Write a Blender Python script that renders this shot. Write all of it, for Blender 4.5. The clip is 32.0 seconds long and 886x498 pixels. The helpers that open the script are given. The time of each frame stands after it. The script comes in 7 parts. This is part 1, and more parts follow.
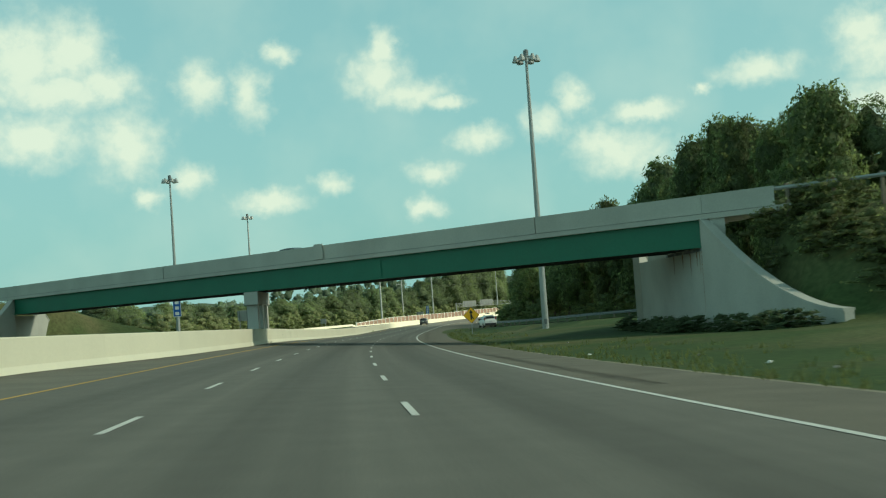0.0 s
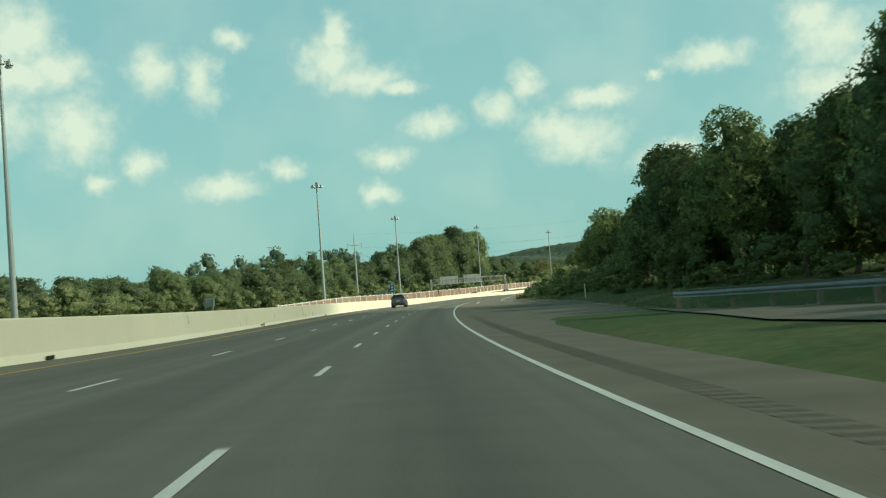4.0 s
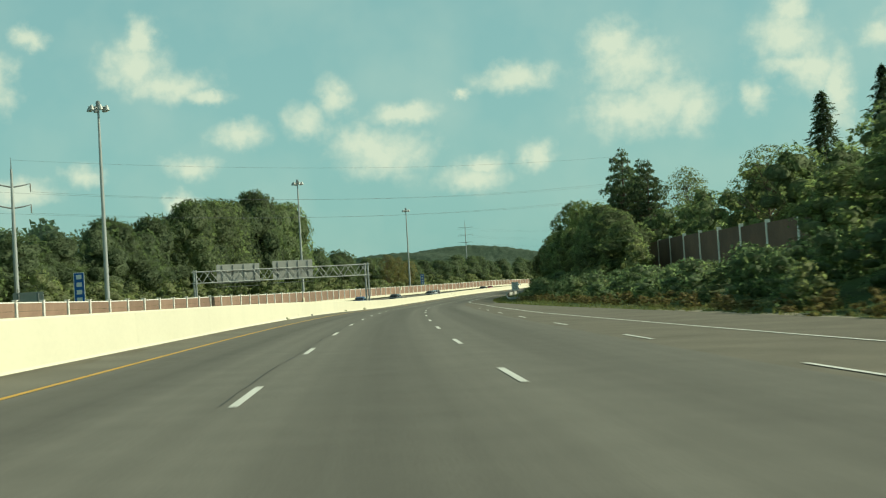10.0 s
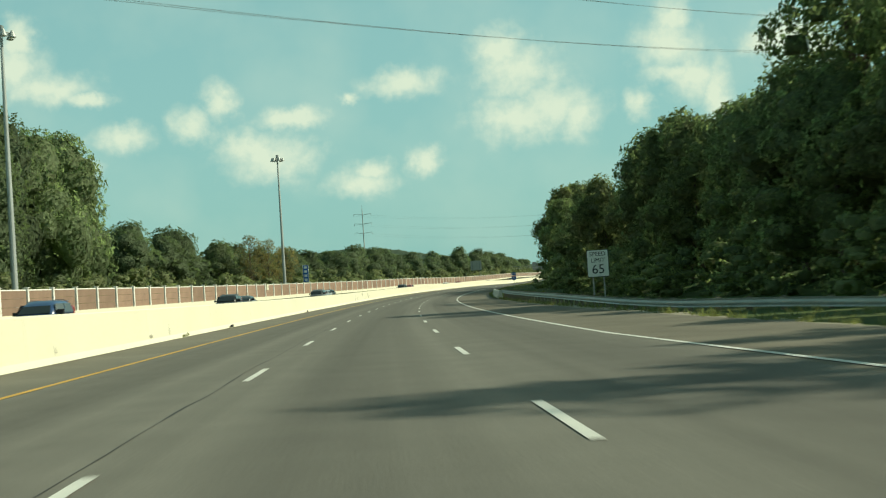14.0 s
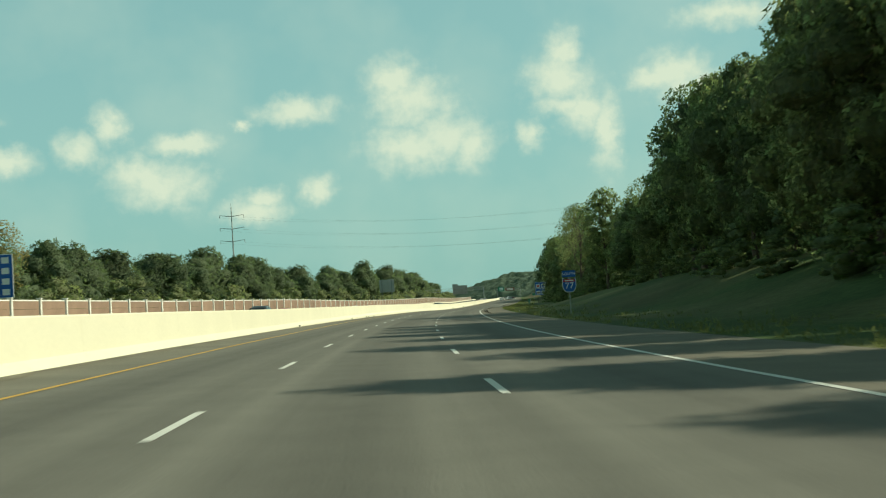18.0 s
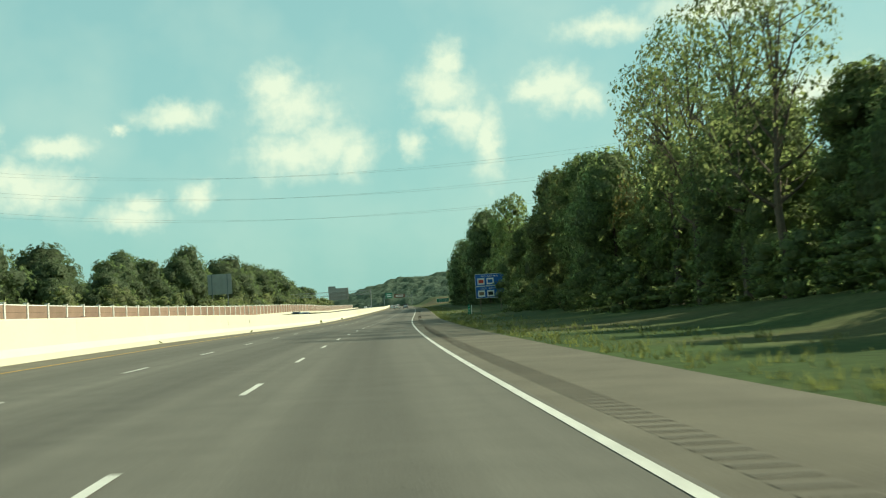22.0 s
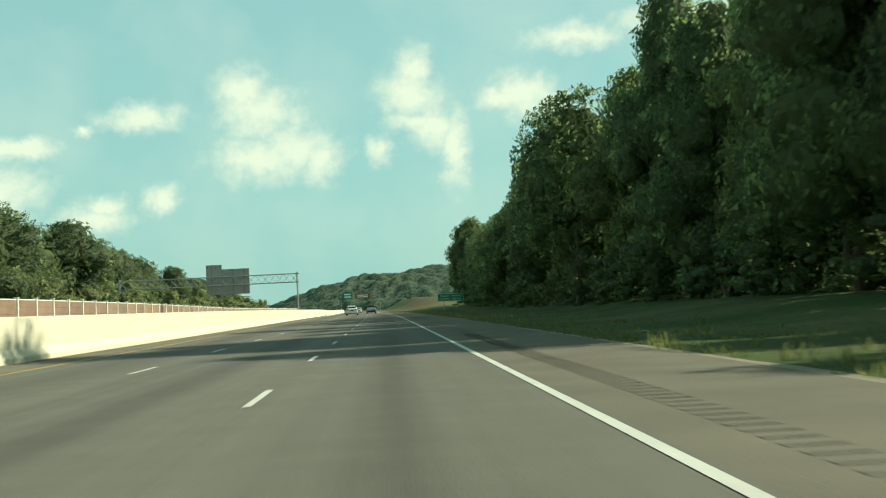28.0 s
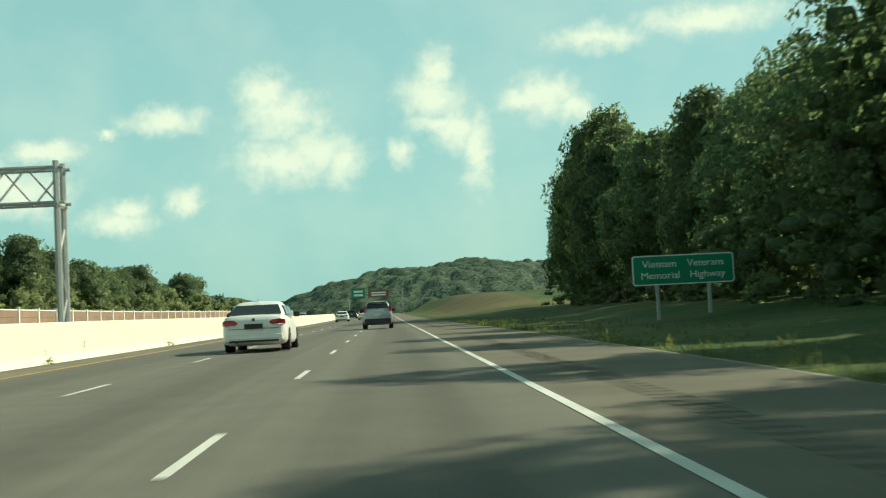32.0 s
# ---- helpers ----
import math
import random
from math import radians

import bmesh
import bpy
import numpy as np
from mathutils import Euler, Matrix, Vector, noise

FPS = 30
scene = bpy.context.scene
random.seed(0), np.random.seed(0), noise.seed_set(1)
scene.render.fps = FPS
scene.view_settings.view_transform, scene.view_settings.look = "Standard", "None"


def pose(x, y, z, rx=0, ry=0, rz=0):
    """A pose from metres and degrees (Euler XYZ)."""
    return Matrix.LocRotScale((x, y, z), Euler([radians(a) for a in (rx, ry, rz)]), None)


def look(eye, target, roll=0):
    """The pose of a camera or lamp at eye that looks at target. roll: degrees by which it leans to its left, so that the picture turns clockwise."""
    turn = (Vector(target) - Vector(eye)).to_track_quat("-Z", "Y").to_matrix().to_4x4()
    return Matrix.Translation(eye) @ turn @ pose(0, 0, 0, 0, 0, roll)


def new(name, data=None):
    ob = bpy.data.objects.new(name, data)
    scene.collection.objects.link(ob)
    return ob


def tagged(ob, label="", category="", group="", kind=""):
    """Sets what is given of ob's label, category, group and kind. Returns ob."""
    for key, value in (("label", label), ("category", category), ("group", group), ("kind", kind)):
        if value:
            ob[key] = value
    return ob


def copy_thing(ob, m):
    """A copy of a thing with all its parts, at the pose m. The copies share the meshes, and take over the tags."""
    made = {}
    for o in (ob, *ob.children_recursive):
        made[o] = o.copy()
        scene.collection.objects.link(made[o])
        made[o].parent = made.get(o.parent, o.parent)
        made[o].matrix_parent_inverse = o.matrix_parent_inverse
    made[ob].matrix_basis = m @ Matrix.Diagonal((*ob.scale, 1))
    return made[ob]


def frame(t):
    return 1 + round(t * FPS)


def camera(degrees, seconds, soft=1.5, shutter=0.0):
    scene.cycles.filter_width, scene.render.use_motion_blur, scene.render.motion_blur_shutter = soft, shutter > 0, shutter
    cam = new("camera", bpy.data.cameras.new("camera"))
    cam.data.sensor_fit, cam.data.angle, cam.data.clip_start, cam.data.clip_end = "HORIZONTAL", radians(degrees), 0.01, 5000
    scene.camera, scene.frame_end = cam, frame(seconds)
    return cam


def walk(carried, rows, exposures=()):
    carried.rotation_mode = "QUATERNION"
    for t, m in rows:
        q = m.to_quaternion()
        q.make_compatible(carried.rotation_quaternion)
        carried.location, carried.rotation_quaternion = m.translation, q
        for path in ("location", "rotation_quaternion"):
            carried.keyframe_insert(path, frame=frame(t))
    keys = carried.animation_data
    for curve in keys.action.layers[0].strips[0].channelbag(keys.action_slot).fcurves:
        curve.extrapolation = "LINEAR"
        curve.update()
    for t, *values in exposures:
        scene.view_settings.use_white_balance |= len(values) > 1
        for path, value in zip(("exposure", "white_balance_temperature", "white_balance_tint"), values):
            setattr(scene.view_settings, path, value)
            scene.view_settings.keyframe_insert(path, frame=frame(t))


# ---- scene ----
import itertools

cam = camera(40.05, 32.0, soft=1.15, shutter=0.2)

# seconds, east, north, up, bearing, pitch, lean
DRIVE = [
    (0.0, -0.19, 0.01, 1.083, 2.877, 2.750, 3.988),
    (0.5, -0.22, 19.14, 0.810, 3.358, 2.454, 4.527),
    (1.0, -0.19, 38.30, 0.524, 3.786, 2.030, 4.822),
    (1.5, -0.02, 57.50, 0.193, 3.838, 1.685, 5.276),
    (2.0, 0.19, 76.73, -0.113, 3.662, 1.572, 5.525),
    (2.5, 0.36, 95.98, -0.387, 3.681, 1.648, 5.015),
    (3.0, 0.69, 115.24, -0.656, 4.196, 1.746, 4.701),
    (3.5, 1.15, 134.49, -0.907, 4.678, 1.842, 4.434),
    (4.0, 1.73, 153.72, -1.132, 4.988, 1.933, 4.207),
    (4.5, 2.36, 172.92, -1.322, 5.161, 2.020, 4.013),
    (5.0, 3.03, 192.07, -1.467, 5.278, 2.113, 4.055),
    (5.5, 3.79, 211.18, -1.548, 5.375, 2.157, 3.867),
    (6.0, 4.72, 230.24, -1.589, 5.795, 2.230, 3.639),
    (6.5, 6.04, 249.24, -1.667, 6.719, 2.204, 3.625),
    (7.0, 7.76, 268.21, -1.750, 7.971, 2.157, 3.745),
    (7.5, 9.75, 287.14, -1.835, 9.419, 2.145, 3.703),
    (8.0, 12.12, 306.05, -1.946, 10.761, 2.131, 3.801),
    (8.5, 14.84, 324.90, -2.047, 11.936, 2.084, 3.859),
    (9.0, 17.80, 343.72, -2.177, 12.885, 1.969, 3.787),
    (9.5, 20.92, 362.49, -2.305, 13.675, 1.924, 3.683),
    (10.0, 24.19, 381.21, -2.375, 14.159, 1.997, 3.423),
    (10.5, 27.68, 399.89, -2.429, 14.573, 2.125, 3.358),
    (11.0, 31.44, 418.60, -2.464, 15.107, 2.190, 3.306),
    (11.5, 35.55, 437.35, -2.513, 15.798, 2.122, 3.150),
    (12.0, 39.97, 456.12, -2.590, 16.494, 2.017, 3.485),
    (12.5, 44.64, 474.91, -2.680, 17.234, 1.913, 3.278),
    (13.0, 49.57, 493.64, -2.806, 18.094, 1.929, 3.156),
    (13.5, 54.67, 512.33, -2.947, 18.866, 1.898, 3.335),
    (14.0, 59.91, 530.93, -3.076, 19.423, 1.907, 3.789),
    (14.5, 65.27, 549.42, -3.182, 19.799, 1.973, 4.019),
    (15.0, 70.74, 567.83, -3.219, 20.122, 2.202, 3.879),
    (15.5, 76.36, 586.15, -3.207, 20.641, 2.393, 3.763),
    (16.0, 82.20, 604.37, -3.168, 21.327, 2.484, 3.668),
    (16.5, 88.33, 622.50, -3.127, 22.050, 2.511, 3.592),
    (17.0, 94.77, 640.56, -3.106, 22.799, 2.596, 3.609),
    (17.5, 101.54, 658.60, -3.064, 23.631, 2.783, 3.603),
    (18.0, 108.67, 676.57, -2.972, 24.548, 2.960, 3.630),
    (18.5, 116.22, 694.48, -2.863, 25.668, 3.103, 3.772),
    (19.0, 124.18, 712.26, -2.741, 26.911, 3.173, 3.527),
    (19.5, 132.48, 729.91, -2.616, 28.291, 3.247, 3.541),
    (20.0, 141.06, 747.39, -2.473, 29.479, 3.215, 3.977),
    (20.5, 149.73, 764.78, -2.329, 30.185, 3.128, 4.060),
    (21.0, 158.31, 782.10, -2.200, 30.379, 3.094, 3.741),
    (21.5, 166.84, 799.31, -2.087, 30.300, 3.038, 3.632),
    (22.0, 175.31, 816.46, -1.980, 30.161, 3.048, 3.422),
    (22.5, 183.77, 833.51, -1.881, 30.135, 3.077, 3.202),
    (23.0, 192.38, 850.46, -1.794, 30.260, 3.094, 3.116),
    (23.5, 201.15, 867.34, -1.709, 30.760, 3.091, 3.149),
    (24.0, 210.13, 884.15, -1.642, 31.346, 3.061, 3.160),
    (24.5, 219.17, 900.99, -1.574, 31.839, 3.071, 2.902),
    (25.0, 228.31, 917.85, -1.488, 32.054, 3.154, 2.870),
    (25.5, 237.57, 934.68, -1.423, 32.220, 3.152, 2.772),
    (26.0, 246.87, 951.53, -1.329, 32.361, 3.061, 2.953),
    (26.5, 256.15, 968.40, -1.175, 32.337, 3.037, 2.834),
    (27.0, 265.39, 985.24, -0.994, 32.071, 3.082, 2.850),
    (27.5, 274.65, 1002.08, -0.793, 31.888, 3.157, 2.861),
    (28.0, 283.88, 1018.90, -0.577, 31.788, 3.248, 2.869),
    (28.5, 293.12, 1035.70, -0.352, 31.692, 3.354, 2.872),
    (29.0, 302.38, 1052.45, -0.127, 31.653, 3.467, 2.892),
    (29.5, 311.64, 1069.20, 0.094, 31.694, 3.507, 2.860),
    (30.0, 320.88, 1085.96, 0.314, 31.748, 3.530, 2.962),
    (30.5, 330.08, 1102.74, 0.538, 31.604, 3.511, 2.940),
    (31.0, 339.20, 1119.63, 0.768, 31.247, 3.497, 2.939),
    (31.5, 348.39, 1136.70, 0.978, 30.961, 3.464, 2.818),
    (32.0, 357.70, 1154.04, 1.182, 30.745, 3.391, 2.907)
]


def drive_pose(x, y, z, bearing, pitch, lean):
    b, p = radians(bearing), radians(pitch)
    way = Vector((math.sin(b) * math.cos(p), math.cos(b) * math.cos(p), math.sin(p)))
    eye = Vector((x, y, z))
    return look(eye, eye + way * 10, -lean)


EXPOSURES = [(0.0, 0.1, 6800, -8), (0.5, 0.15, 6800, -8), (1.0, 0.45, 6800, -8), (1.5, 0.45, 6800, -8), (2.0, 0.42, 6800, -8), (3.0, 0.1, 6800, -8), (6.0, 0.0, 6950, -8), (7.0, -0.12, 7050, -8), (10.0, -0.08, 7050, -8), (13.0, 0.05, 7050, -8), (16.0, -0.06, 7050, -8), (18.0, -0.04, 7100, -8),
             (19.0, 0.1, 7150, -8), (21.0, 0.2, 7150, -8), (23.0, 0.25, 7150, -8), (27.0, 0.28, 7150, -8), (29.0, 0.25, 7150, -8), (32.0, 0.25, 7150, -8)]
walk(cam, [(r[0], drive_pose(*r[1:])) for r in DRIVE], EXPOSURES)

# ---- world and sun ----
SUN_BEARING, SUN_HEIGHT = 104.0, 36.0
# clouds: bearing, height, half width, half height in degrees
CLOUDS_WEST = [(-15.8, 12.2, 2.1, 1.9), (-13.6, 12.7, 1.6, 1.6), (-12.2, 11.1, 1.6, 0.9), (-14.4, 10.8, 2.9, 0.8), (-15.5, 8.7, 2.4, 1.3),
               (-11.4, 8.4, 1.6, 1.6), (-8.7, 6.7, 0.9, 0.7), (-10.6, 6.0, 0.7, 0.5), (-8.0, 10.9, 1.1, 1.1), (-5.8, 10.4, 0.9, 1.3),
               (-4.3, 12.3, 0.8, 0.5), (0.7, 12.2, 0.7, 1.0), (0.3, 11.0, 1.5, 1.1), (1.9, 10.1, 1.9, 0.7), (3.5, 9.6, 1.1, 0.3),
               (-2.1, 6.2, 0.8, 0.5), (-5.0, 5.5, 1.6, 0.5), (2.1, 4.8, 0.9, 0.5), (2.7, 6.4, 1.1, 0.5), (5.0, 7.8, 1.3, 0.6)]
CLOUDS_MIDDLE = [(9.4, 9.4, 0.8, 0.9), (8.1, 8.3, 1.0, 0.8), (10.7, 7.1, 1.6, 0.9), (12.7, 8.4, 1.7, 0.5), (18.1, 9.8, 1.9, 0.7),
                 (22.7, 10.9, 1.3, 1.1), (23.5, 9.9, 1.9, 1.3), (25.0, 8.2, 2.1, 1.2), (15.4, 9.3, 0.5, 0.3), (18.9, 6.1, 0.8, 0.7),
                 (11.7, 6.6, 2.1, 1.1), (15.9, 5.2, 1.6, 0.6), (16.2, 5.8, 1.1, 0.5), (23.5, 7.8, 2.1, 1.1), (26.1, 7.7, 1.2, 1.0)]
CLOUDS_EAST = [(30.5, 10.5, 1.5, 1.3), (31.6, 9.0, 1.1, 1.1), (30.8, 9.3, 1.6, 0.5), (29.0, 8.0, 0.7, 0.7), (30.8, 11.8, 0.9, 1.0),
               (32.6, 8.0, 0.7, 1.9), (35.9, 10.3, 1.6, 1.1), (34.8, 10.1, 1.1, 0.6), (37.2, 9.6, 1.1, 0.7), (38.7, 12.8, 2.4, 0.6),
               (43.7, 13.2, 3.5, 0.7), (48.0, 9.0, 2.5, 1.2), (-24.0, 9.0, 3.0, 1.6), (-32.0, 12.0, 4.0, 1.8), (58.0, 11.0, 3.5, 1.6)]


def build_sky():
    w = bpy.data.worlds.new("sky")
    scene.world = w
    w.use_nodes = True
    nt = w.node_tree
    nt.nodes.clear()
    N, L = nt.nodes.new, nt.links.new
    out, bg = N("ShaderNodeOutputWorld"), N("ShaderNodeBackground")
    sky = N("ShaderNodeTexSky")
    sky.sky_type = 'NISHITA'
    sky.sun_disc = False
    sky.sun_elevation, sky.sun_rotation = radians(SUN_HEIGHT), radians(SUN_BEARING)
    sky.air_density, sky.dust_density, sky.ozone_density = 1.0, 2.2, 1.0
    co = N("ShaderNodeTexCoord")
    sep = N("ShaderNodeSeparateXYZ")
    L(co.outputs["Generated"], sep.inputs[0])

    def calc(op, a, b=None):
        m = N("ShaderNodeMath")
        m.operation = op
        for i, v in enumerate((a, b)):
            if v is None:
                continue
            if isinstance(v, (int, float)):
                m.inputs[i].default_value = v
            else:
                L(v, m.inputs[i])
        return m.outputs[0]

    bearing = calc('MULTIPLY', calc('ARCTAN2', sep.outputs[0], sep.outputs[1]), 57.2958)
    height = calc('MULTIPLY', calc('ARCSINE', sep.outputs[2]), 57.2958)
    comb = N("ShaderNodeCombineXYZ")
    L(bearing, comb.inputs[0])
    L(height, comb.inputs[1])
    warp = N("ShaderNodeTexNoise")
    warp.inputs["Scale"].default_value, warp.inputs["Detail"].default_value = 0.8, 6.0
    warp.inputs["Roughness"].default_value = 0.62
    L(comb.outputs[0], warp.inputs["Vector"])

    def vec(op, a, b):
        m = N("ShaderNodeVectorMath")
        m.operation = op
        for i, v in enumerate((a, b)):
            if isinstance(v, tuple):
                m.inputs[i].default_value = v
            elif v is not None:
                L(v, m.inputs[i])
        return m
    shift = vec('MULTIPLY', vec('SUBTRACT', warp.outputs["Color"], (0.5, 0.5, 0.5)).outputs[0], (1.5, 1.1, 0.0))
    here = vec('ADD', comb.outputs[0], shift.outputs[0]).outputs[0]
    best = None
    for az, el, rx, ry in CLOUDS_WEST + CLOUDS_MIDDLE + CLOUDS_EAST:
        off = vec('MULTIPLY', vec('SUBTRACT', here, (az, el, 0)).outputs[0], (1 / (rx * 1.25), 1 / (ry * 1.25), 0))
        d = calc('SUBTRACT', 1.0, vec('LENGTH', off.outputs[0], None).outputs["Value"])
        best = d if best is None else calc('MAXIMUM', best, d)
    fine = N("ShaderNodeTexNoise")
    fine.inputs["Scale"].default_value, fine.inputs["Detail"].default_value, fine.inputs["Roughness"].default_value = 1.3, 7.0, 0.56
    L(comb.outputs[0], fine.inputs["Vector"])
    dens = calc('ADD', best, calc('MULTIPLY', calc('SUBTRACT', fine.outputs[0], 0.5), 1.0))
    ramp = N("ShaderNodeMapRange")
    ramp.interpolation_type = 'SMOOTHSTEP'
    ramp.inputs["From Min"].default_value, ramp.inputs["From Max"].default_value = -0.22, 0.95
    ramp.inputs["To Max"].default_value = 0.88
    L(dens, ramp.inputs["Value"])
    # thin veil of high haze between the clouds
    veil = N("ShaderNodeTexNoise")
    veil.inputs["Scale"].default_value, veil.inputs["Detail"].default_value = 0.16, 4.0
    L(comb.outputs[0], veil.inputs["Vector"])
    veil_amount = calc('MULTIPLY', calc('MAXIMUM', calc('SUBTRACT', veil.outputs[0], 0.42), 0.0), 0.9)
    cover = calc('MINIMUM', calc('ADD', ramp.outputs[0], veil_amount), 0.9)
    shade = N("ShaderNodeMapRange")
    shade.inputs["From Min"].default_value, shade.inputs["From Max"].default_value = -0.1, 0.8
    shade.inputs["To Min"].default_value, shade.inputs["To Max"].default_value = 0.62, 1.0
    L(dens, shade.inputs["Value"])
    tint = N("ShaderNodeMix")
    tint.data_type = 'RGBA'
    tint.inputs[6].default_value, tint.inputs[7].default_value = (4.6, 6.3, 6.4, 1), (7.8, 8.3, 7.4, 1)
    L(shade.outputs[0], tint.inputs[0])
    # pale humid air: the clear sky is washed towards white near the ground
    pale = N("ShaderNodeMix")
    pale.data_type = 'RGBA'
    low = N("ShaderNodeMapRange")
    low.inputs["From Min"].default_value, low.inputs["From Max"].default_value = 0.0, 16.0
    low.inputs["To Min"].default_value, low.inputs["To Max"].default_value = 0.75, 0.62
    L(height, low.inputs["Value"])
    L(low.outputs[0], pale.inputs[0])
    L(sky.outputs[0], pale.inputs[6])
    pale.inputs[7].default_value = (3.1, 6.2, 6.6, 1)
    mix = N("ShaderNodeMix")
    mix.data_type = 'RGBA'
    L(cover, mix.inputs[0])
    L(pale.outputs[2], mix.inputs[6])
    L(tint.outputs[2], mix.inputs[7])
    # the sky deepens towards the zenith
    deep = N("ShaderNodeMapRange")
    deep.interpolation_type = 'SMOOTHSTEP'
    deep.inputs["From Min"].default_value, deep.inputs["From Max"].default_value = 16.0, 60.0
    deep.inputs["To Min"].default_value, deep.inputs["To Max"].default_value = 1.0, 0.36
    L(height, deep.inputs["Value"])
    dim = N("ShaderNodeMix")
    dim.data_type, dim.blend_type = 'RGBA', 'MULTIPLY'
    dim.inputs[0].default_value = 1.0
    L(mix.outputs[2], dim.inputs[6])
    L(deep.outputs[0], dim.inputs[7])
    L(dim.outputs[2], bg.inputs["Color"])
    bg.inputs["Strength"].default_value = 0.1
    L(bg.outputs[0], out.inputs["Surface"])


build_sky()
sun = new("sun", bpy.data.lights.new("sun", 'SUN'))
sun.data.energy, sun.data.angle, sun.data.color = 4.5, radians(0.7), (1.0, 0.94, 0.82)
_b, _h = radians(SUN_BEARING), radians(SUN_HEIGHT)
sun.matrix_world = look((0, 0, 200), Vector((0, 0, 200)) - Vector((math.sin(_b) * math.cos(_h), math.cos(_b) * math.cos(_h), math.sin(_h))))

# ---- materials ----


def material(name, colour, rough=0.7, metal=0.0, grain=(20.0, 0.12), stain=(0.6, 0.12), bump=0.0, per_object=0.0, per_island=0.0, coords="Object", spec=0.5):
    """A surface with fine grain and broad stains: (scale, strength) each."""
    m = bpy.data.materials.new(name)
    m.use_nodes = True
    nt = m.node_tree
    N, L = nt.nodes.new, nt.links.new
    b = nt.nodes["Principled BSDF"]
    b.inputs["Roughness"].default_value, b.inputs["Metallic"].default_value = rough, metal
    b.inputs["Specular IOR Level"].default_value = spec
    co = N("ShaderNodeTexCoord")
    value = None

    def add(node_out, strength):
        nonlocal value
        r = N("ShaderNodeMapRange")
        r.inputs["From Min"].default_value, r.inputs["From Max"].default_value = 0.25, 0.75
        r.inputs["To Min"].default_value, r.inputs["To Max"].default_value = 1 - strength, 1 + strength
        L(node_out, r.inputs["Value"])
        if value is None:
            value = r.outputs[0]
        else:
            k = N("ShaderNodeMath")
            k.operation = 'MULTIPLY'
            L(value, k.inputs[0])
            L(r.outputs[0], k.inputs[1])
            value = k.outputs[0]

    first = None
    for scale, strength in (grain, stain):
        if strength:
            n = N("ShaderNodeTexNoise")
            n.inputs["Scale"].default_value, n.inputs["Detail"].default_value = scale, 5.0
            L(co.outputs[coords], n.inputs["Vector"])
            first = first or n
            add(n.outputs[0], strength)
    if per_object:
        add(N("ShaderNodeObjectInfo").outputs["Random"], per_object)
    if per_island:
        add(N("ShaderNodeNewGeometry").outputs["Random Per Island"], per_island)
    mul = N("ShaderNodeMix")
    mul.data_type, mul.blend_type = 'RGBA', 'MULTIPLY'
    mul.inputs[0].default_value = 1.0
    mul.inputs[6].default_value = (*colour, 1)
    if value is not None:
        L(value, mul.inputs[7])
    else:
        mul.inputs[7].default_value = (1, 1, 1, 1)
    L(mul.outputs[2], b.inputs["Base Color"])
    if bump and first:
        bp = N("ShaderNodeBump")
        bp.inputs["Strength"].default_value, bp.inputs["Distance"].default_value = bump, 0.02
        L(first.outputs[0], bp.inputs["Height"])
        L(bp.outputs[0], b.inputs["Normal"])
    return m


def glow_free_glass(name, colour, rough=0.05):
    m = material(name, colour, rough, 0.0, (3, 0.05), (0.5, 0.05))
    m.node_tree.nodes["Principled BSDF"].inputs["Specular IOR Level"].default_value = 0.8
    return m


INNER = {}


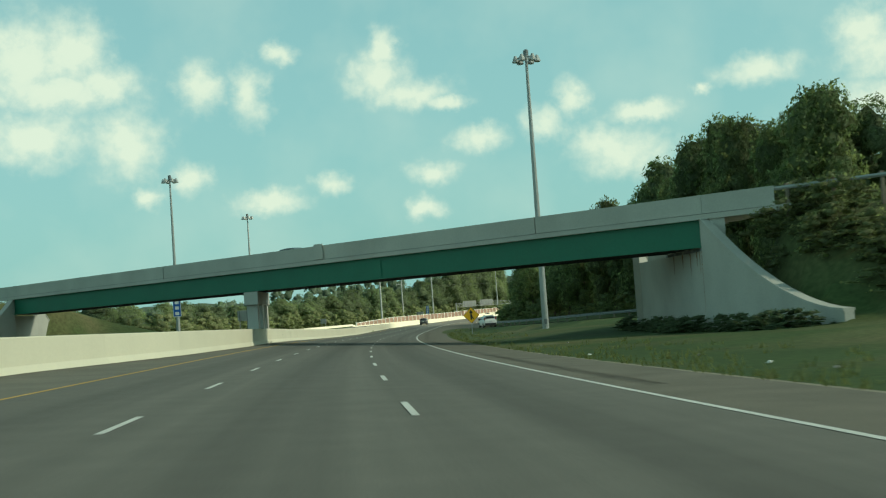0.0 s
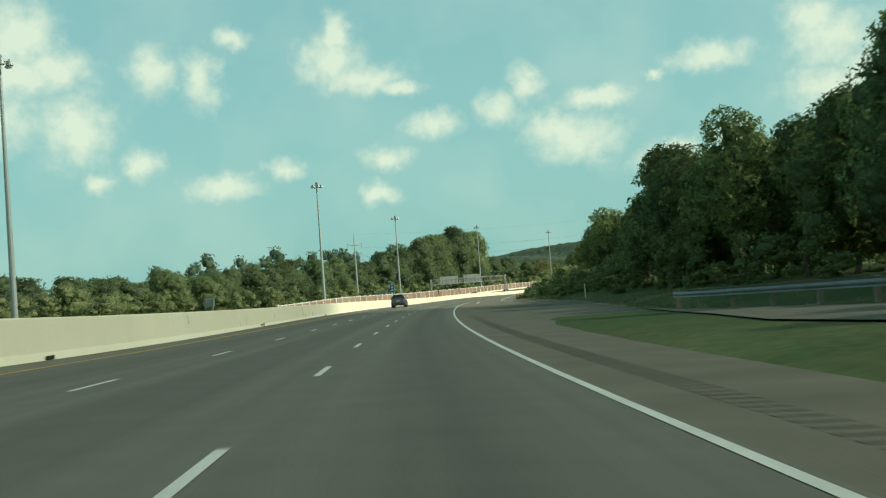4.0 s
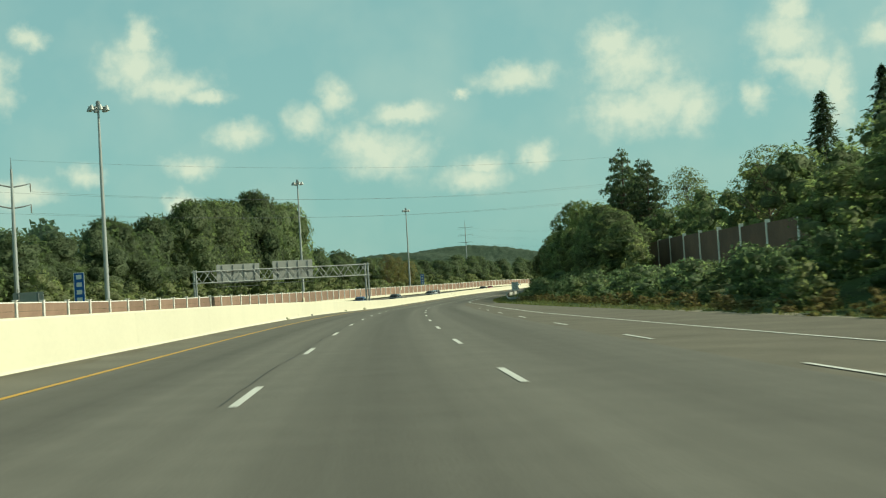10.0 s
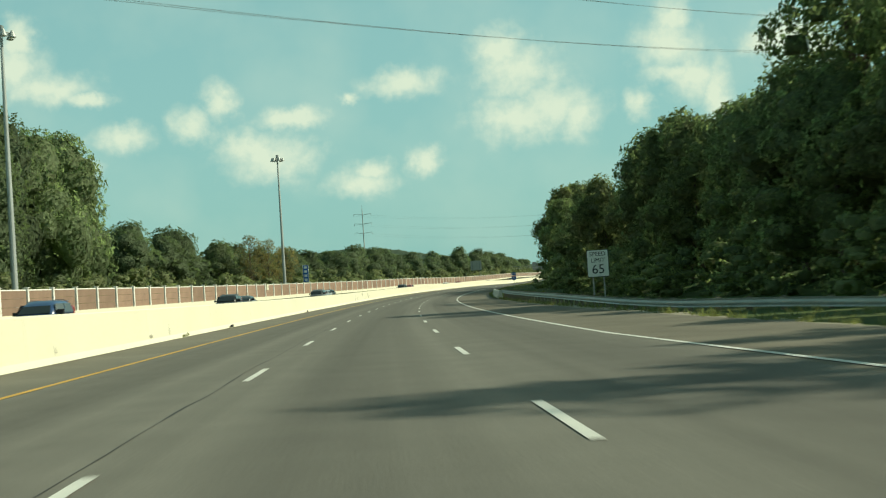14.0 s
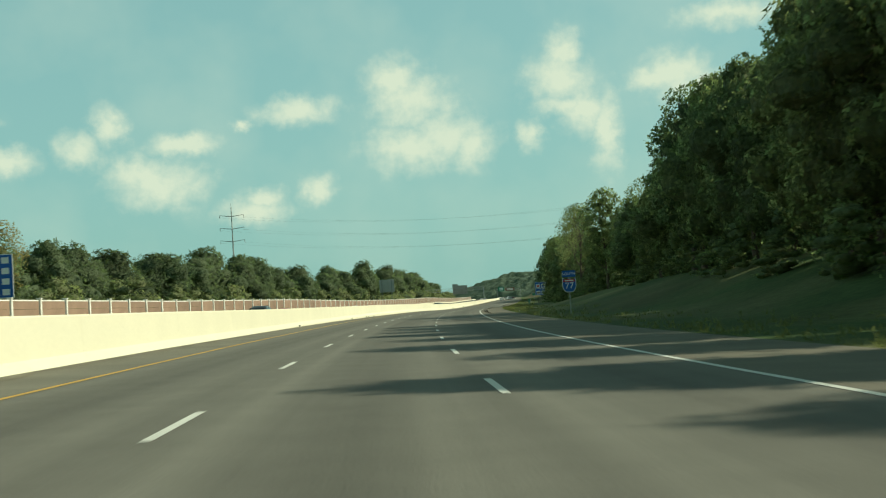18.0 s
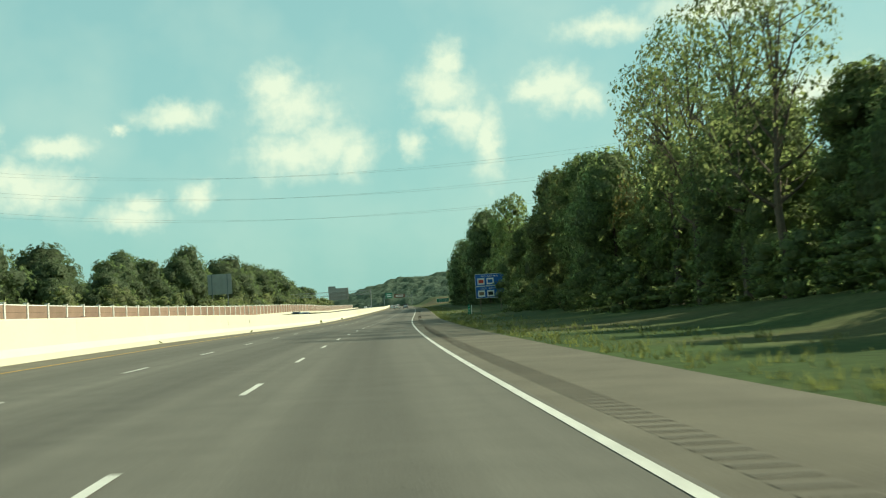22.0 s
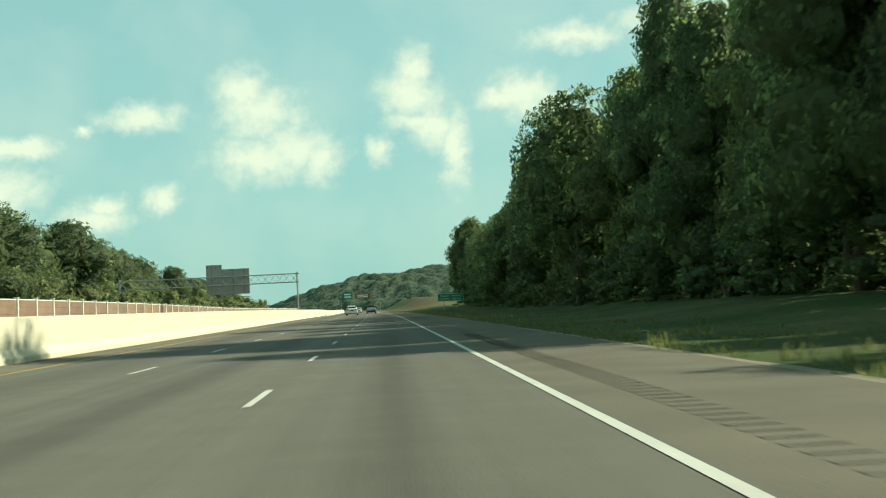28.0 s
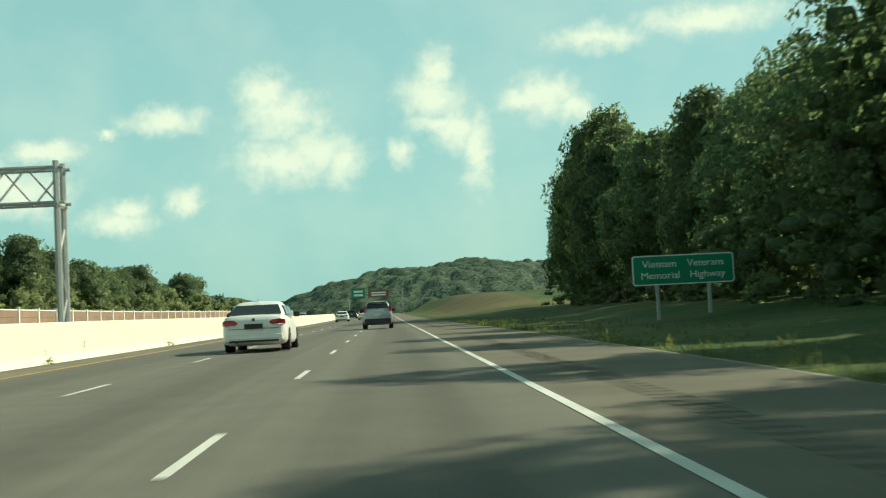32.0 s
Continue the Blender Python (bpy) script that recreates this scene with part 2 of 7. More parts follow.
def foliage(name, colour, thin, leaf, cut, tilt=1.15, tones=0.26):
    """Leafy surface: every leaf-sized cell has its own tone and tilt; where cut is set, gaps open between the leaves."""
    m = material(name, colour, 0.62, 0.0, (0.9, 0.16), (0.12, 0.16), 0, 0.14, 0.0, spec=0.06)
    nt = m.node_tree
    N, L = nt.nodes.new, nt.links.new
    b, out = nt.nodes["Principled BSDF"], nt.nodes["Material Output"]
    co = next(n for n in nt.nodes if n.type == 'TEX_COORD')
    vo = N("ShaderNodeTexVoronoi")
    vo.inputs["Scale"].default_value = leaf
    L(co.outputs["Object"], vo.inputs["Vector"])
    sp = N("ShaderNodeSeparateColor")
    L(vo.outputs["Color"], sp.inputs[0])
    tone = N("ShaderNodeMapRange")
    tone.inputs["To Min"].default_value, tone.inputs["To Max"].default_value = 1 - tones, 1 + tones
    L(sp.outputs[0], tone.inputs["Value"])
    mul = N("ShaderNodeMix")
    mul.data_type, mul.blend_type = 'RGBA', 'MULTIPLY'
    mul.inputs[0].default_value = 1.0
    L(b.inputs["Base Color"].links[0].from_socket, mul.inputs[6])
    L(tone.outputs[0], mul.inputs[7])
    L(mul.outputs[2], b.inputs["Base Color"])
    # leaves tilt every way round the crown's own surface
    off, scl, add, nrm = (N("ShaderNodeVectorMath") for _ in range(4))
    off.operation, scl.operation, add.operation, nrm.operation = 'SUBTRACT', 'SCALE', 'ADD', 'NORMALIZE'
    off.inputs[1].default_value = (0.5, 0.5, 0.5)
    scl.inputs["Scale"].default_value = tilt
    L(vo.outputs["Color"], off.inputs[0])
    L(off.outputs[0], scl.inputs[0])
    L(N("ShaderNodeNewGeometry").outputs["Normal"], add.inputs[0])
    L(scl.outputs[0], add.inputs[1])
    L(add.outputs[0], nrm.inputs[0])
    L(nrm.outputs[0], b.inputs["Normal"])
    tr, mx, warm = N("ShaderNodeBsdfTranslucent"), N("ShaderNodeMixShader"), N("ShaderNodeMix")
    warm.data_type, warm.blend_type = 'RGBA', 'MULTIPLY'
    warm.inputs[0].default_value, warm.inputs[7].default_value = 1.0, (2.5, 2.7, 1.9, 1)
    L(mul.outputs[2], warm.inputs[6])
    L(warm.outputs[2], tr.inputs["Color"])
    L(nrm.outputs[0], tr.inputs["Normal"])
    mx.inputs[0].default_value = thin
    L(b.outputs[0], mx.inputs[1])
    L(tr.outputs[0], mx.inputs[2])
    L(mx.outputs[0], out.inputs["Surface"])
    if cut:
        gap, hole, mg = N("ShaderNodeMath"), N("ShaderNodeBsdfTransparent"), N("ShaderNodeMixShader")
        gap.operation = 'GREATER_THAN'
        gap.inputs[1].default_value = cut
        L(vo.outputs["Distance"], gap.inputs[0])
        L(gap.outputs[0], mg.inputs[0])
        L(mx.outputs[0], mg.inputs[1])
        L(hole.outputs[0], mg.inputs[2])
        L(mg.outputs[0], out.inputs["Surface"])
    return m


def leaf_material(name, colour, thin=0.4, leaf=6.0, cut=0.55, tilt=1.15, tones=0.26):
    m = foliage(name, colour, thin, leaf, cut, tilt, tones)
    INNER[m.name] = foliage(name + " inside the crown", colour, thin * 0.6, leaf * 0.8, 0, tilt, tones)
    return m


def road_material(name, colour):
    """Worn asphalt: aggregate, patches, and long streaks of wear that follow the lanes (UV: metres across, metres along)."""
    m = material(name, colour, 0.88, 0.0, (42.0, 0.24), (1.1, 0.09), 0.3, coords="UV", spec=0.3)
    nt = m.node_tree
    N, L = nt.nodes.new, nt.links.new
    mul = next(n for n in nt.nodes if n.type == 'MIX')
    co = next(n for n in nt.nodes if n.type == 'TEX_COORD')
    mp = N("ShaderNodeMapping")
    mp.inputs["Scale"].default_value = (1.6, 0.012, 1)
    L(co.outputs["UV"], mp.inputs["Vector"])
    n = N("ShaderNodeTexNoise")
    n.inputs["Scale"].default_value, n.inputs["Detail"].default_value = 1.0, 3.0
    L(mp.outputs[0], n.inputs["Vector"])
    r = N("ShaderNodeMapRange")
    r.inputs["From Min"].default_value, r.inputs["From Max"].default_value = 0.3, 0.7
    r.inputs["To Min"].default_value, r.inputs["To Max"].default_value = 0.84, 1.14
    L(n.outputs[0], r.inputs["Value"])
    # oil track along the middle of every lane
    sp = N("ShaderNodeSeparateXYZ")
    L(co.outputs["UV"], sp.inputs[0])
    wv = N("ShaderNodeMath")
    wv.operation = 'MULTIPLY'
    wv.inputs[1].default_value = 2 * math.pi / 3.42
    L(sp.outputs[0], wv.inputs[0])
    cs = N("ShaderNodeMath")
    cs.operation = 'COSINE'
    L(wv.outputs[0], cs.inputs[0])
    tr = N("ShaderNodeMapRange")
    tr.inputs["From Min"].default_value, tr.inputs["From Max"].default_value = -1.0, 0.2
    tr.inputs["To Min"].default_value, tr.inputs["To Max"].default_value = 0.80, 1.03
    L(cs.outputs[0], tr.inputs["Value"])
    k = N("ShaderNodeMath")
    k.operation = 'MULTIPLY'
    L(r.outputs[0], k.inputs[0])
    L(tr.outputs[0], k.inputs[1])
    m2 = N("ShaderNodeMix")
    m2.data_type, m2.blend_type = 'RGBA', 'MULTIPLY'
    m2.inputs[0].default_value = 1.0
    L(mul.outputs[2], m2.inputs[6])
    L(k.outputs[0], m2.inputs[7])
    L(m2.outputs[2], nt.nodes["Principled BSDF"].inputs["Base Color"])
    return m


def grass_material():
    m = material("grass", (0.078, 0.088, 0.034), 0.9, 0, (3.0, 0.3), (0.08, 0.25), 0.5, coords="Object", spec=0.1)
    nt = m.node_tree
    N, L = nt.nodes.new, nt.links.new
    mul = next(n for n in nt.nodes if n.type == 'MIX')
    n = N("ShaderNodeTexNoise")
    n.inputs["Scale"].default_value, n.inputs["Detail"].default_value = 0.09, 4.0
    L(next(q for q in nt.nodes if q.type == 'TEX_COORD').outputs["Object"], n.inputs["Vector"])
    r = N("ShaderNodeMapRange")
    r.inputs["From Min"].default_value, r.inputs["From Max"].default_value = 0.46, 0.74
    L(n.outputs[0], r.inputs["Value"])
    dry = N("ShaderNodeMix")
    dry.data_type = 'RGBA'
    dry.inputs[6].default_value, dry.inputs[7].default_value = (0.066, 0.098, 0.036, 1), (0.155, 0.142, 0.070, 1)
    L(r.outputs[0], dry.inputs[0])
    L(dry.outputs[2], mul.inputs[6])
    return m


M_ROAD = road_material("asphalt", (0.155, 0.146, 0.124))
M_SHOULDER = material("shoulder asphalt", (0.165, 0.148, 0.116), 0.92, 0, (34, 0.28), (0.55, 0.2), 0.3, coords="UV", spec=0.25)
M_SHOULDER_LEFT = material("dusty shoulder asphalt", (0.178, 0.166, 0.134), 0.92, 0, (30, 0.26), (0.4, 0.16), 0.3, coords="UV", spec=0.25)
M_GRIT = material("grit swept against the wall", (0.150, 0.134, 0.098), 0.95, 0, (16, 0.3), (0.6, 0.25), 0.4)
M_GRASS = grass_material()
M_GRAVEL = material("gravel verge", (0.26, 0.23, 0.17), 0.95, 0, (18, 0.3), (0.5, 0.2), 0.5)
M_WHITE_LINE = material("white road paint", (0.66, 0.65, 0.60), 0.7, 0, (14, 0.12), (0.8, 0.14), 0)
M_YELLOW_LINE = material("yellow road paint", (0.62, 0.36, 0.06), 0.7, 0, (14, 0.10), (0.8, 0.14), 0)
M_CREAM = material("cream painted concrete", (0.74, 0.70, 0.55), 0.8, 0, (9, 0.04), (0.35, 0.035), 0.05, per_object=0.015)
M_CONCRETE = material("pale concrete", (0.50, 0.49, 0.44), 0.85, 0, (12, 0.08), (0.35, 0.12), 0.1)
M_CONCRETE_DARK = material("weathered concrete", (0.34, 0.33, 0.30), 0.9, 0, (12, 0.1), (0.4, 0.2), 0.1)
M_GREEN_STEEL = material("green painted steel", (0.018, 0.16, 0.095), 0.5, 0, (6, 0.06), (0.4, 0.1))
# near-black base colour holds the shade below the deck
M_SOFFIT_SHADE = material("soffit with under-deck shade", (0.045, 0.05, 0.046), 0.9, 0, (6, 0.1), (0.4, 0.15))
M_STEEL = material("galvanised steel", (0.40, 0.42, 0.41), 0.55, 0.3, (8, 0.08), (0.8, 0.1))
M_DARKSTEEL = material("weathered steel", (0.20, 0.22, 0.22), 0.55, 0.4, (8, 0.1), (0.8, 0.15))
M_WOOD_POST = material("grey wooden post", (0.24, 0.20, 0.15), 0.9, 0, (12, 0.2), (1.0, 0.2), 0.2)
M_FENCE_POST = material("white fence post", (0.86, 0.83, 0.76), 0.7, 0, (8, 0.06), (0.7, 0.1), 0)
M_FENCE_PANEL = material("brown fence panel", (0.27, 0.175, 0.125), 0.85, 0, (10, 0.12), (0.6, 0.14), 0.1, per_object=0.12)
M_BARK = material("bark", (0.13, 0.10, 0.075), 0.95, 0, (9, 0.25), (1.0, 0.2), 0.4)
M_YELLOW_SIGN = material("yellow sign face", (0.85, 0.46, 0.02), 0.45, 0, (4, 0.03), (1, 0.05))
M_BLACK = material("black sign ink", (0.012, 0.012, 0.012), 0.5, 0, (4, 0.03), (1, 0.05))
M_WHITE_SIGN = material("white sign face", (0.80, 0.80, 0.77), 0.45, 0, (4, 0.03), (1, 0.05))
M_BLUE_SIGN = material("blue sign face", (0.012, 0.11, 0.42), 0.45, 0, (4, 0.03), (1, 0.06))
M_GREEN_SIGN = material("green sign face", (0.008, 0.22, 0.12), 0.45, 0, (4, 0.03), (1, 0.06))
M_RED_SIGN = material("red sign ink", (0.55, 0.05, 0.03), 0.45, 0, (4, 0.03), (1, 0.06))
M_SIGN_BACK = material("bare aluminium sign back", (0.36, 0.36, 0.33), 0.5, 0.4, (5, 0.06), (0.8, 0.12))
M_BROWN_SIGN = material("brown sign face", (0.22, 0.09, 0.05), 0.5, 0, (4, 0.05), (1, 0.08))
M_TYRE = material("tyre rubber", (0.018, 0.018, 0.018), 0.85, 0, (20, 0.1), (1, 0.1))
M_RIM = material("alloy rim", (0.55, 0.56, 0.57), 0.3, 0.9, (6, 0.05), (1, 0.05))
M_WINDOW = glow_free_glass("dark car glass", (0.02, 0.025, 0.028), 0.06)
M_PLASTIC = material("black plastic trim", (0.03, 0.03, 0.032), 0.6, 0, (20, 0.08), (1, 0.08))
M_TAIL = glow_free_glass("red tail lamp", (0.35, 0.01, 0.012), 0.12)
M_LAMP = glow_free_glass("clear lamp", (0.75, 0.76, 0.78), 0.08)
M_PLATE = material("number plate", (0.60, 0.60, 0.58), 0.5, 0, (4, 0.03), (1, 0.05))
M_WIRE = material("power line cable", (0.16, 0.17, 0.175), 0.6, 0.3, (4, 0.03), (1, 0.05))
M_NOISE_WALL = material("brown noise wall panel", (0.16, 0.10, 0.07), 0.9, 0, (6, 0.15), (0.4, 0.2), 0.2, per_object=0.12)
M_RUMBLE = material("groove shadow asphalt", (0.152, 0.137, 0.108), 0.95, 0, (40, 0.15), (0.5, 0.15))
M_CRACK = material("crack sealant", (0.045, 0.043, 0.04), 0.75, 0, (10, 0.15), (0.7, 0.2))
# the greens carry extra blue, a bluish haze mixed into the leaf colour
M_LEAF = leaf_material("maple leaves", (0.135, 0.160, 0.084), 0.56)
M_LEAF_MID = leaf_material("ash leaves", (0.124, 0.152, 0.084), 0.56)
M_LEAF_OLIVE = leaf_material("elm leaves", (0.086, 0.110, 0.062), 0.42)
M_LEAF_DARK = leaf_material("oak leaves", (0.108, 0.138, 0.082), 0.58)
M_LEAF_LIGHT = leaf_material("locust leaves", (0.146, 0.160, 0.086), 0.56)
M_LEAF_DRY = leaf_material("early autumn leaves", (0.17, 0.14, 0.066), 0.45, 7.0, 0.62)
M_NEEDLE = leaf_material("spruce needles", (0.082, 0.106, 0.068), 0.4, 8.0, 0.6)
# distance haze is put into this base colour: paler and bluer green
M_HAZED_LEAF = leaf_material("hazed far woods leaves", (0.100, 0.134, 0.098), 0.5, 1.3, 0.6, 0.45, 0.14)
M_DRY_GRASS = material("dry grass", (0.135, 0.115, 0.062), 0.95, 0, (2.5, 0.3), (0.1, 0.25), 0.5, spec=0.1)
M_STREAK = material("grime streak", (0.33, 0.31, 0.24), 0.9, 0, (14, 0.2), (1.5, 0.25))
M_WEED = leaf_material("tall weeds", (0.15, 0.155, 0.07), 0.4, 14.0, 0)
PAINT = {n: material(n + " car paint", c, 0.28, 0.35 if n in ("silver", "grey") else 0.0, (30, 0.02), (1, 0.03), spec=0.6) for n, c in
         dict(white=(0.78, 0.78, 0.76), silver=(0.42, 0.44, 0.46), grey=(0.10, 0.105, 0.11), black=(0.02, 0.02, 0.022), red=(0.30, 0.03, 0.03), blue=(0.04, 0.08, 0.18)).items()}

# ---- the road's line: bearing, level and crossfall at even steps ----
STEP_FROM, STEP = -80.0, 90.0
BEARINGS = [-2.97, -2.37, 0.65, 3.81, 6.64, 9.97, 13.41, 16.36, 19.2, 23.37, 25.9, 28.02, 28.96, 28.9, 28.6, 27.95, 27.91]
LEVELS = [1.32, -0.16, -1.30, -2.54, -2.82, -3.45, -3.53, -4.16, -4.19, -3.78, -3.16, -2.74, -2.44, -1.45, -0.40, 0.65, 1.35]
CROSSFALL = [2.0, 2.0, 1.6, 0.4, 0.4, 0.6, 0.3, 0.0, 0.3, 0.9, 1.3, 1.2, 0.8, 0.3, 0.2, 0.2, 0.2]
TILT = [0.01, 0.07, 1.51, 0.87, 0.54, 0.52, 0.37, 0.05, 0.49, 0.36, -0.70, -0.26, -0.71, -0.54, -0.18, -0.05, 0.00]   # added on the near carriageway
KNOTS = np.array([STEP_FROM + STEP * i for i in range(len(BEARINGS))])
_ss = np.arange(-700.0, 3200.0, 2.0)
_hh = np.radians(np.interp(_ss, KNOTS, BEARINGS))
_xx = np.concatenate([[0], np.cumsum(2 * np.sin((_hh[1:] + _hh[:-1]) / 2))])
_yy = np.concatenate([[0], np.cumsum(2 * np.cos((_hh[1:] + _hh[:-1]) / 2))])
_xx += 0.69 - np.interp(0, _ss, _xx)
_yy -= np.interp(0, _ss, _yy)
_zz = np.interp(_ss, KNOTS, LEVELS)
_zz = np.where(_ss > 1360, 1.35 + 0.011 * (np.minimum(_ss, 2000) - 1360), _zz)
_kk = np.convolve(np.pad(_zz, 20, mode="edge"), np.ones(41) / 41, mode="valid")
_zz = _kk


def bearing_at(s):
    return np.interp(s, _ss, _hh)


def spots(s, lat, dz=0.0):
    """World points at s metres along the road, lat metres to its right, dz above its surface; arrays broadcast."""
    s, lat, dz = np.broadcast_arrays(np.asarray(s, float), np.asarray(lat, float), np.asarray(dz, float))
    h = bearing_at(s)
    fall = np.tan(np.radians(np.interp(s, KNOTS, CROSSFALL)))
    x = np.interp(s, _ss, _xx) + np.cos(h) * lat
    y = np.interp(s, _ss, _yy) - np.sin(h) * lat
    tilt = np.tan(np.radians(np.interp(s, KNOTS, TILT)))
    z = np.interp(s, _ss, _zz) - fall * np.clip(lat, -36, 7) - tilt * np.clip(lat, -11, 7) + dz
    return np.stack([x, y, z], -1)


def spot(s, lat, dz=0.0):
    return Vector(spots(s, lat, dz).tolist())


def along(s, lat, dz=0.0, turn=0.0):
    """A pose on the road: local y runs forward, x to the right. turn: degrees counter-clockwise."""
    return Matrix.Translation(spot(s, lat, dz)) @ Matrix.Rotation(-float(bearing_at(s)) + radians(turn), 4, 'Z')


# ---- building helpers ----


def np_mesh(name, verts, quads, material_=None, uv=None, smooth=False, normals=None, inner=0):
    me = bpy.data.meshes.new(name)
    verts, quads = np.asarray(verts, np.float32).reshape(-1, 3), np.asarray(quads, np.int32)
    k = quads.shape[1]
    me.vertices.add(len(verts))
    me.vertices.foreach_set("co", verts.ravel())
    me.loops.add(quads.size)
    me.loops.foreach_set("vertex_index", quads.ravel())
    me.polygons.add(len(quads))
    me.polygons.foreach_set("loop_start", np.arange(0, quads.size, k, dtype=np.int32))
    if uv is not None:
        layer = me.uv_layers.new(name="UVMap")
        layer.data.foreach_set("uv", np.asarray(uv, np.float32)[quads.ravel()].ravel())
    me.polygons.foreach_set("use_smooth", np.full(len(quads), bool(smooth)))
    me.update(calc_edges=True)
    if normals is not None:
        me.polygons.foreach_set("use_smooth", np.ones(len(quads), bool))
        me.normals_split_custom_set_from_vertices(np.asarray(normals, np.float32).reshape(-1, 3))
    if material_:
        me.materials.append(material_)
    if inner and material_.name in INNER:   # the last faces take the closed leaf mass inside the crown
        me.materials.append(INNER[material_.name])
        me.polygons.foreach_set("material_index", np.repeat([0, 1], [len(quads) - inner, inner]).astype(np.int32))
    return me


def group_of(name, label="", category="", group="", kind="", m=None):
    ob = new(name)
    if m is not None:
        ob.matrix_world = m
    return tagged(ob, label, category, group, kind)


def part(name, bm, mat, parent, label="", smooth=False):
    """Links a bmesh (or a mesh) as one mesh object under a thing or a part, in the parent's own frame."""
    if isinstance(bm, bpy.types.Mesh):
        me = bm
    else:
        me = bpy.data.meshes.new(name)
        bm.to_mesh(me)
        bm.free()
        if smooth:
            me.polygons.foreach_set("use_smooth", [True] * len(me.polygons))
    if mat is not None and not me.materials:
        me.materials.append(mat)
    ob = new(name, me)
    ob.parent = parent
    return tagged(ob, label)


def box(x0, x1, y0, y1, z0, z1, bevel=0.0, bm=None):
    bm = bm or bmesh.new()
    r = bmesh.ops.create_cube(bm, size=1)
    vs = r["verts"]
    for v in vs:
        v.co = Vector(((x0 + x1) / 2 + v.co.x * (x1 - x0), (y0 + y1) / 2 + v.co.y * (y1 - y0), (z0 + z1) / 2 + v.co.z * (z1 - z0)))
    if bevel:
        es = list({e for v in vs for e in v.link_edges})
        bmesh.ops.bevel(bm, geom=es, offset=bevel, segments=2, affect='EDGES', profile=0.6)
    return bm


def tube(points, radii, sides=8, bm=None, caps=True):
    """A tapered tube along points."""
    bm = bm or bmesh.new()
    pts = [Vector(p) for p in points]
    rings = []
    for i, p in enumerate(pts):
        d = (pts[min(i + 1, len(pts) - 1)] - pts[max(i - 1, 0)]).normalized()
        a = d.cross(Vector((0, 0, 1)) if abs(d.z) < 0.9 else Vector((1, 0, 0))).normalized()
        b = d.cross(a)
        r = radii[i] if isinstance(radii, (list, tuple)) else radii
        rings.append([bm.verts.new(p + (a * math.cos(2 * math.pi * k / sides) + b * math.sin(2 * math.pi * k / sides)) * r) for k in range(sides)])
    for q, w in zip(rings, rings[1:]):
        for k in range(sides):
            bm.faces.new((q[k], q[(k + 1) % sides], w[(k + 1) % sides], w[k]))
    if caps:
        bm.faces.new(rings[0])
        bm.faces.new(rings[-1][::-1])
    return bm


def prism(outline, axis, a, b, bm=None, bevel=0.0):
    """Extrudes an outline of 2D points between a and b along 'x', 'y' or 'z'."""
    bm = bm or bmesh.new()
    put = {"x": lambda p, q: (q, p[0], p[1]), "y": lambda p, q: (p[0], q, p[1]), "z": lambda p, q: (p[0], p[1], q)}[axis]
    lo, hi = [bm.verts.new(put(p, a)) for p in outline], [bm.verts.new(put(p, b)) for p in outline]
    n = len(outline)
    bm.faces.new(lo)
    bm.faces.new(hi[::-1])
    for k in range(n):
        bm.faces.new((lo[k], hi[k], hi[(k + 1) % n], lo[(k + 1) % n]))
    bmesh.ops.recalc_face_normals(bm, faces=bm.faces[:])
    if bevel:
        bmesh.ops.bevel(bm, geom=bm.edges[:], offset=bevel, segments=2, affect='EDGES')
    return bm


def sweep(name, profile, s_values, mat, closed=True, lat_of=None, dz_of=None, uv=True):
    """A strip with a cross profile of (lat, dz), drawn along the road."""
    s = np.asarray(s_values, float)
    pr = np.asarray(profile, float)
    lat = pr[None, :, 0] + (lat_of(s)[:, None] if lat_of else 0)
    dz = pr[None, :, 1] + (dz_of(s)[:, None] if dz_of else 0)
    v = spots(np.repeat(s[:, None], len(pr), 1), lat, dz)
    n, k = len(s), len(pr)
    idx = np.arange(n * k).reshape(n, k)
    cols = range(k if closed else k - 1)
    q = np.concatenate([np.stack([idx[:-1, c], idx[:-1, (c + 1) % k], idx[1:, (c + 1) % k], idx[1:, c]], 1) for c in cols])
    if closed and k == 4:
        q = np.concatenate([q, idx[0][None, ::-1], idx[-1][None]])
    uvs = np.stack([lat.ravel(), np.repeat(s, k)], 1) if uv else None
    return np_mesh(name, v.reshape(-1, 3), q, mat, uvs)


def flat_text(name, text, size, mat, parent, at, label="", stretch=1.0):
    """Raised lettering that faces the local -y side, centred on (x, y, z)."""
    cu = bpy.data.curves.new(name, 'FONT')
    cu.body, cu.size, cu.extrude, cu.align_x, cu.align_y = text, size, 0.004, 'CENTER', 'CENTER'
    tmp = bpy.data.objects.new(name, cu)
    scene.collection.objects.link(tmp)
    me = bpy.data.meshes.new_from_object(tmp.evaluated_get(bpy.context.evaluated_depsgraph_get()))
    bpy.data.objects.remove(tmp)
    for v in me.vertices:
        v.co = Vector((v.co.x * stretch + at[0], at[1] - v.co.z, v.co.y + at[2]))
    me.materials.clear()
    ob = part(name, me, mat, parent, label)
    return ob


def rounded_plate(w, h, r, y0, y1, cx=0.0, cz=0.0):
    pts = []
    for sx, sz, a0 in ((1, 1, 0), (-1, 1, 90), (-1, -1, 180), (1, -1, 270)):
        for k in range(4):
            a = radians(a0 + 30 * k)
            pts.append((cx + sx * (w / 2 - r) + math.cos(a) * r, cz + sz * (h / 2 - r) + math.sin(a) * r))
    return prism(pts, "y", y0, y1)

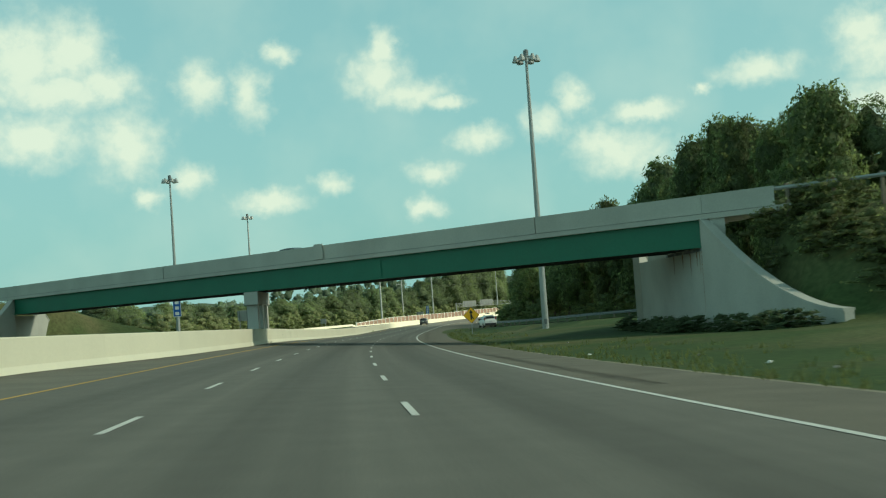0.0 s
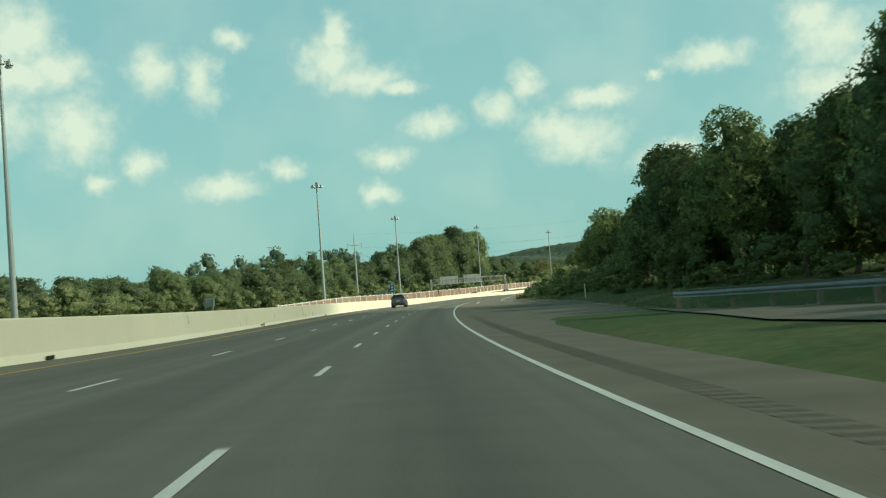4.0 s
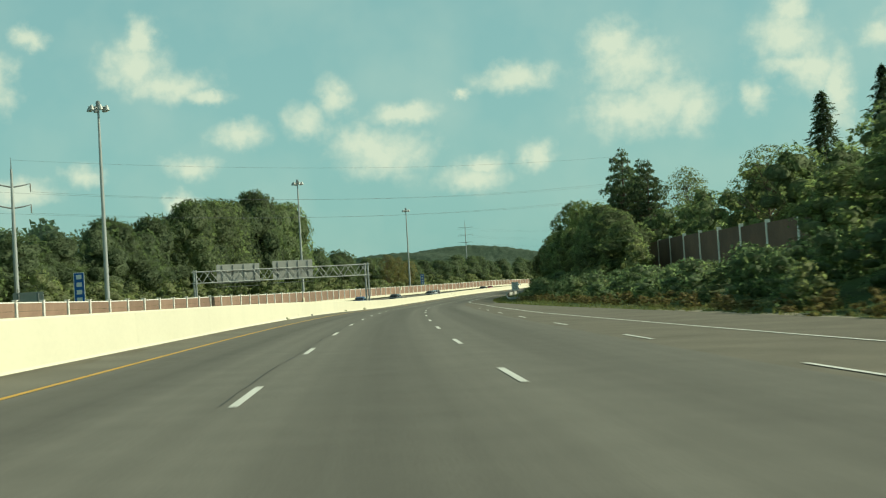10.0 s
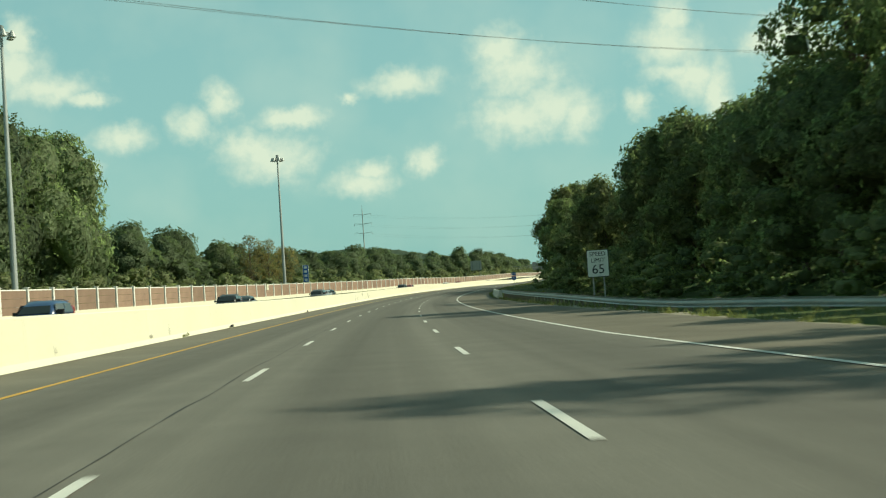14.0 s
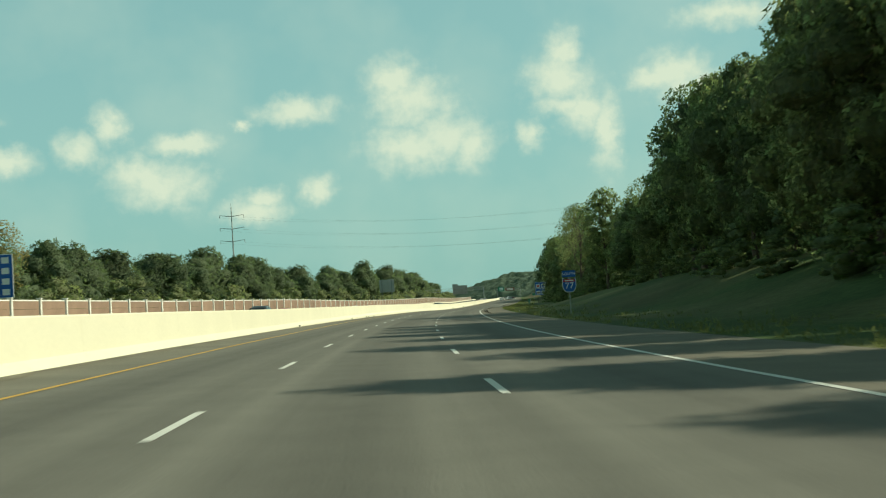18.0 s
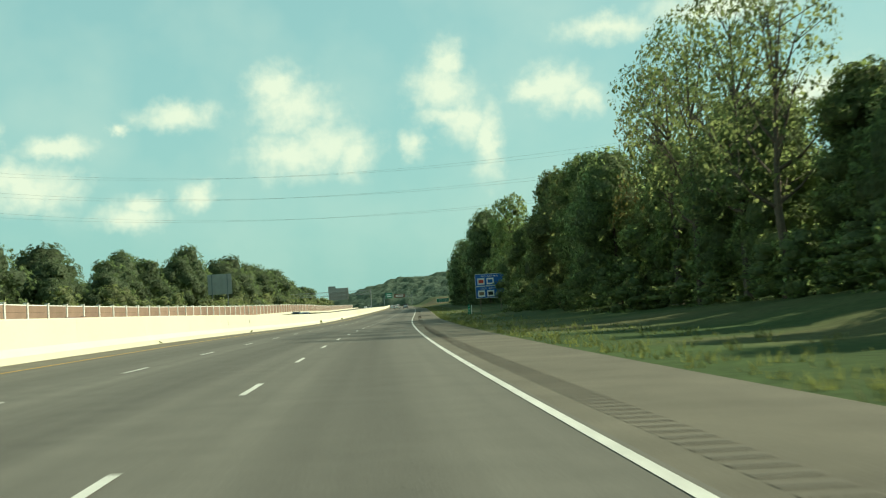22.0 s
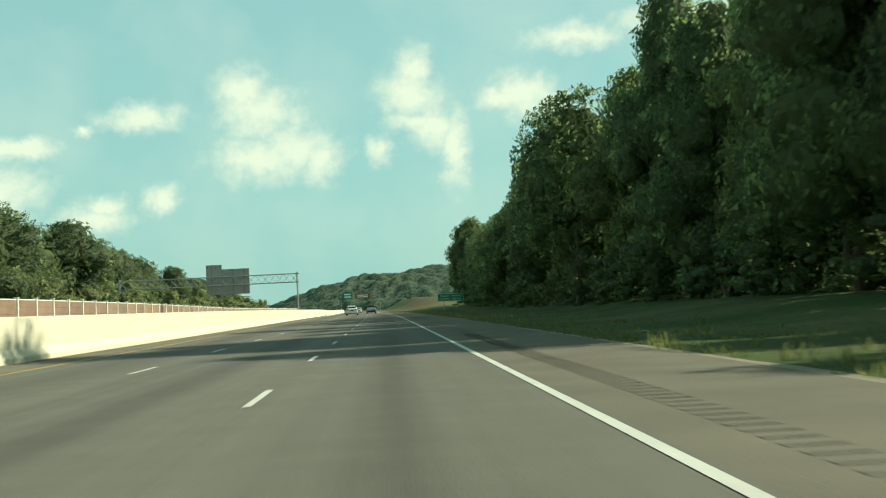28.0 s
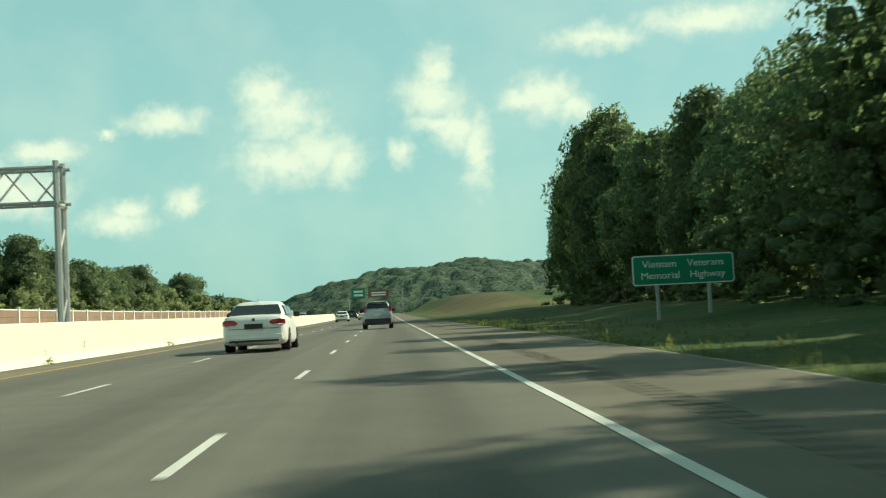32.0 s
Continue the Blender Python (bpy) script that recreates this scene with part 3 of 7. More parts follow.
# ---- ground ----
BRIDGE_CORNER = Vector((17.6, 66.4))
BRIDGE_WAY = Vector((0.680, -0.733))
SHELF = dict(s=[-200, 0, 60, 130, 330, 420, 600, 690, 740, 800, 850, 900, 1400, 1420, 1480, 1600], h=[1, 1, 0.4, 0.6, 1.5, 1.8, 1.0, 1.8, 2.8, 3.0, 1.8, 0.8, 0.8, 2.5, 4, 5])


def smooth01(x):
    x = np.clip(x, 0, 1)
    return x * x * (3 - 2 * x)


def land(s, lat):
    """Height of the ground above the road's level."""
    s, lat = np.broadcast_arrays(np.asarray(s, float), np.asarray(lat, float))
    rise = np.interp(s, SHELF["s"], SHELF["h"])
    h = -0.14 + 0 * s
    right = smooth01((lat - 9.5) / 14) * rise
    right += smooth01((lat - 30) / 120) * 9
    h = h + np.where(lat > 7, right + 0.06, 0)
    left = smooth01((-lat - 36) / 12) * -1.2 + smooth01((-lat - 80) / 300) * 6
    h = h + np.where(lat < -34, left, 0)
    wob = np.sin(s * 0.11 + lat * 0.2) * 0.10 + np.sin(s * 0.043 - lat * 0.31 + 2) * 0.12
    h = h + wob * smooth01((np.abs(lat + 13) - 21) / 6)
    dip = np.interp(s, [530, 555, 590, 615, 650], [0, 1.05, 1.05, 0.8, 0]) * smooth01((lat - 6.8) / 1.6) * (1 - smooth01((lat - 15) / 6))
    h = h - dip
    # the bank that carries the crossing road up to its bridge
    p = spots(s, lat)
    ax = (p[..., 0] - BRIDGE_CORNER.x) * BRIDGE_WAY.x + (p[..., 1] - BRIDGE_CORNER.y) * BRIDGE_WAY.y
    bx = -((p[..., 0] - BRIDGE_CORNER.x) * 0.733 + (p[..., 1] - BRIDGE_CORNER.y) * 0.680)
    near = 6.0 * np.clip(1 - np.maximum(bx, 0) / 9.5, 0, 1) ** 1.6
    far = np.clip(6.0 - np.maximum(-bx - 13.5, 0) * 0.5, 0, 6.0)
    bank = np.minimum(near, far) * smooth01((ax - 2.2 - np.maximum(bx, 0) * 1.38) / 1.5)
    ax2 = -(ax + 90)
    bank2 = np.minimum(near, far) * smooth01(ax2 / 3.0)
    h = np.maximum(h, np.maximum(bank, bank2) + h * 0.2)
    # the slip road lies on an even bed
    off = np.abs(lat - slip_lat(s) - 0.4)
    bed = (1 - smooth01((off - 4.8) / 3.0)) * smooth01((s - 15) / 20) * (1 - smooth01((s - 330) / 20)) * (lat > 6.0)
    return h * (1 - bed) + (slip_level(s) - 0.06) * bed


def slip_lat(s):
    return np.interp(s, [40, 100, 140, 170, 205, 250, 300, 345, 400], [50, 29, 18.5, 12.8, 8.8, 8.6, 8.2, 6.0, 5.2])


def slip_level(s):
    return np.interp(s, [20, 80, 120, 170, 205, 240, 330], [2.0, 1.25, 0.85, 0.35, 0.06, 0.0, -0.03])


def build_ground():
    s = np.concatenate([np.arange(-420, -40, 20), np.arange(-40, 140, 3), np.arange(140, 1500, 8), np.arange(1500, 2501, 40)]).astype(float)
    lat = np.array([-420, -300, -220, -160, -120, -95, -78, -66, -58, -52, -47, -43, -40, -37, -34.5, -33.5, -22, -9, 0, 6, 7.2, 8.5, 10, 12, 14, 16, 18, 20, 22, 24, 26, 28, 31, 34, 38, 42, 47, 53, 60, 70, 85, 110, 150, 210, 300, 420.])
    S, A = np.meshgrid(s, lat, indexing="ij")
    v = spots(S, A, land(S, A))
    n, k = S.shape
    verts = [v.reshape(-1, 3)]
    idx = np.arange(n * k).reshape(n, k)
    quads = [np.stack([idx[:-1, :-1], idx[:-1, 1:], idx[1:, 1:], idx[1:, :-1]], -1).reshape(-1, 4)]
    rim = np.concatenate([idx[0, :], idx[1:, -1], idx[-1, -2::-1], idx[-2:0:-1, 0]])
    mid = np.array([380.0, 950.0])
    pts = v.reshape(-1, 3)[rim]
    d = pts[:, :2] - mid
    d = d / np.linalg.norm(d, axis=1)[:, None]
    base = n * k
    outer = np.column_stack([mid + d * 4600, np.full(len(rim), 4.0)])
    verts.append(outer)
    o = base + np.arange(len(rim))
    quads.append(np.stack([rim, o, np.roll(o, -1), np.roll(rim, -1)], 1))
    me = np_mesh("ground", np.concatenate(verts), np.concatenate(quads), M_GRASS, smooth=True)
    tagged(new("ground", me), "mown grass verge with dry brown patches", "grass", kind="structure")


build_ground()

# ---- carriageways ----
S_LINE = np.concatenate([np.arange(-300, 1500, 6), np.arange(1500, 2500, 20)]).astype(float)


def lane(s):
    """Width of a lane; it varies a little along the road."""
    return np.interp(s, [-300, 0, 200, 300, 440, 570, 650, 740, 820, 900, 1010, 1110, 1210, 1270, 1400], [3.50, 3.56, 3.27, 3.21, 3.08, 3.08, 3.04, 3.32, 3.67, 3.66, 3.41, 3.38, 3.37, 3.14, 3.30])


def barrier_lat(s):
    return np.interp(s, [-300, 40, 62, 84, 112, 2600], [-2.6, -2.6, -1.0, 0, 0, 0]) - 2 * lane(s) - 2.1 + np.interp(s, [0, 60, 120, 200, 300, 420, 520, 640, 760, 860, 960, 1080, 1180, 1280], [0.31, 0.92, -0.28, 0.75, -0.09, 0.43, 0.02, -0.13, -0.10, 0.41, 0.04, 0.00, 0.49, 0.66])


def right_edge(s):
    """Outer edge of the paved shoulder on the right."""
    return np.interp(s, [-300, 60, 150, 172, 190, 206, 225, 260, 330, 400, 460, 520, 700, 2600], [6.2, 6.2, 6.8, 8.2, 10.4, 11.9, 12.8, 13.6, 12.0, 10.2, 7.6, 6.6, 6.6, 6.6])


def merge_line(s):
    """The right-hand solid line: it swings out where the slip road joins."""
    return lane(s) + np.interp(s, [290, 345, 400, 437, 513, 560, 2600], [6.0, 4.2, 3.3, 2.0, 1.6, 0, 0])


def paved(name, lats, dz, mat, label, s=S_LINE):
    """A pavement between two lateral functions."""
    a, b = lats
    k = 7
    lat = a(s)[:, None] + (b(s) - a(s))[:, None] * np.linspace(0, 1, k)[None]
    v = spots(np.repeat(s[:, None], k, 1), lat, dz)
    idx = np.arange(len(s) * k).reshape(len(s), k)
    q = np.stack([idx[:-1, :-1], idx[:-1, 1:], idx[1:, 1:], idx[1:, :-1]], -1).reshape(-1, 4)
    me = np_mesh(name, v.reshape(-1, 3), q, mat, np.stack([lat.ravel(), np.repeat(s, k)], 1))
    return tagged(new(name, me), label, "road", kind="structure")


const = lambda c: (lambda s: np.full_like(s, c))
paved("road", (lambda s: -2 * lane(s) - 0.15, lambda s: lane(s) + 0.13), 0.0, M_ROAD, "worn grey asphalt motorway with three lanes")
paved("shoulder_left", (barrier_lat, lambda s: -2 * lane(s) - 0.15), -0.004, M_SHOULDER_LEFT, "narrow paved shoulder beside the median wall")
paved("shoulder_right", (lambda s: lane(s) + 0.13, right_edge), -0.004, M_SHOULDER, "wide paved shoulder with worn tan asphalt")
ragged = lambda s: 0.55 + 0.28 * np.sin(s * 0.9) * np.sin(s * 0.37 + 1) + 0.22 * np.sin(s * 2.3 + 0.5) + 0.25 * np.sin(s * 0.11)
paved("wall_grit", (barrier_lat, lambda s: barrier_lat(s) + np.maximum(0.55 * ragged(s * 0.6 + 40), 0.08)), 0.003, M_GRIT, "ragged strip of grit swept against the median wall", np.arange(-60, 1420, 0.9))
paved("gravel_verge", (right_edge, lambda s: right_edge(s) + np.maximum(ragged(s), 0.1)), -0.02, M_GRAVEL, "ragged strip of gravel between shoulder and grass", np.arange(-60, 1420, 0.9))
paved("opposite_road", (const(-33.3), lambda s: barrier_lat(s) - 0.3), 0.0, M_ROAD, "opposite carriageway beyond the median wall")

# ---- lines ----


def solid_line(name, lat_of, width, mat, label, s0=-200, s1=2300):
    s = np.arange(s0, s1, 5.0)
    me = sweep(name, [(-width / 2, 0.006), (width / 2, 0.006)], s, mat, False, lat_of)
    return tagged(new(name, me), label, "road marking", kind="structure")


solid_line("edge_line_yellow", lambda s: -2 * lane(s), 0.12, M_YELLOW_LINE, "solid yellow line along the left shoulder")
solid_line("edge_line_white", merge_line, 0.12, M_WHITE_LINE, "solid white line along the right shoulder", 290, 2300)
solid_line("edge_line_inner", lane, 0.115, M_WHITE_LINE, "solid white line between the lanes and the slip road", -200, 338)
solid_line("gore_line", lambda s: np.interp(s, [296, 320, 336], [5.0, 4.8, 4.2]), 0.13, M_WHITE_LINE, "solid white line beside the joining slip road", 296, 337)
solid_line("opposite_line", const(-12.6), 0.16, M_YELLOW_LINE, "solid yellow line of the opposite carriageway")
solid_line("opposite_edge", const(-29.5), 0.16, M_WHITE_LINE, "solid white line of the opposite carriageway")
DASH_LONG = 2.8
DASH_COUNT = [-8, 0, 3, 4, 7, 17, 20, 27, 34, 37, 40, 47, 57, 64, 71, 78, 85, 88, 98, 105, 108, 140]
DASH_AT = [-76, 14.7, 46.2, 56.9, 88.0, 207.6, 240.7, 319.0, 396.4, 430.4, 464.6, 543.9, 657.4, 737.4, 817.4, 895.9, 974.8, 1007.8, 1122.9, 1202.4, 1236.6, 1599]
dash_mesh = np_mesh("dash", [(-0.05, 0, 0), (0.05, 0, 0), (0.05, DASH_LONG, 0), (-0.05, DASH_LONG, 0)], [(0, 1, 2, 3)], M_WHITE_LINE)
for lane_name, times, s0, s1 in (("lane_line_left", -1, -60, 1560), ("lane_line_middle", 0, -60, 1560), ("lane_line_merge", 1, 352, 470)):
    row = group_of(lane_name, "row of broken white lane dashes", "road marking", kind="structure")
    for k in range(-7, 138):
        s = float(np.interp(k, DASH_COUNT, DASH_AT)) - (float(np.interp(k, [25, 30, 37, 40, 48, 56, 61, 65, 70, 78], [1.0, 1.3, 1.8, 2.4, 3.0, 2.5, 3.4, 2.7, 2.0, 1.4])) if times < 0 else 0.0)
        lat = times * float(lane(s)) + (0.5 if times > 0 else 0.0)
        s -= 1.8 if times > 0 else 0.0
        if not s0 < s < s1:
            continue
        d = part("dash", dash_mesh, None, row)
        d.matrix_world = along(s, lat, 0.007)
        sl = float((_zz[np.searchsorted(_ss, s + 6)] - _zz[np.searchsorted(_ss, s)]) / 6)
        d.matrix_world = along(s, lat, 0.008) @ Matrix.Rotation(math.atan(sl), 4, 'X') @ Matrix.Rotation(radians(float(np.interp(s, KNOTS, CROSSFALL) + np.interp(s, KNOTS, TILT))), 4, 'Y')

# sealed joints that wander along the lane edges
rng = np.random.default_rng(5)
crack_root = group_of("crack_sealant", "dark sealed cracks wandering along the lane joint", "road marking", kind="structure")
for s0, lat0, ln in ((236, -3.7, 60), (300, -3.6, 80), (395, -3.6, 50), (446, 1.0, 9), (436, 1.2, 8), (480, -3.7, 90), (570, -3.7, 60), (640, -3.65, 40), (730, -3.8, 30), (820, -3.7, 30), (262, -3.7, 20)):
    s = np.arange(s0, s0 + ln, 0.8)
    w = np.cumsum(rng.normal(0, 0.010, len(s)))
    lat = lat0 + w - np.linspace(0, 1, len(s)) * w[-1] + (3.45 - lane(s) if lat0 < -3 else 0)
    wide = 0.005 + 0.015 * rng.random(len(s)) * (rng.random(len(s)) < 0.8)
    v = np.stack([spots(s, lat - wide, 0.004), spots(s, lat + wide, 0.004)], 1).reshape(-1, 3)
    i = np.arange(len(s) - 1) * 2
    part("crack", np_mesh("crack", v, np.stack([i, i + 1, i + 3, i + 2], 1), M_CRACK), None, crack_root)

# rumble strip along the right shoulder; groove shadow is put in as darker asphalt
rumble = group_of("rumble_strip", "row of milled grooves along the right shoulder", "road marking", kind="structure")
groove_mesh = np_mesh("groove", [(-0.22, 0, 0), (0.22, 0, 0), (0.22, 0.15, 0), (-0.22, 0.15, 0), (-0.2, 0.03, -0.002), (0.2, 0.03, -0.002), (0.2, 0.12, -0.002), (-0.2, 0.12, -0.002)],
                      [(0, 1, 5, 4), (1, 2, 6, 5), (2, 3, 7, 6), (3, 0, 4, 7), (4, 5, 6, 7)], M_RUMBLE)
gs = np.concatenate([np.arange(20, 250, 0.45), np.arange(790, 1330, 0.45)])
picked = [s for s in gs if 800 < s < 840 or 890 < s < 925 or 995 < s < 1030 or 1095 < s < 1115][:300]
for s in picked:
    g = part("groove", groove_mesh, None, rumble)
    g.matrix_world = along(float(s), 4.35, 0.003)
rest = np.array([s for s in gs if s not in set(picked)])
base = np.array([(-0.22, 0), (0.22, 0), (0.22, 0.15), (-0.22, 0.15)])
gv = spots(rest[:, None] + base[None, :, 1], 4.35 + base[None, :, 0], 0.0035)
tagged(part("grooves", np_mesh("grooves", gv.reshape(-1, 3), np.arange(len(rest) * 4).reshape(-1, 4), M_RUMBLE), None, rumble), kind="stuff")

# ---- median wall: cast pieces end to end ----
WALL = [(0.0, -0.2), (0.0, 0.08), (-0.16, 0.32), (-0.22, 1.20), (-0.24, 1.24), (-0.44, 1.24), (-0.46, 1.20), (-0.52, 0.32), (-0.68, 0.08), (-0.68, -0.2)]


def wall_lift(s):
    """By how much the wall's top stands above or below its usual 1.24 m."""
    return np.interp(s, [0, 37, 72, 110, 216, 251, 327, 403, 479, 559, 673, 756, 844, 917, 1145, 1184, 1221, 1258], [-0.09, -0.09, -0.04, -0.04, -0.14, -0.19, -0.19, -0.29, -0.24, -0.19, -0.14, -0.04, 0.14, 0.14, 0.06, 0.01, -0.04, -0.1])


median = group_of("median_wall", "cream painted concrete median wall with grime along its foot", "wall", kind="structure")


def wall_piece(name, profile, s_values, mat, parent, lat_of, dz_of=None):
    me = sweep(name, profile, s_values, mat, True, lat_of, dz_of, uv=False)
    bm = bmesh.new()
    bm.from_mesh(me)
    k, n = len(profile), len(s_values)
    bm.verts.ensure_lookup_table()
    bm.faces.new([bm.verts[i] for i in range(k)][::-1])
    bm.faces.new([bm.verts[(n - 1) * k + i] for i in range(k)])
    bmesh.ops.recalc_face_normals(bm, faces=bm.faces[:])
    for f in bm.faces:
        f.smooth = False
    bm.to_mesh(me)
    bm.free()
    return part(name, me, None, parent)


SEGMENT = 12.2
for k in range(-12, 130):
    s0 = k * SEGMENT
    wall_piece("wall_segment", WALL, np.linspace(s0, s0 + SEGMENT - 0.008, 6), M_CREAM, median, barrier_lat, wall_lift)
far_wall = sweep("wall_far", WALL, np.arange(130 * SEGMENT, 2400, 20.0), M_CREAM, True, barrier_lat, wall_lift, uv=False)
part("wall_far", far_wall, None, median)
# weep holes, litter and weeds at the foot of the wall
drain_mesh = bpy.data.meshes.new("drain_slot")
_bm = box(-0.02, 0.03, -0.3, 0.3, 0.0, 0.10)
_bm.to_mesh(drain_mesh)
_bm.free()
drain_mesh.materials.append(M_BLACK)
for s in (102, 186, 262, 376, 392, 468, 590, 626, 770, 830, 1092, 1240):
    d = part("drain_slot", drain_mesh, None, median)
    d.matrix_world = along(s, float(barrier_lat(s)) + 0.005, 0.02)

# ---- parapet and screen fence on the far side of the opposite carriageway ----
FENCE_TOP = ([369, 384, 428, 508, 554, 655, 743, 838, 934, 1048, 1198, 1311, 1400, 2300], [1.2, 1.4, 2.1, 2.5, 3.0, 3.2, 2.95, 2.95, 3.4, 3.5, 3.5, 3.1, 2.85, 2.8])


def fence_top(s):
    return np.interp(s, *FENCE_TOP)


parapet2 = sweep("parapet_wall", [(-33.3, -0.6), (-33.3, 0.0), (-33.6, 0.0), (-33.6, -0.6)], np.arange(140, 2300, 6.0), M_CREAM, True, uv=False,
                 dz_of=lambda s: np.where(s < 366, 0.9, np.maximum(fence_top(s) - 2.15, 0.3)))
tagged(new("parapet_wall", parapet2), "cream concrete parapet beyond the opposite lanes", "wall", kind="structure")
fence = group_of("screen_fence", "long screen fence of brown panels between white posts", "fence", kind="structure")
POST_STEP = 6.6
post_mesh = bpy.data.meshes.new("fence_post")
_bm = box(-0.17, 0.17, -0.17, 0.17, 0, 2.25, 0.02)
_bm = box(-0.22, 0.22, -0.22, 0.22, 2.25, 2.33, 0.02, _bm)
_bm.to_mesh(post_mesh)
_bm.free()
post_mesh.materials.append(M_FENCE_POST)
panel_mesh = bpy.data.meshes.new("fence_panel")
_bm = bmesh.new()
for zz0, zz1 in ((0.0, 0.68), (0.70, 1.38), (1.40, 2.06)):
    box(-0.05, 0.05, 0.15, POST_STEP - 0.15, zz0, zz1, 0, _bm)
_bm.to_mesh(panel_mesh)
_bm.free()
panel_mesh.materials.append(M_FENCE_PANEL)
rail_mesh = bpy.data.meshes.new("fence_rail")
_bm = box(-0.07, 0.07, 0.14, POST_STEP - 0.14, 2.06, 2.16)
_bm.to_mesh(rail_mesh)
_bm.free()
rail_mesh.materials.append(M_FENCE_POST)
for k in range(0, 200):
    s = 369 + k * POST_STEP
    if s > 1690:
        break
    m = along(s, -33.45, float(fence_top(s)) - 2.2)
    fall = Matrix.Rotation(math.atan((float(fence_top(s + 6)) - float(fence_top(s)) + float(spots(s + 6, -33.45)[2] - spots(s, -33.45)[2])) / 6), 4, 'X')
    part("fence_post", post_mesh, None, fence).matrix_world = m
    part("fence_panel", panel_mesh, None, fence).matrix_world = m @ fall
    part("fence_rail", rail_mesh, None, fence).matrix_world = m @ fall

# ---- overpass ----
U, V2 = Vector((0.680, -0.733, 0)), Vector((0.0, 1.0, 0))
CORNER = Vector((17.6, 66.4, 0))
SKEW = 9.3
ABUT = 16.6


def bridge_point(a, b, z):
    """a metres along the crossing road from the right abutment's near corner, b metres along the motorway."""
    return CORNER + U * a + V2 * b + Vector((0, 0, z))


def bridge_block(a0, a1, b0, b1, z0, z1):
    bm = bmesh.new()
    lo = [bm.verts.new(bridge_point(a, b, z0)) for a, b in ((a0, b0), (a1, b0), (a1, b1), (a0, b1))]
    hi = [bm.verts.new(bridge_point(a, b, z1)) for a, b in ((a0, b0), (a1, b0), (a1, b1), (a0, b1))]
    bm.faces.new(lo[::-1])
    bm.faces.new(hi)
    for k in range(4):
        bm.faces.new((lo[k], lo[(k + 1) % 4], hi[(k + 1) % 4], hi[k]))
    bmesh.ops.recalc_face_normals(bm, faces=bm.faces[:])
    return bm


PIER_A, LEFT_A = -41.7, -83.0
bridge = group_of("overpass", "pale concrete overpass with green steel girders crossing the motorway at a slant", "bridge", kind="structure")
part("deck", bridge_block(LEFT_A - 2, 5.5, 0.25, SKEW - 0.25, 5.02, 5.30), M_CONCRETE, bridge)
for b0, b1 in ((0.0, 0.55), (SKEW - 0.55, SKEW)):
    fascia = part("fascia", bridge_block(LEFT_A - 2, 4.5, b0 - 0.2 if b0 == 0 else b0, b1, 4.94, 5.22), M_CONCRETE, bridge)
    for a0, a1 in ((LEFT_A - 2, -54.06), (-54, -33.06), (-33, -12.06), (-12, 0.0), (0.04, 4.5)):
        part("parapet_panel", bridge_block(a0, a1, b0, b1 - 0.15, 5.27, 6.30), M_CONCRETE, bridge)
        # recess below the panel, coloured dark to draw its shadow line
        part("parapet_foot", bridge_block(a0, a1, b0 + 0.08, b1 - 0.23, 5.215, 5.28), M_CONCRETE_DARK, bridge)
part("pilaster", bridge_block(-33.6, -32.6, -0.16, 0.5, 5.29, 6.42), M_CONCRETE, bridge)
for k in range(5):
    b = 0.35 + k * (SKEW - 0.7 - 0.45) / 4
    # inner girders and flanges get the painted under-deck shade instead of green
    part("girder", bridge_block(LEFT_A, -0.1, b, b + 0.05, 3.48, 5.0), M_SOFFIT_SHADE if 0 < k < 4 else M_GREEN_STEEL, bridge)
    part("girder_flange", bridge_block(LEFT_A, -0.1, b - 0.18, b + 0.23, 3.40, 3.48), M_GREEN_STEEL if k == 0 else M_SOFFIT_SHADE, bridge)
for a in (-8, -16, -24, -32, -50, -58, -66):
    part("cross_frame", bridge_block(a, a + 0.12, 0.45, SKEW - 0.5, 3.9, 4.7), M_SOFFIT_SHADE, bridge)
part("splice_plate", bridge_block(-27.6, -26.4, 0.28, 0.42, 3.42, 3.40 + 1.58), M_GREEN_STEEL, bridge)
part("soffit", bridge_block(LEFT_A, -0.1, 0.5, SKEW - 0.5, 4.90, 5.0), M_SOFFIT_SHADE, bridge)
PIER_FOOT = -1.6
pier = part("pier_cap", bridge_block(PIER_A - 0.9, PIER_A + 0.9, -0.4, SKEW - 0.2, 2.35, 3.36), M_CONCRETE, bridge)
for b in (0.3, 4.0, 7.7):
    part("pier_column", bridge_block(PIER_A - 0.7, PIER_A + 0.7, b, b + 1.1, PIER_FOOT, 2.35), M_CONCRETE, bridge)
part("pier_plinth", bridge_block(PIER_A - 0.75, PIER_A + 0.75, -0.3, SKEW, PIER_FOOT, 0.35), M_CONCRETE, bridge)
part("abutment_right", bridge_block(-0.2, 1.4, 0.0, ABUT, -2.0, 3.2), M_CONCRETE, bridge)
part("abutment_seat", bridge_block(0.5, 1.4, 0.0, ABUT, 3.2, 5.0), M_CONCRETE, bridge)
part("abutment_left", bridge_block(LEFT_A - 1.4, LEFT_A + 0.4, 0.0, SKEW, -2.0, 3.3), M_CONCRETE, bridge)
for k in range(5):
    b = 0.35 + k * (SKEW - 0.7 - 0.45) / 4
    part("bearing", bridge_block(-0.15, 0.35, b - 0.2, b + 0.25, 3.2, 3.40), M_DARKSTEEL, bridge)


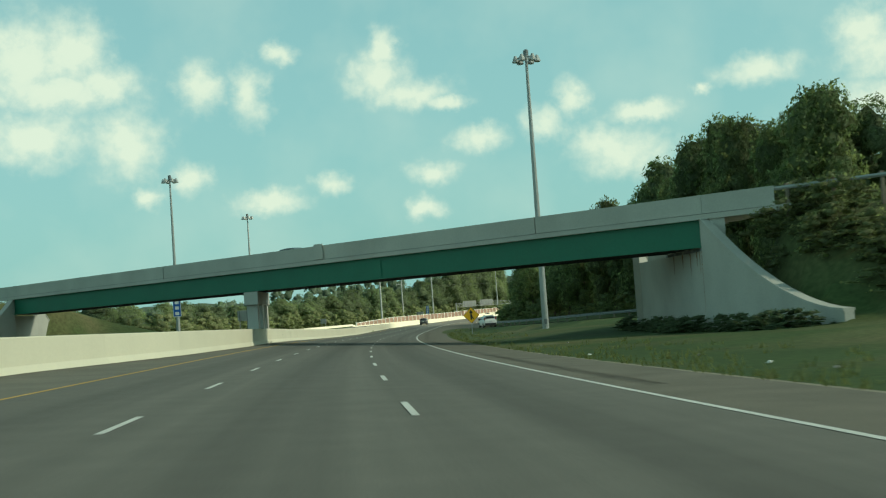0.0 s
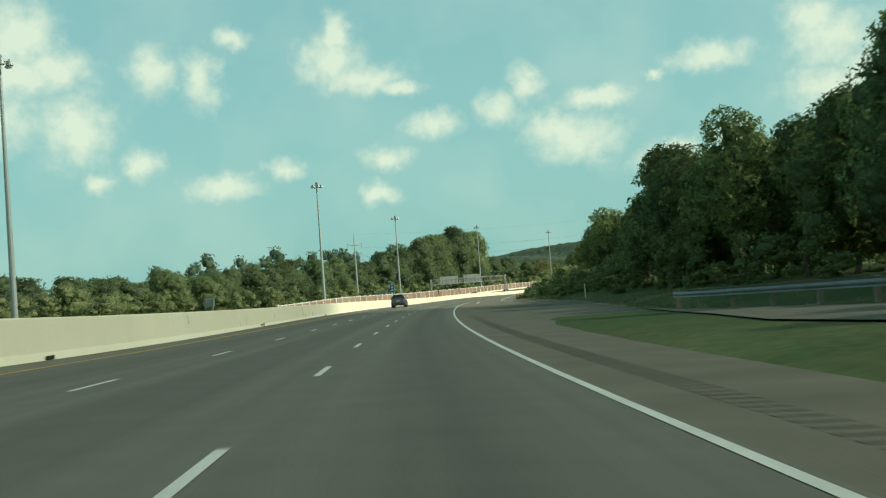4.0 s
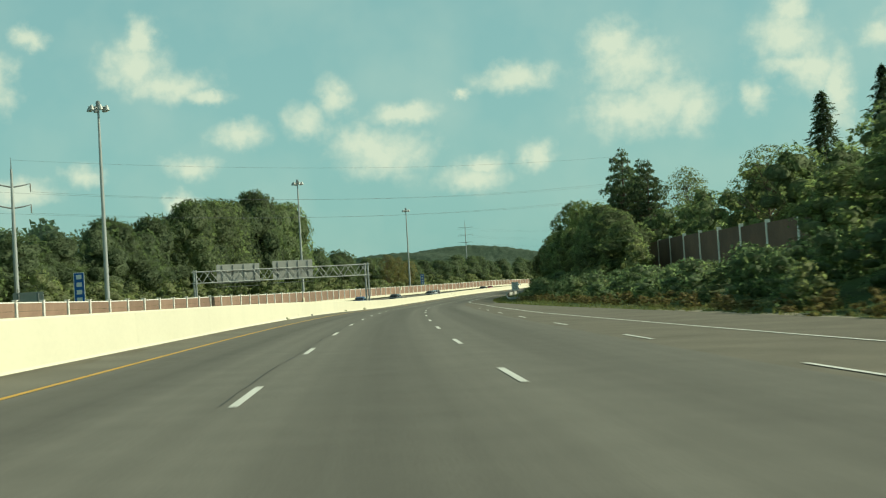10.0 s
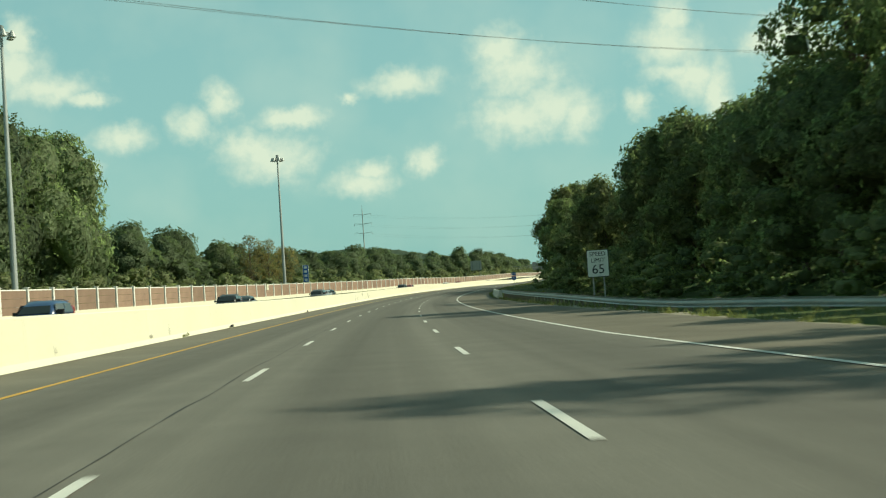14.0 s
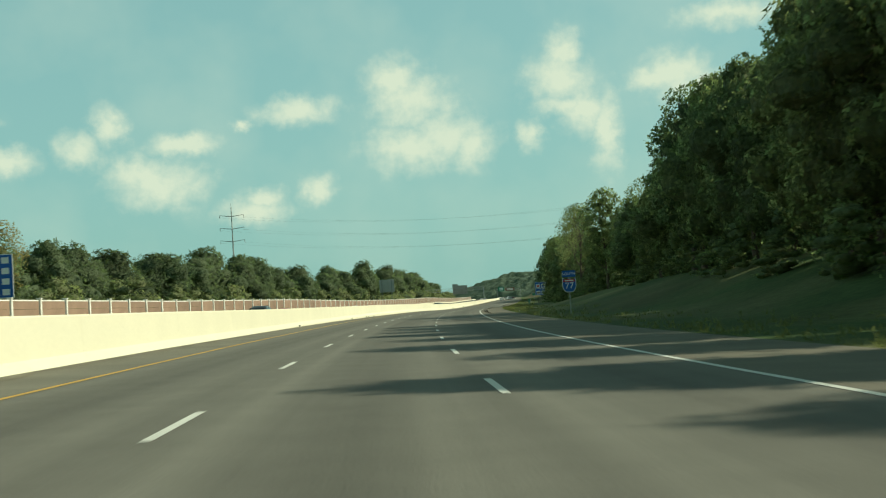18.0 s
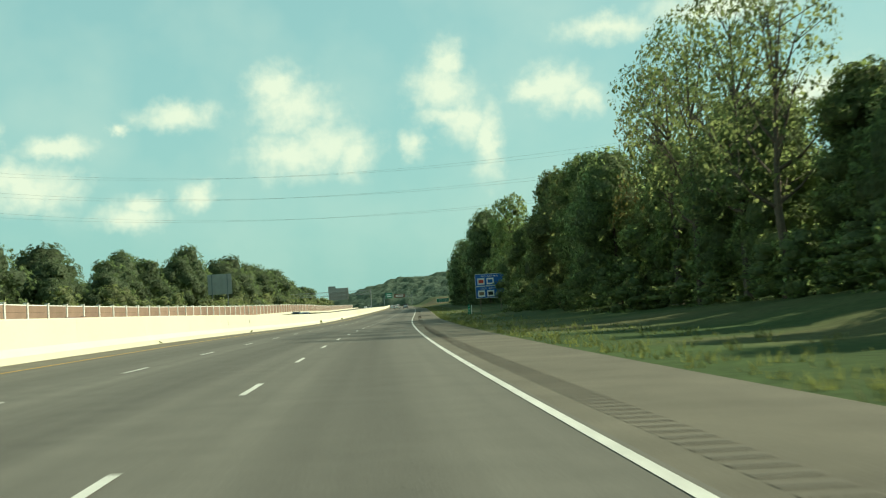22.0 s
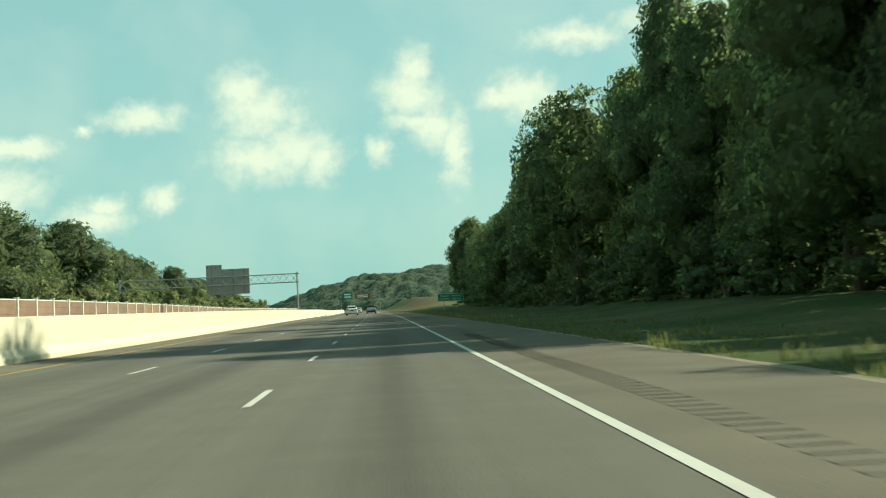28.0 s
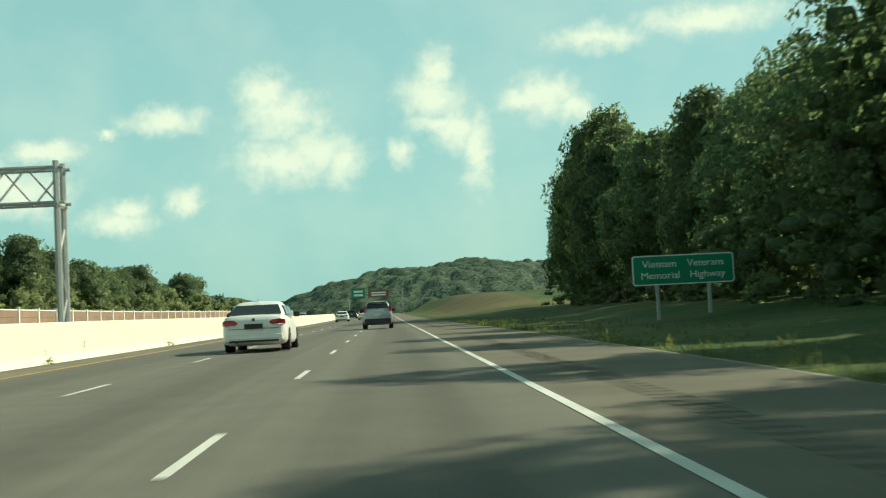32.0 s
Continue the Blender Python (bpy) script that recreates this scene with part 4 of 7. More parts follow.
M_RUST = material("rust stain", (0.26, 0.15, 0.08), 0.9, 0, (9, 0.2), (1.2, 0.25))
for b, wide, drop in ((0.06, 0.12, 4.4), (0.5, 0.25, 1.2), (1.1, 0.4, 0.8), (2.6, 0.3, 1.4), (4.4, 0.35, 0.9), (6.6, 0.3, 1.1)):
    n = 6
    rr = random.Random(int(b * 10))
    edge = [(b + wide * (0.5 - 0.4 * k / n) * rr.uniform(0.6, 1), 3.18 - drop * k / n) for k in range(n + 1)] + [(b - wide * (0.5 - 0.4 * k / n) * rr.uniform(0.6, 1), 3.18 - drop * k / n) for k in range(n, -1, -1)]
    bm = bmesh.new()
    bm.faces.new([bm.verts.new(bridge_point(-0.205, y, z)) for y, z in edge])
    part("rust_stain", bm, M_RUST, bridge, "brown rust stain")


def wing(name, start, way, length, top, foot, thick=0.45):
    """A retaining wall whose top sweeps down in a hollow curve."""
    bm = bmesh.new()
    n = 14
    side = Vector((way.y, -way.x, 0)) * thick
    rings = []
    for k in range(n + 1):
        u = k / n
        h = foot + 0.75 + (top - foot - 0.75) * (1 - u) ** 1.7
        p = start + way * (length * u)
        rings.append([bm.verts.new(q) for q in (p + Vector((0, 0, foot - 1)), p + Vector((0, 0, h)), p - side + Vector((0, 0, h)), p - side + Vector((0, 0, foot - 1)))])
    for q, w in zip(rings, rings[1:]):
        for k in range(4):
            bm.faces.new((q[k], q[(k + 1) % 4], w[(k + 1) % 4], w[k]))
    bm.faces.new(rings[0])
    bm.faces.new(rings[-1][::-1])
    bmesh.ops.recalc_face_normals(bm, faces=bm.faces[:])
    body = part(name, bm, M_CONCRETE, bridge)
    cope = bmesh.new()
    rows = []
    for k in range(n + 1):
        u = k / n
        p = start + way * (length * u) + Vector((0, 0, foot + 0.752 + (top - foot - 0.75) * (1 - u) ** 1.7))
        out = side * 0.12
        rows.append([cope.verts.new(q) for q in (p + out, p + out + Vector((0, 0, 0.12)), p - side - out + Vector((0, 0, 0.12)), p - side - out)])
    for q, w in zip(rows, rows[1:]):
        for k in range(4):
            cope.faces.new((q[k], q[(k + 1) % 4], w[(k + 1) % 4], w[k]))
    cope.faces.new(rows[0])
    cope.faces.new(rows[-1][::-1])
    bmesh.ops.recalc_face_normals(cope, faces=cope.faces[:])
    part("coping", cope, M_CONCRETE, body, "pale worn coping")
    return body


wing("wing_wall", bridge_point(-0.2, -0.02, 0), Vector((0.12, -0.993, 0)), 15.5, 5.0, -1.0)
wing("wing_wall", bridge_point(LEFT_A + 0.4, SKEW, 0), Vector((0.1, 0.995, 0)), 13.0, 5.0, -1.5)
wing("wing_wall", bridge_point(LEFT_A + 0.4, 0, 0), Vector((-0.3, -0.95, 0)), 13.0, 5.0, -1.5)
wing("wing_wall", bridge_point(-0.2, ABUT, 0), Vector((0.45, 0.893, 0)), 13.0, 5.0, -1.5)
# approach rail on posts beyond the parapet's end
approach = group_of("approach_rail", "steel guard rail on wooden posts above the grassy bank", "guard rail", kind="structure")
for k in range(9):
    p = bridge_point(5.4 + k * 2.6, 0.4, 0)
    part("rail_post", box(p.x - 0.09, p.x + 0.09, p.y - 0.09, p.y + 0.09, 4.6, 6.35, 0.01), M_WOOD_POST, approach)
part("rail_beam", tube([bridge_point(4.6, 0.3, 6.15), bridge_point(30, 0.3, 6.15)], 0.11, 6), M_STEEL, approach)

# ---- slip road on the right ----


s_slip = np.arange(20, 226, 5.0)
k = 5
_in, _out = np.maximum(slip_lat(s_slip) - 2.9, right_edge(s_slip) - 0.05), slip_lat(s_slip) + 3.6
lat_slip = _in[:, None] + (np.maximum(_out, _in + 0.1) - _in)[:, None] * np.linspace(0, 1, k)[None]
lvl = slip_level(s_slip)
v = spots(np.repeat(s_slip[:, None], k, 1), lat_slip, lvl[:, None] - 0.012 + 0 * lat_slip)
idx = np.arange(len(s_slip) * k).reshape(len(s_slip), k)
me = np_mesh("slip_road", v.reshape(-1, 3), np.stack([idx[:-1, :-1], idx[:-1, 1:], idx[1:, 1:], idx[1:, :-1]], -1).reshape(-1, 4), M_SHOULDER, np.stack([lat_slip.ravel(), np.repeat(s_slip, k)], 1))
tagged(new("slip_road", me), "single lane slip road joining from the right", "road", kind="structure")

# ---- guard rail and concrete wall on the right ----


def guard_rail(name, s0, s1, lat_of, label, post_step=1.9, dz_of=None, metal=M_STEEL):
    root = group_of(name, label, "guard rail", kind="structure")
    w = [(0.0, 0.45), (0.05, 0.50), (0.0, 0.57), (0.0, 0.61), (0.05, 0.68), (0.0, 0.75), (0.03, 0.75), (0.08, 0.68), (0.03, 0.61), (0.03, 0.57), (0.08, 0.50), (0.03, 0.45)]
    s = np.arange(s0, s1 + 0.1, 2.0)
    part("beam", sweep("beam", w, s, metal, True, lat_of, dz_of, uv=False), None, root)
    pm = bpy.data.meshes.new("post")
    bm = box(0.10, 0.26, -0.08, 0.08, -0.3, 0.78, 0.01)
    bm.to_mesh(pm)
    bm.free()
    pm.materials.append(M_WOOD_POST)
    for q in np.arange(s0 + 0.5, s1, post_step):
        part("post", pm, None, root).matrix_world = along(float(q), float(lat_of(np.array([q]))[0]), float(dz_of(np.array([q]))[0]) if dz_of else 0)
    return root


guard_rail("guard_rail", 566, 652, lambda s: np.interp(s, [566, 570, 574, 580, 590, 652], [14.5, 12.8, 11.0, 9.3, 8.7, 7.3]), "galvanised steel guard rail on wooden posts beside the shoulder", 1.9, lambda s: np.interp(s, [566, 574, 585, 610, 652], [-0.74, -0.56, -0.52, -0.26, 0.02]))
guard_rail("slip_guard_rail", 40, 208, lambda s: slip_lat(s) + 4.0, "steel guard rail along the outer side of the slip road", 3.8, slip_level, M_DARKSTEEL)
side_wall = group_of("side_wall", "pale concrete barrier on the right shoulder", "wall", kind="structure")
SIDE = [(0.30, -0.1), (0.0, -0.1), (0.0, 0.08), (0.12, 0.3), (0.17, 0.66), (0.21, 0.70), (0.4, 0.70), (0.44, 0.66), (0.5, 0.1), (0.5, -0.1)]
for s0 in np.arange(649, 689, 6.7):
    wall_piece("wall_segment", [(a - 0.0, b) for a, b in SIDE], np.linspace(s0, s0 + 6.68, 3), M_CONCRETE, side_wall, lambda s: np.interp(s, [640, 690], [6.7, 7.1]))

# noise wall up on the right bank
noise_wall = group_of("noise_wall", "brown noise wall with white posts half hidden by trees", "wall", kind="structure")
for k in range(22):
    s = 362 + k * 7.6
    dz = float(np.interp(s, [362, 440, 462, 478, 504, 530], [2.3, 2.4, 2.6, 2.9, 3.4, 3.5]))
    m = along(s, 24.5, 2.2)
    part("wall_post", box(-0.15, 0.15, -0.15, 0.15, -1.5, dz + 0.15, 0.01), M_FENCE_POST, noise_wall).matrix_world = m
    part("wall_panel", box(-0.06, 0.06, 0.17, 7.43, -1.5, dz, 0.01), M_NOISE_WALL, noise_wall).matrix_world = m

# cross mark on the shoulder
mark = np_mesh("cross_mark", spots(np.array([984.0, 984.0, 984.35, 984.35]), np.array([3.6, 6.2, 6.2, 3.6]), 0.006), [(0, 1, 2, 3)], M_WHITE_LINE)
tagged(new("cross_mark", mark), "short white stripe painted across the shoulder", "road marking", kind="structure")

# dry bank ahead on the right
_s, _a = np.arange(1404, 1580, 6.0), np.linspace(9.0, 24, 12)
_S, _A = np.meshgrid(_s, _a, indexing="ij")
_i = np.arange(_S.size).reshape(_S.shape)
bank_me = np_mesh("dry_bank", spots(_S, _A, land(_S, _A) + 0.03).reshape(-1, 3), np.stack([_i[:-1, :-1], _i[:-1, 1:], _i[1:, 1:], _i[1:, :-1]], -1).reshape(-1, 4), M_DRY_GRASS, smooth=True)
tagged(new("dry_bank", bank_me), "bank of dry brown grass below the trees", "grass", kind="structure")

# grime streaks down the face of the median wall: along the road, top and bottom height, width
STREAKS = [(115.8, 0.33, 1.0, 0.04), (128.8, 0.33, 0.8, 0.04), (157, 0.4, 0.8, 0.04), (204.8, 0.7, 1.15, 0.07), (218.5, 0.33, 0.65, 0.10), (220.7, 0.33, 0.95, 0.05), (232.3, 0.33, 0.95, 0.05), (243.8, 0.33, 0.85, 0.05),
           (247.7, 0.35, 1.15, 0.09), (249.3, 0.33, 0.6, 0.07), (253.7, 0.33, 0.7, 0.14), (460.5, 0.33, 0.5, 0.08), (545.5, 0.33, 1.19, 0.05), (289.6, 0.33, 0.5, 0.06), (292.1, 0.33, 0.75, 0.12), (291.1, 0.33, 0.48, 0.05), (295.6, 0.33, 0.5, 0.05), (296.1, 0.33, 0.48, 0.04), (311.0, 0.45, 0.7, 0.3), (563.3, 0.33, 0.55, 0.05), (576.7, 0.33, 0.7, 0.05), (573.8, 0.33, 0.45, 0.35), (674.6, 0.33, 0.7, 0.25), (675.6, 0.6, 1.0, 0.14), (677.1, 0.33, 0.7, 0.12), (678.1, 0.36, 0.8, 0.12), (683.1, 0.85, 1.17, 0.16), (683.6, 0.7, 1.18, 0.22), (684.6, 0.85, 1.19, 0.2), (690.5, 0.35, 1.19, 0.16), (688.1, 0.4, 0.65, 0.14), (691.1, 0.33, 0.75, 0.3), (693.0, 0.45, 0.75, 0.18), (686.6, 0.33, 0.5, 0.3), (930.0, 0.5, 0.85, 0.1), (941.5, 0.5, 0.9, 0.2), (1266.8, 0.33, 0.75, 0.09), (1262.8, 0.33, 0.5, 0.12)]
rng = np.random.default_rng(17)
for s, z0, z1, wide in STREAKS:
    n = 7
    z = np.linspace(z0, z1, n)
    off = -0.16 - 0.06 * (z - 0.32) / 0.88 + 0.004
    mid = s + np.cumsum(rng.normal(0, 0.05, n))
    half = wide * 1.3 * (0.25 + 0.75 * rng.random(n)) * np.sin(np.linspace(0.35, 2.9, n))
    v = np.stack([spots(mid - half, barrier_lat(mid) + off, z + wall_lift(mid)), spots(mid + half, barrier_lat(mid) + off, z + wall_lift(mid))], 1).reshape(-1, 3)
    i = np.arange(n - 1) * 2
    part("streak", np_mesh("streak", v, np.stack([i, i + 1, i + 3, i + 2], 1), M_STREAK), None, median, "dark grime streak")

# ---- trees ----


def outside(points, b, own, reach):
    """True for points that lie in no other blob than their own."""
    free = np.ones(len(points), bool)
    for k in range(len(b)):
        q = (points - b[k, :3]) / np.array([b[k, 3], b[k, 3], b[k, 4]])
        free &= ((q * q).sum(1) > reach * reach) | (own == k)
    return free


def leaf_cloud(seed, blobs, count, size, flat=0.5):
    """Leaf blades, as quads, on the shells of several blobs: (x, y, z, rx, rz)."""
    r = np.random.default_rng(seed)
    b = np.asarray(blobs, float)
    area = b[:, 3] * (b[:, 3] + b[:, 4])
    tries = count * 3
    which = r.choice(len(b), tries, p=area / area.sum())
    d = r.normal(size=(tries, 3))
    d /= np.linalg.norm(d, axis=1)[:, None]
    d[:, 2] = np.where((d[:, 2] < -0.35) & (r.random(tries) < 0.6), -d[:, 2], d[:, 2])
    rad = 0.66 + 0.44 * r.random(tries) ** 0.6
    ctr = b[which, :3] + d * rad[:, None] * np.stack([b[which, 3], b[which, 3], b[which, 4]], 1)
    keep = np.nonzero(outside(ctr, b, which, 0.74))[0][:count]
    d, ctr, which = d[keep], ctr[keep], which[keep]
    count = len(keep)
    n = d + r.normal(size=(count, 3)) * flat
    n /= np.linalg.norm(n, axis=1)[:, None]
    n = np.where(((n * d).sum(1) < 0)[:, None], -n, n)
    whole = ctr - np.array([0, 0, b[:, 2].mean()])
    whole /= np.linalg.norm(whole, axis=1)[:, None] + 1e-6
    soft_n = d * 0.55 + n * 0.55 + whole * 0.35
    soft_n /= np.linalg.norm(soft_n, axis=1)[:, None]
    t = np.cross(n, r.normal(size=(count, 3)))
    t /= np.linalg.norm(t, axis=1)[:, None]
    w = np.cross(n, t)
    ln = size * (0.6 + 0.9 * r.random(count))[:, None]
    bend = n * ln * 0.18
    v = np.stack([ctr - t * ln, ctr - w * ln * 0.55 - bend, ctr + t * ln, ctr + w * ln * 0.55 - bend], 1)
    return v.reshape(-1, 3), np.repeat(soft_n, 4, 0)


def crown_core(seed, blobs, fine=3, fill=0.70):
    """Inner leaf masses: faceted, uneven shells inside the blobs, that close the crown."""
    u = np.linspace(-1, 1, fine + 1)
    g = np.array([[(u[i], u[j]), (u[i + 1], u[j]), (u[i + 1], u[j + 1]), (u[i], u[j + 1])] for i in range(fine) for j in range(fine)]).reshape(-1, 2)
    one = np.ones(len(g))
    faces = [np.stack(c, 1) for c in ((g[:, 0], g[:, 1], one), (-g[:, 0], g[:, 1], -one), (one, g[:, 0], g[:, 1]), (-one, -g[:, 0], g[:, 1]), (-g[:, 0], one, g[:, 1]), (g[:, 0], -one, g[:, 1]))]
    d = np.concatenate(faces)
    d /= np.linalg.norm(d, axis=1)[:, None]
    vs, ns = [], []
    mid = np.mean([b[2] for b in blobs])
    for k, (x, y, z, rx, rz) in enumerate(blobs):
        w = fill * (1 + 0.20 * np.sin(d[:, 0] * 5 + k + seed) * np.cos(d[:, 1] * 6 - k) + 0.12 * np.sin(d[:, 2] * 9 + k * 2))
        p = np.stack([x + d[:, 0] * rx * w, y + d[:, 1] * rx * w, z + d[:, 2] * rz * w], 1)
        out = p - np.array([0, 0, mid])
        out /= np.linalg.norm(out, axis=1)[:, None] + 1e-6
        m = d * 0.7 + out * 0.5
        vs.append(p)
        ns.append(m / (np.linalg.norm(m, axis=1)[:, None] + 1e-6))
    v, n = np.concatenate(vs), np.concatenate(ns)
    b = np.asarray(blobs, float)
    mids = v.reshape(-1, 4, 3).mean(1)
    keep = outside(mids, b, np.repeat(np.arange(len(b)), len(d) // 4), fill * 0.8)
    r = np.random.default_rng(seed + 7)
    n = n.reshape(-1, 4, 3) + r.normal(size=(len(mids), 1, 3)) * 0.10
    n /= np.linalg.norm(n, axis=2)[:, :, None]
    return v.reshape(-1, 4, 3)[keep].reshape(-1, 3), n[keep].reshape(-1, 3)


def full_crown(seed, blobs, leaves, size, fine=3, flat=0.5, fill=0.70):
    v, n = leaf_cloud(seed, blobs, leaves, size, flat)
    cv, cn = crown_core(seed, blobs, fine, fill)
    return np.concatenate([v, cv]), np.concatenate([n, cn]), len(cv) // 4


def quad_index(v):
    return np.arange(len(v)).reshape(-1, 4)


def crown_blobs(seed, height, radius, foot, n, lean=0.0, lump=0.34):
    r = np.random.default_rng(seed)
    out = []
    for k in range(n):
        u = (k + 0.5) / n
        z = foot + (height - foot) * (0.12 + 0.80 * u)
        girth = radius * (math.sin(math.pi * min(1, 0.18 + 0.80 * u)) ** 0.7)
        a = k * 2.4 + r.random() * 1.2
        q = girth * (0.25 + 0.55 * r.random())
        br = radius * (lump + 0.22 * r.random())
        out.append((math.cos(a) * q + lean * u, math.sin(a) * q, z, br, br * (0.7 + 0.3 * r.random())))
    out.append((lean, 0, height - radius * 0.32, radius * 0.38, radius * 0.36))
    return out


def trunk_mesh(seed, height, foot, blobs, thick, limbs=6):
    r = random.Random(seed)
    bm = bmesh.new()
    top = height * 0.72
    pts = [(0, 0, -0.6), (0.03, 0, foot * 0.5), (r.uniform(-.2, .2), r.uniform(-.2, .2), foot), (r.uniform(-.4, .4), r.uniform(-.4, .4), top)]
    tube(pts, [thick * 1.25, thick, thick * 0.8, thick * 0.18], 7, bm)
    for bl in r.sample(blobs, min(limbs, len(blobs))):
        z0 = max(foot * 0.75, min(top * 0.9, bl[2] - bl[4] * 1.4))
        u = max(0, min(1, (z0 - foot) / max(0.1, top - foot)))
        st = Vector(pts[2]).lerp(Vector(pts[3]), u)
        mid = st.lerp(Vector(bl[:3]), 0.5) + Vector((0, 0, -0.25))
        tube([st, mid, bl[:3]], [thick * 0.42, thick * 0.25, thick * 0.08], 5, bm)
        if limbs > 6:
            for _ in range(4):
                tip = Vector(bl[:3]) + Vector((r.uniform(-1, 1) * bl[3], r.uniform(-1, 1) * bl[3], r.uniform(0.1, 1) * bl[4]))
                tube([mid.lerp(Vector(bl[:3]), 0.6), tip], [thick * 0.12, thick * 0.03], 4, bm)
    me = bpy.data.meshes.new("trunk")
    bm.to_mesh(me)
    bm.free()
    me.materials.append(M_BARK)
    return me


def broadleaf(seed, height, radius, foot, blobs_n, leaves, size, mat, thick=0.22, fine=3, lump=0.34, fill=0.70, limbs=6):
    bl = crown_blobs(seed, height, radius, foot, blobs_n, 0.0, lump)
    v, vn, inner = full_crown(seed, bl, leaves, size, fine, 0.5, fill) if fine else (*leaf_cloud(seed, bl, leaves, size), 0)
    return np_mesh("crown", v, quad_index(v), mat, normals=vn, inner=inner), trunk_mesh(seed, height, foot, bl, thick, limbs)


def spruce(seed, height, radius, leaves, size, mat):
    r = np.random.default_rng(seed)
    u = r.random(leaves) ** 0.75
    tier = np.floor(u * 17) / 17 + r.random(leaves) * 0.055
    z = height * (1 - tier) * 0.97 + 0.3
    a = r.random(leaves) * 2 * math.pi
    arm = (0.70 + 0.30 * np.sin(a * 5 + np.floor(u * 17) * 2.1)) * (0.85 + 0.25 * np.sin(a * 2 + np.floor(u * 17) * 1.3 + seed))
    q = (radius * np.minimum(tier * 1.25, 1.0) ** 0.6 + 0.16) * arm * (0.25 + 0.75 * r.random(leaves) ** 0.5)
    ctr = np.stack([np.cos(a) * q, np.sin(a) * q, z - q * 0.28], 1)
    n = np.stack([np.cos(a) * 0.5, np.sin(a) * 0.5, np.full(leaves, 0.9)], 1) + r.normal(size=(leaves, 3)) * 0.35
    n /= np.linalg.norm(n, axis=1)[:, None]
    t = np.stack([np.cos(a), np.sin(a), np.full(leaves, -0.35)], 1) + r.normal(size=(leaves, 3)) * 0.3
    t /= np.linalg.norm(t, axis=1)[:, None]
    w = np.cross(n, t)
    ln = size * (0.6 + 0.8 * r.random(leaves))[:, None]
    v = np.stack([ctr - t * ln, ctr + w * ln * 0.4, ctr + t * ln, ctr - w * ln * 0.4], 1).reshape(-1, 3)
    bm = tube([(0, 0, -0.5), (0, 0, height * 0.5), (0, 0, height * 0.97)], [0.26, 0.15, 0.03], 7)
    me = bpy.data.meshes.new("trunk")
    bm.to_mesh(me)
    bm.free()
    me.materials.append(M_BARK)
    return np_mesh("crown", v, quad_index(v), mat), me


def pine(seed, height, radius, leaves, size, mat):
    """A pine: whorls of limbs round a straight trunk, each with flat tufts of needles, open between the whorls."""
    r = random.Random(seed)
    bm = tube([(0, 0, -0.6), (0.05, 0, height * 0.4), (-0.05, 0.05, height * 0.97)], [0.24, 0.17, 0.03], 7)
    tufts = [(0, 0, height * 0.97, 0.28, 0.42)]
    tiers = 15
    for k in range(tiers):
        u = k / (tiers - 1)
        z = height * (0.16 + 0.78 * u)
        arm = radius * (1 - u) ** 0.62 * r.uniform(0.82, 1.12) + 0.35
        turn = r.uniform(0, 6.28)
        for q in range(6 if u < 0.7 else 4):
            a = turn + q * 6.283 / (6 if u < 0.7 else 4) + r.uniform(-0.3, 0.3)
            ln = arm * r.uniform(0.6, 1.1)
            tip = Vector((math.cos(a) * ln, math.sin(a) * ln, z + ln * r.uniform(0.02, 0.22)))
            tube([(0, 0, z - 0.15), tip], [0.06 * (1.2 - u), 0.015], 4, bm)
            for f in (0.55, 0.95):
                p = Vector((0, 0, z)).lerp(tip, f)
                b = (0.30 + 0.17 * ln) * r.uniform(0.75, 1.15)
                tufts.append((p.x, p.y, p.z + 0.08, b, b * 0.52))
    v, n = leaf_cloud(seed, tufts, leaves, size, 0.6)
    me = bpy.data.meshes.new("trunk")
    bm.to_mesh(me)
    bm.free()
    me.materials.append(M_BARK)
    return np_mesh("crown", v, quad_index(v), mat, normals=n), me


# kinds of near trees, each of unit-ish size 12 m high
NEAR = [broadleaf(11, 12, 3.7, 0.7, 24, 2500, 0.30, M_LEAF, lump=0.30, fill=0.66), broadleaf(12, 12, 3.5, 0.5, 26, 2500, 0.30, M_LEAF_DARK, lump=0.29, fill=0.66), broadleaf(13, 12, 4.0, 0.9, 22, 2500, 0.30, M_LEAF_MID, lump=0.31, fill=0.66),
        broadleaf(14, 12, 3.4, 0.4, 24, 2500, 0.30, M_LEAF_LIGHT, lump=0.30, fill=0.66), broadleaf(15, 12, 3.6, 0.6, 26, 2500, 0.30, M_LEAF_DARK, lump=0.29, fill=0.66), broadleaf(16, 12, 3.8, 0.5, 26, 2500, 0.30, M_LEAF, lump=0.30, fill=0.66)]
LACY = [broadleaf(17, 12, 3.7, 2.2, 26, 2800, 0.28, M_LEAF, fine=1, fill=0.45, lump=0.28, limbs=12), broadleaf(18, 12, 3.5, 2.6, 24, 2700, 0.28, M_LEAF_MID, fine=1, fill=0.45, lump=0.28, limbs=12), broadleaf(19, 12, 3.8, 2.4, 26, 2800, 0.28, M_LEAF_DARK, fine=1, fill=0.45, lump=0.28, limbs=12)]
SPARSE = [broadleaf(21, 12, 3.6, 3.4, 20, 2600, 0.15, M_LEAF_LIGHT, fine=0, limbs=16), broadleaf(22, 12, 3.2, 3.0, 18, 2600, 0.15, M_LEAF_DRY, fine=0, limbs=14)]
PINES = [pine(35, 12, 3.0, 5200, 0.21, M_NEEDLE), pine(36, 12, 2.8, 5000, 0.21, M_NEEDLE)]
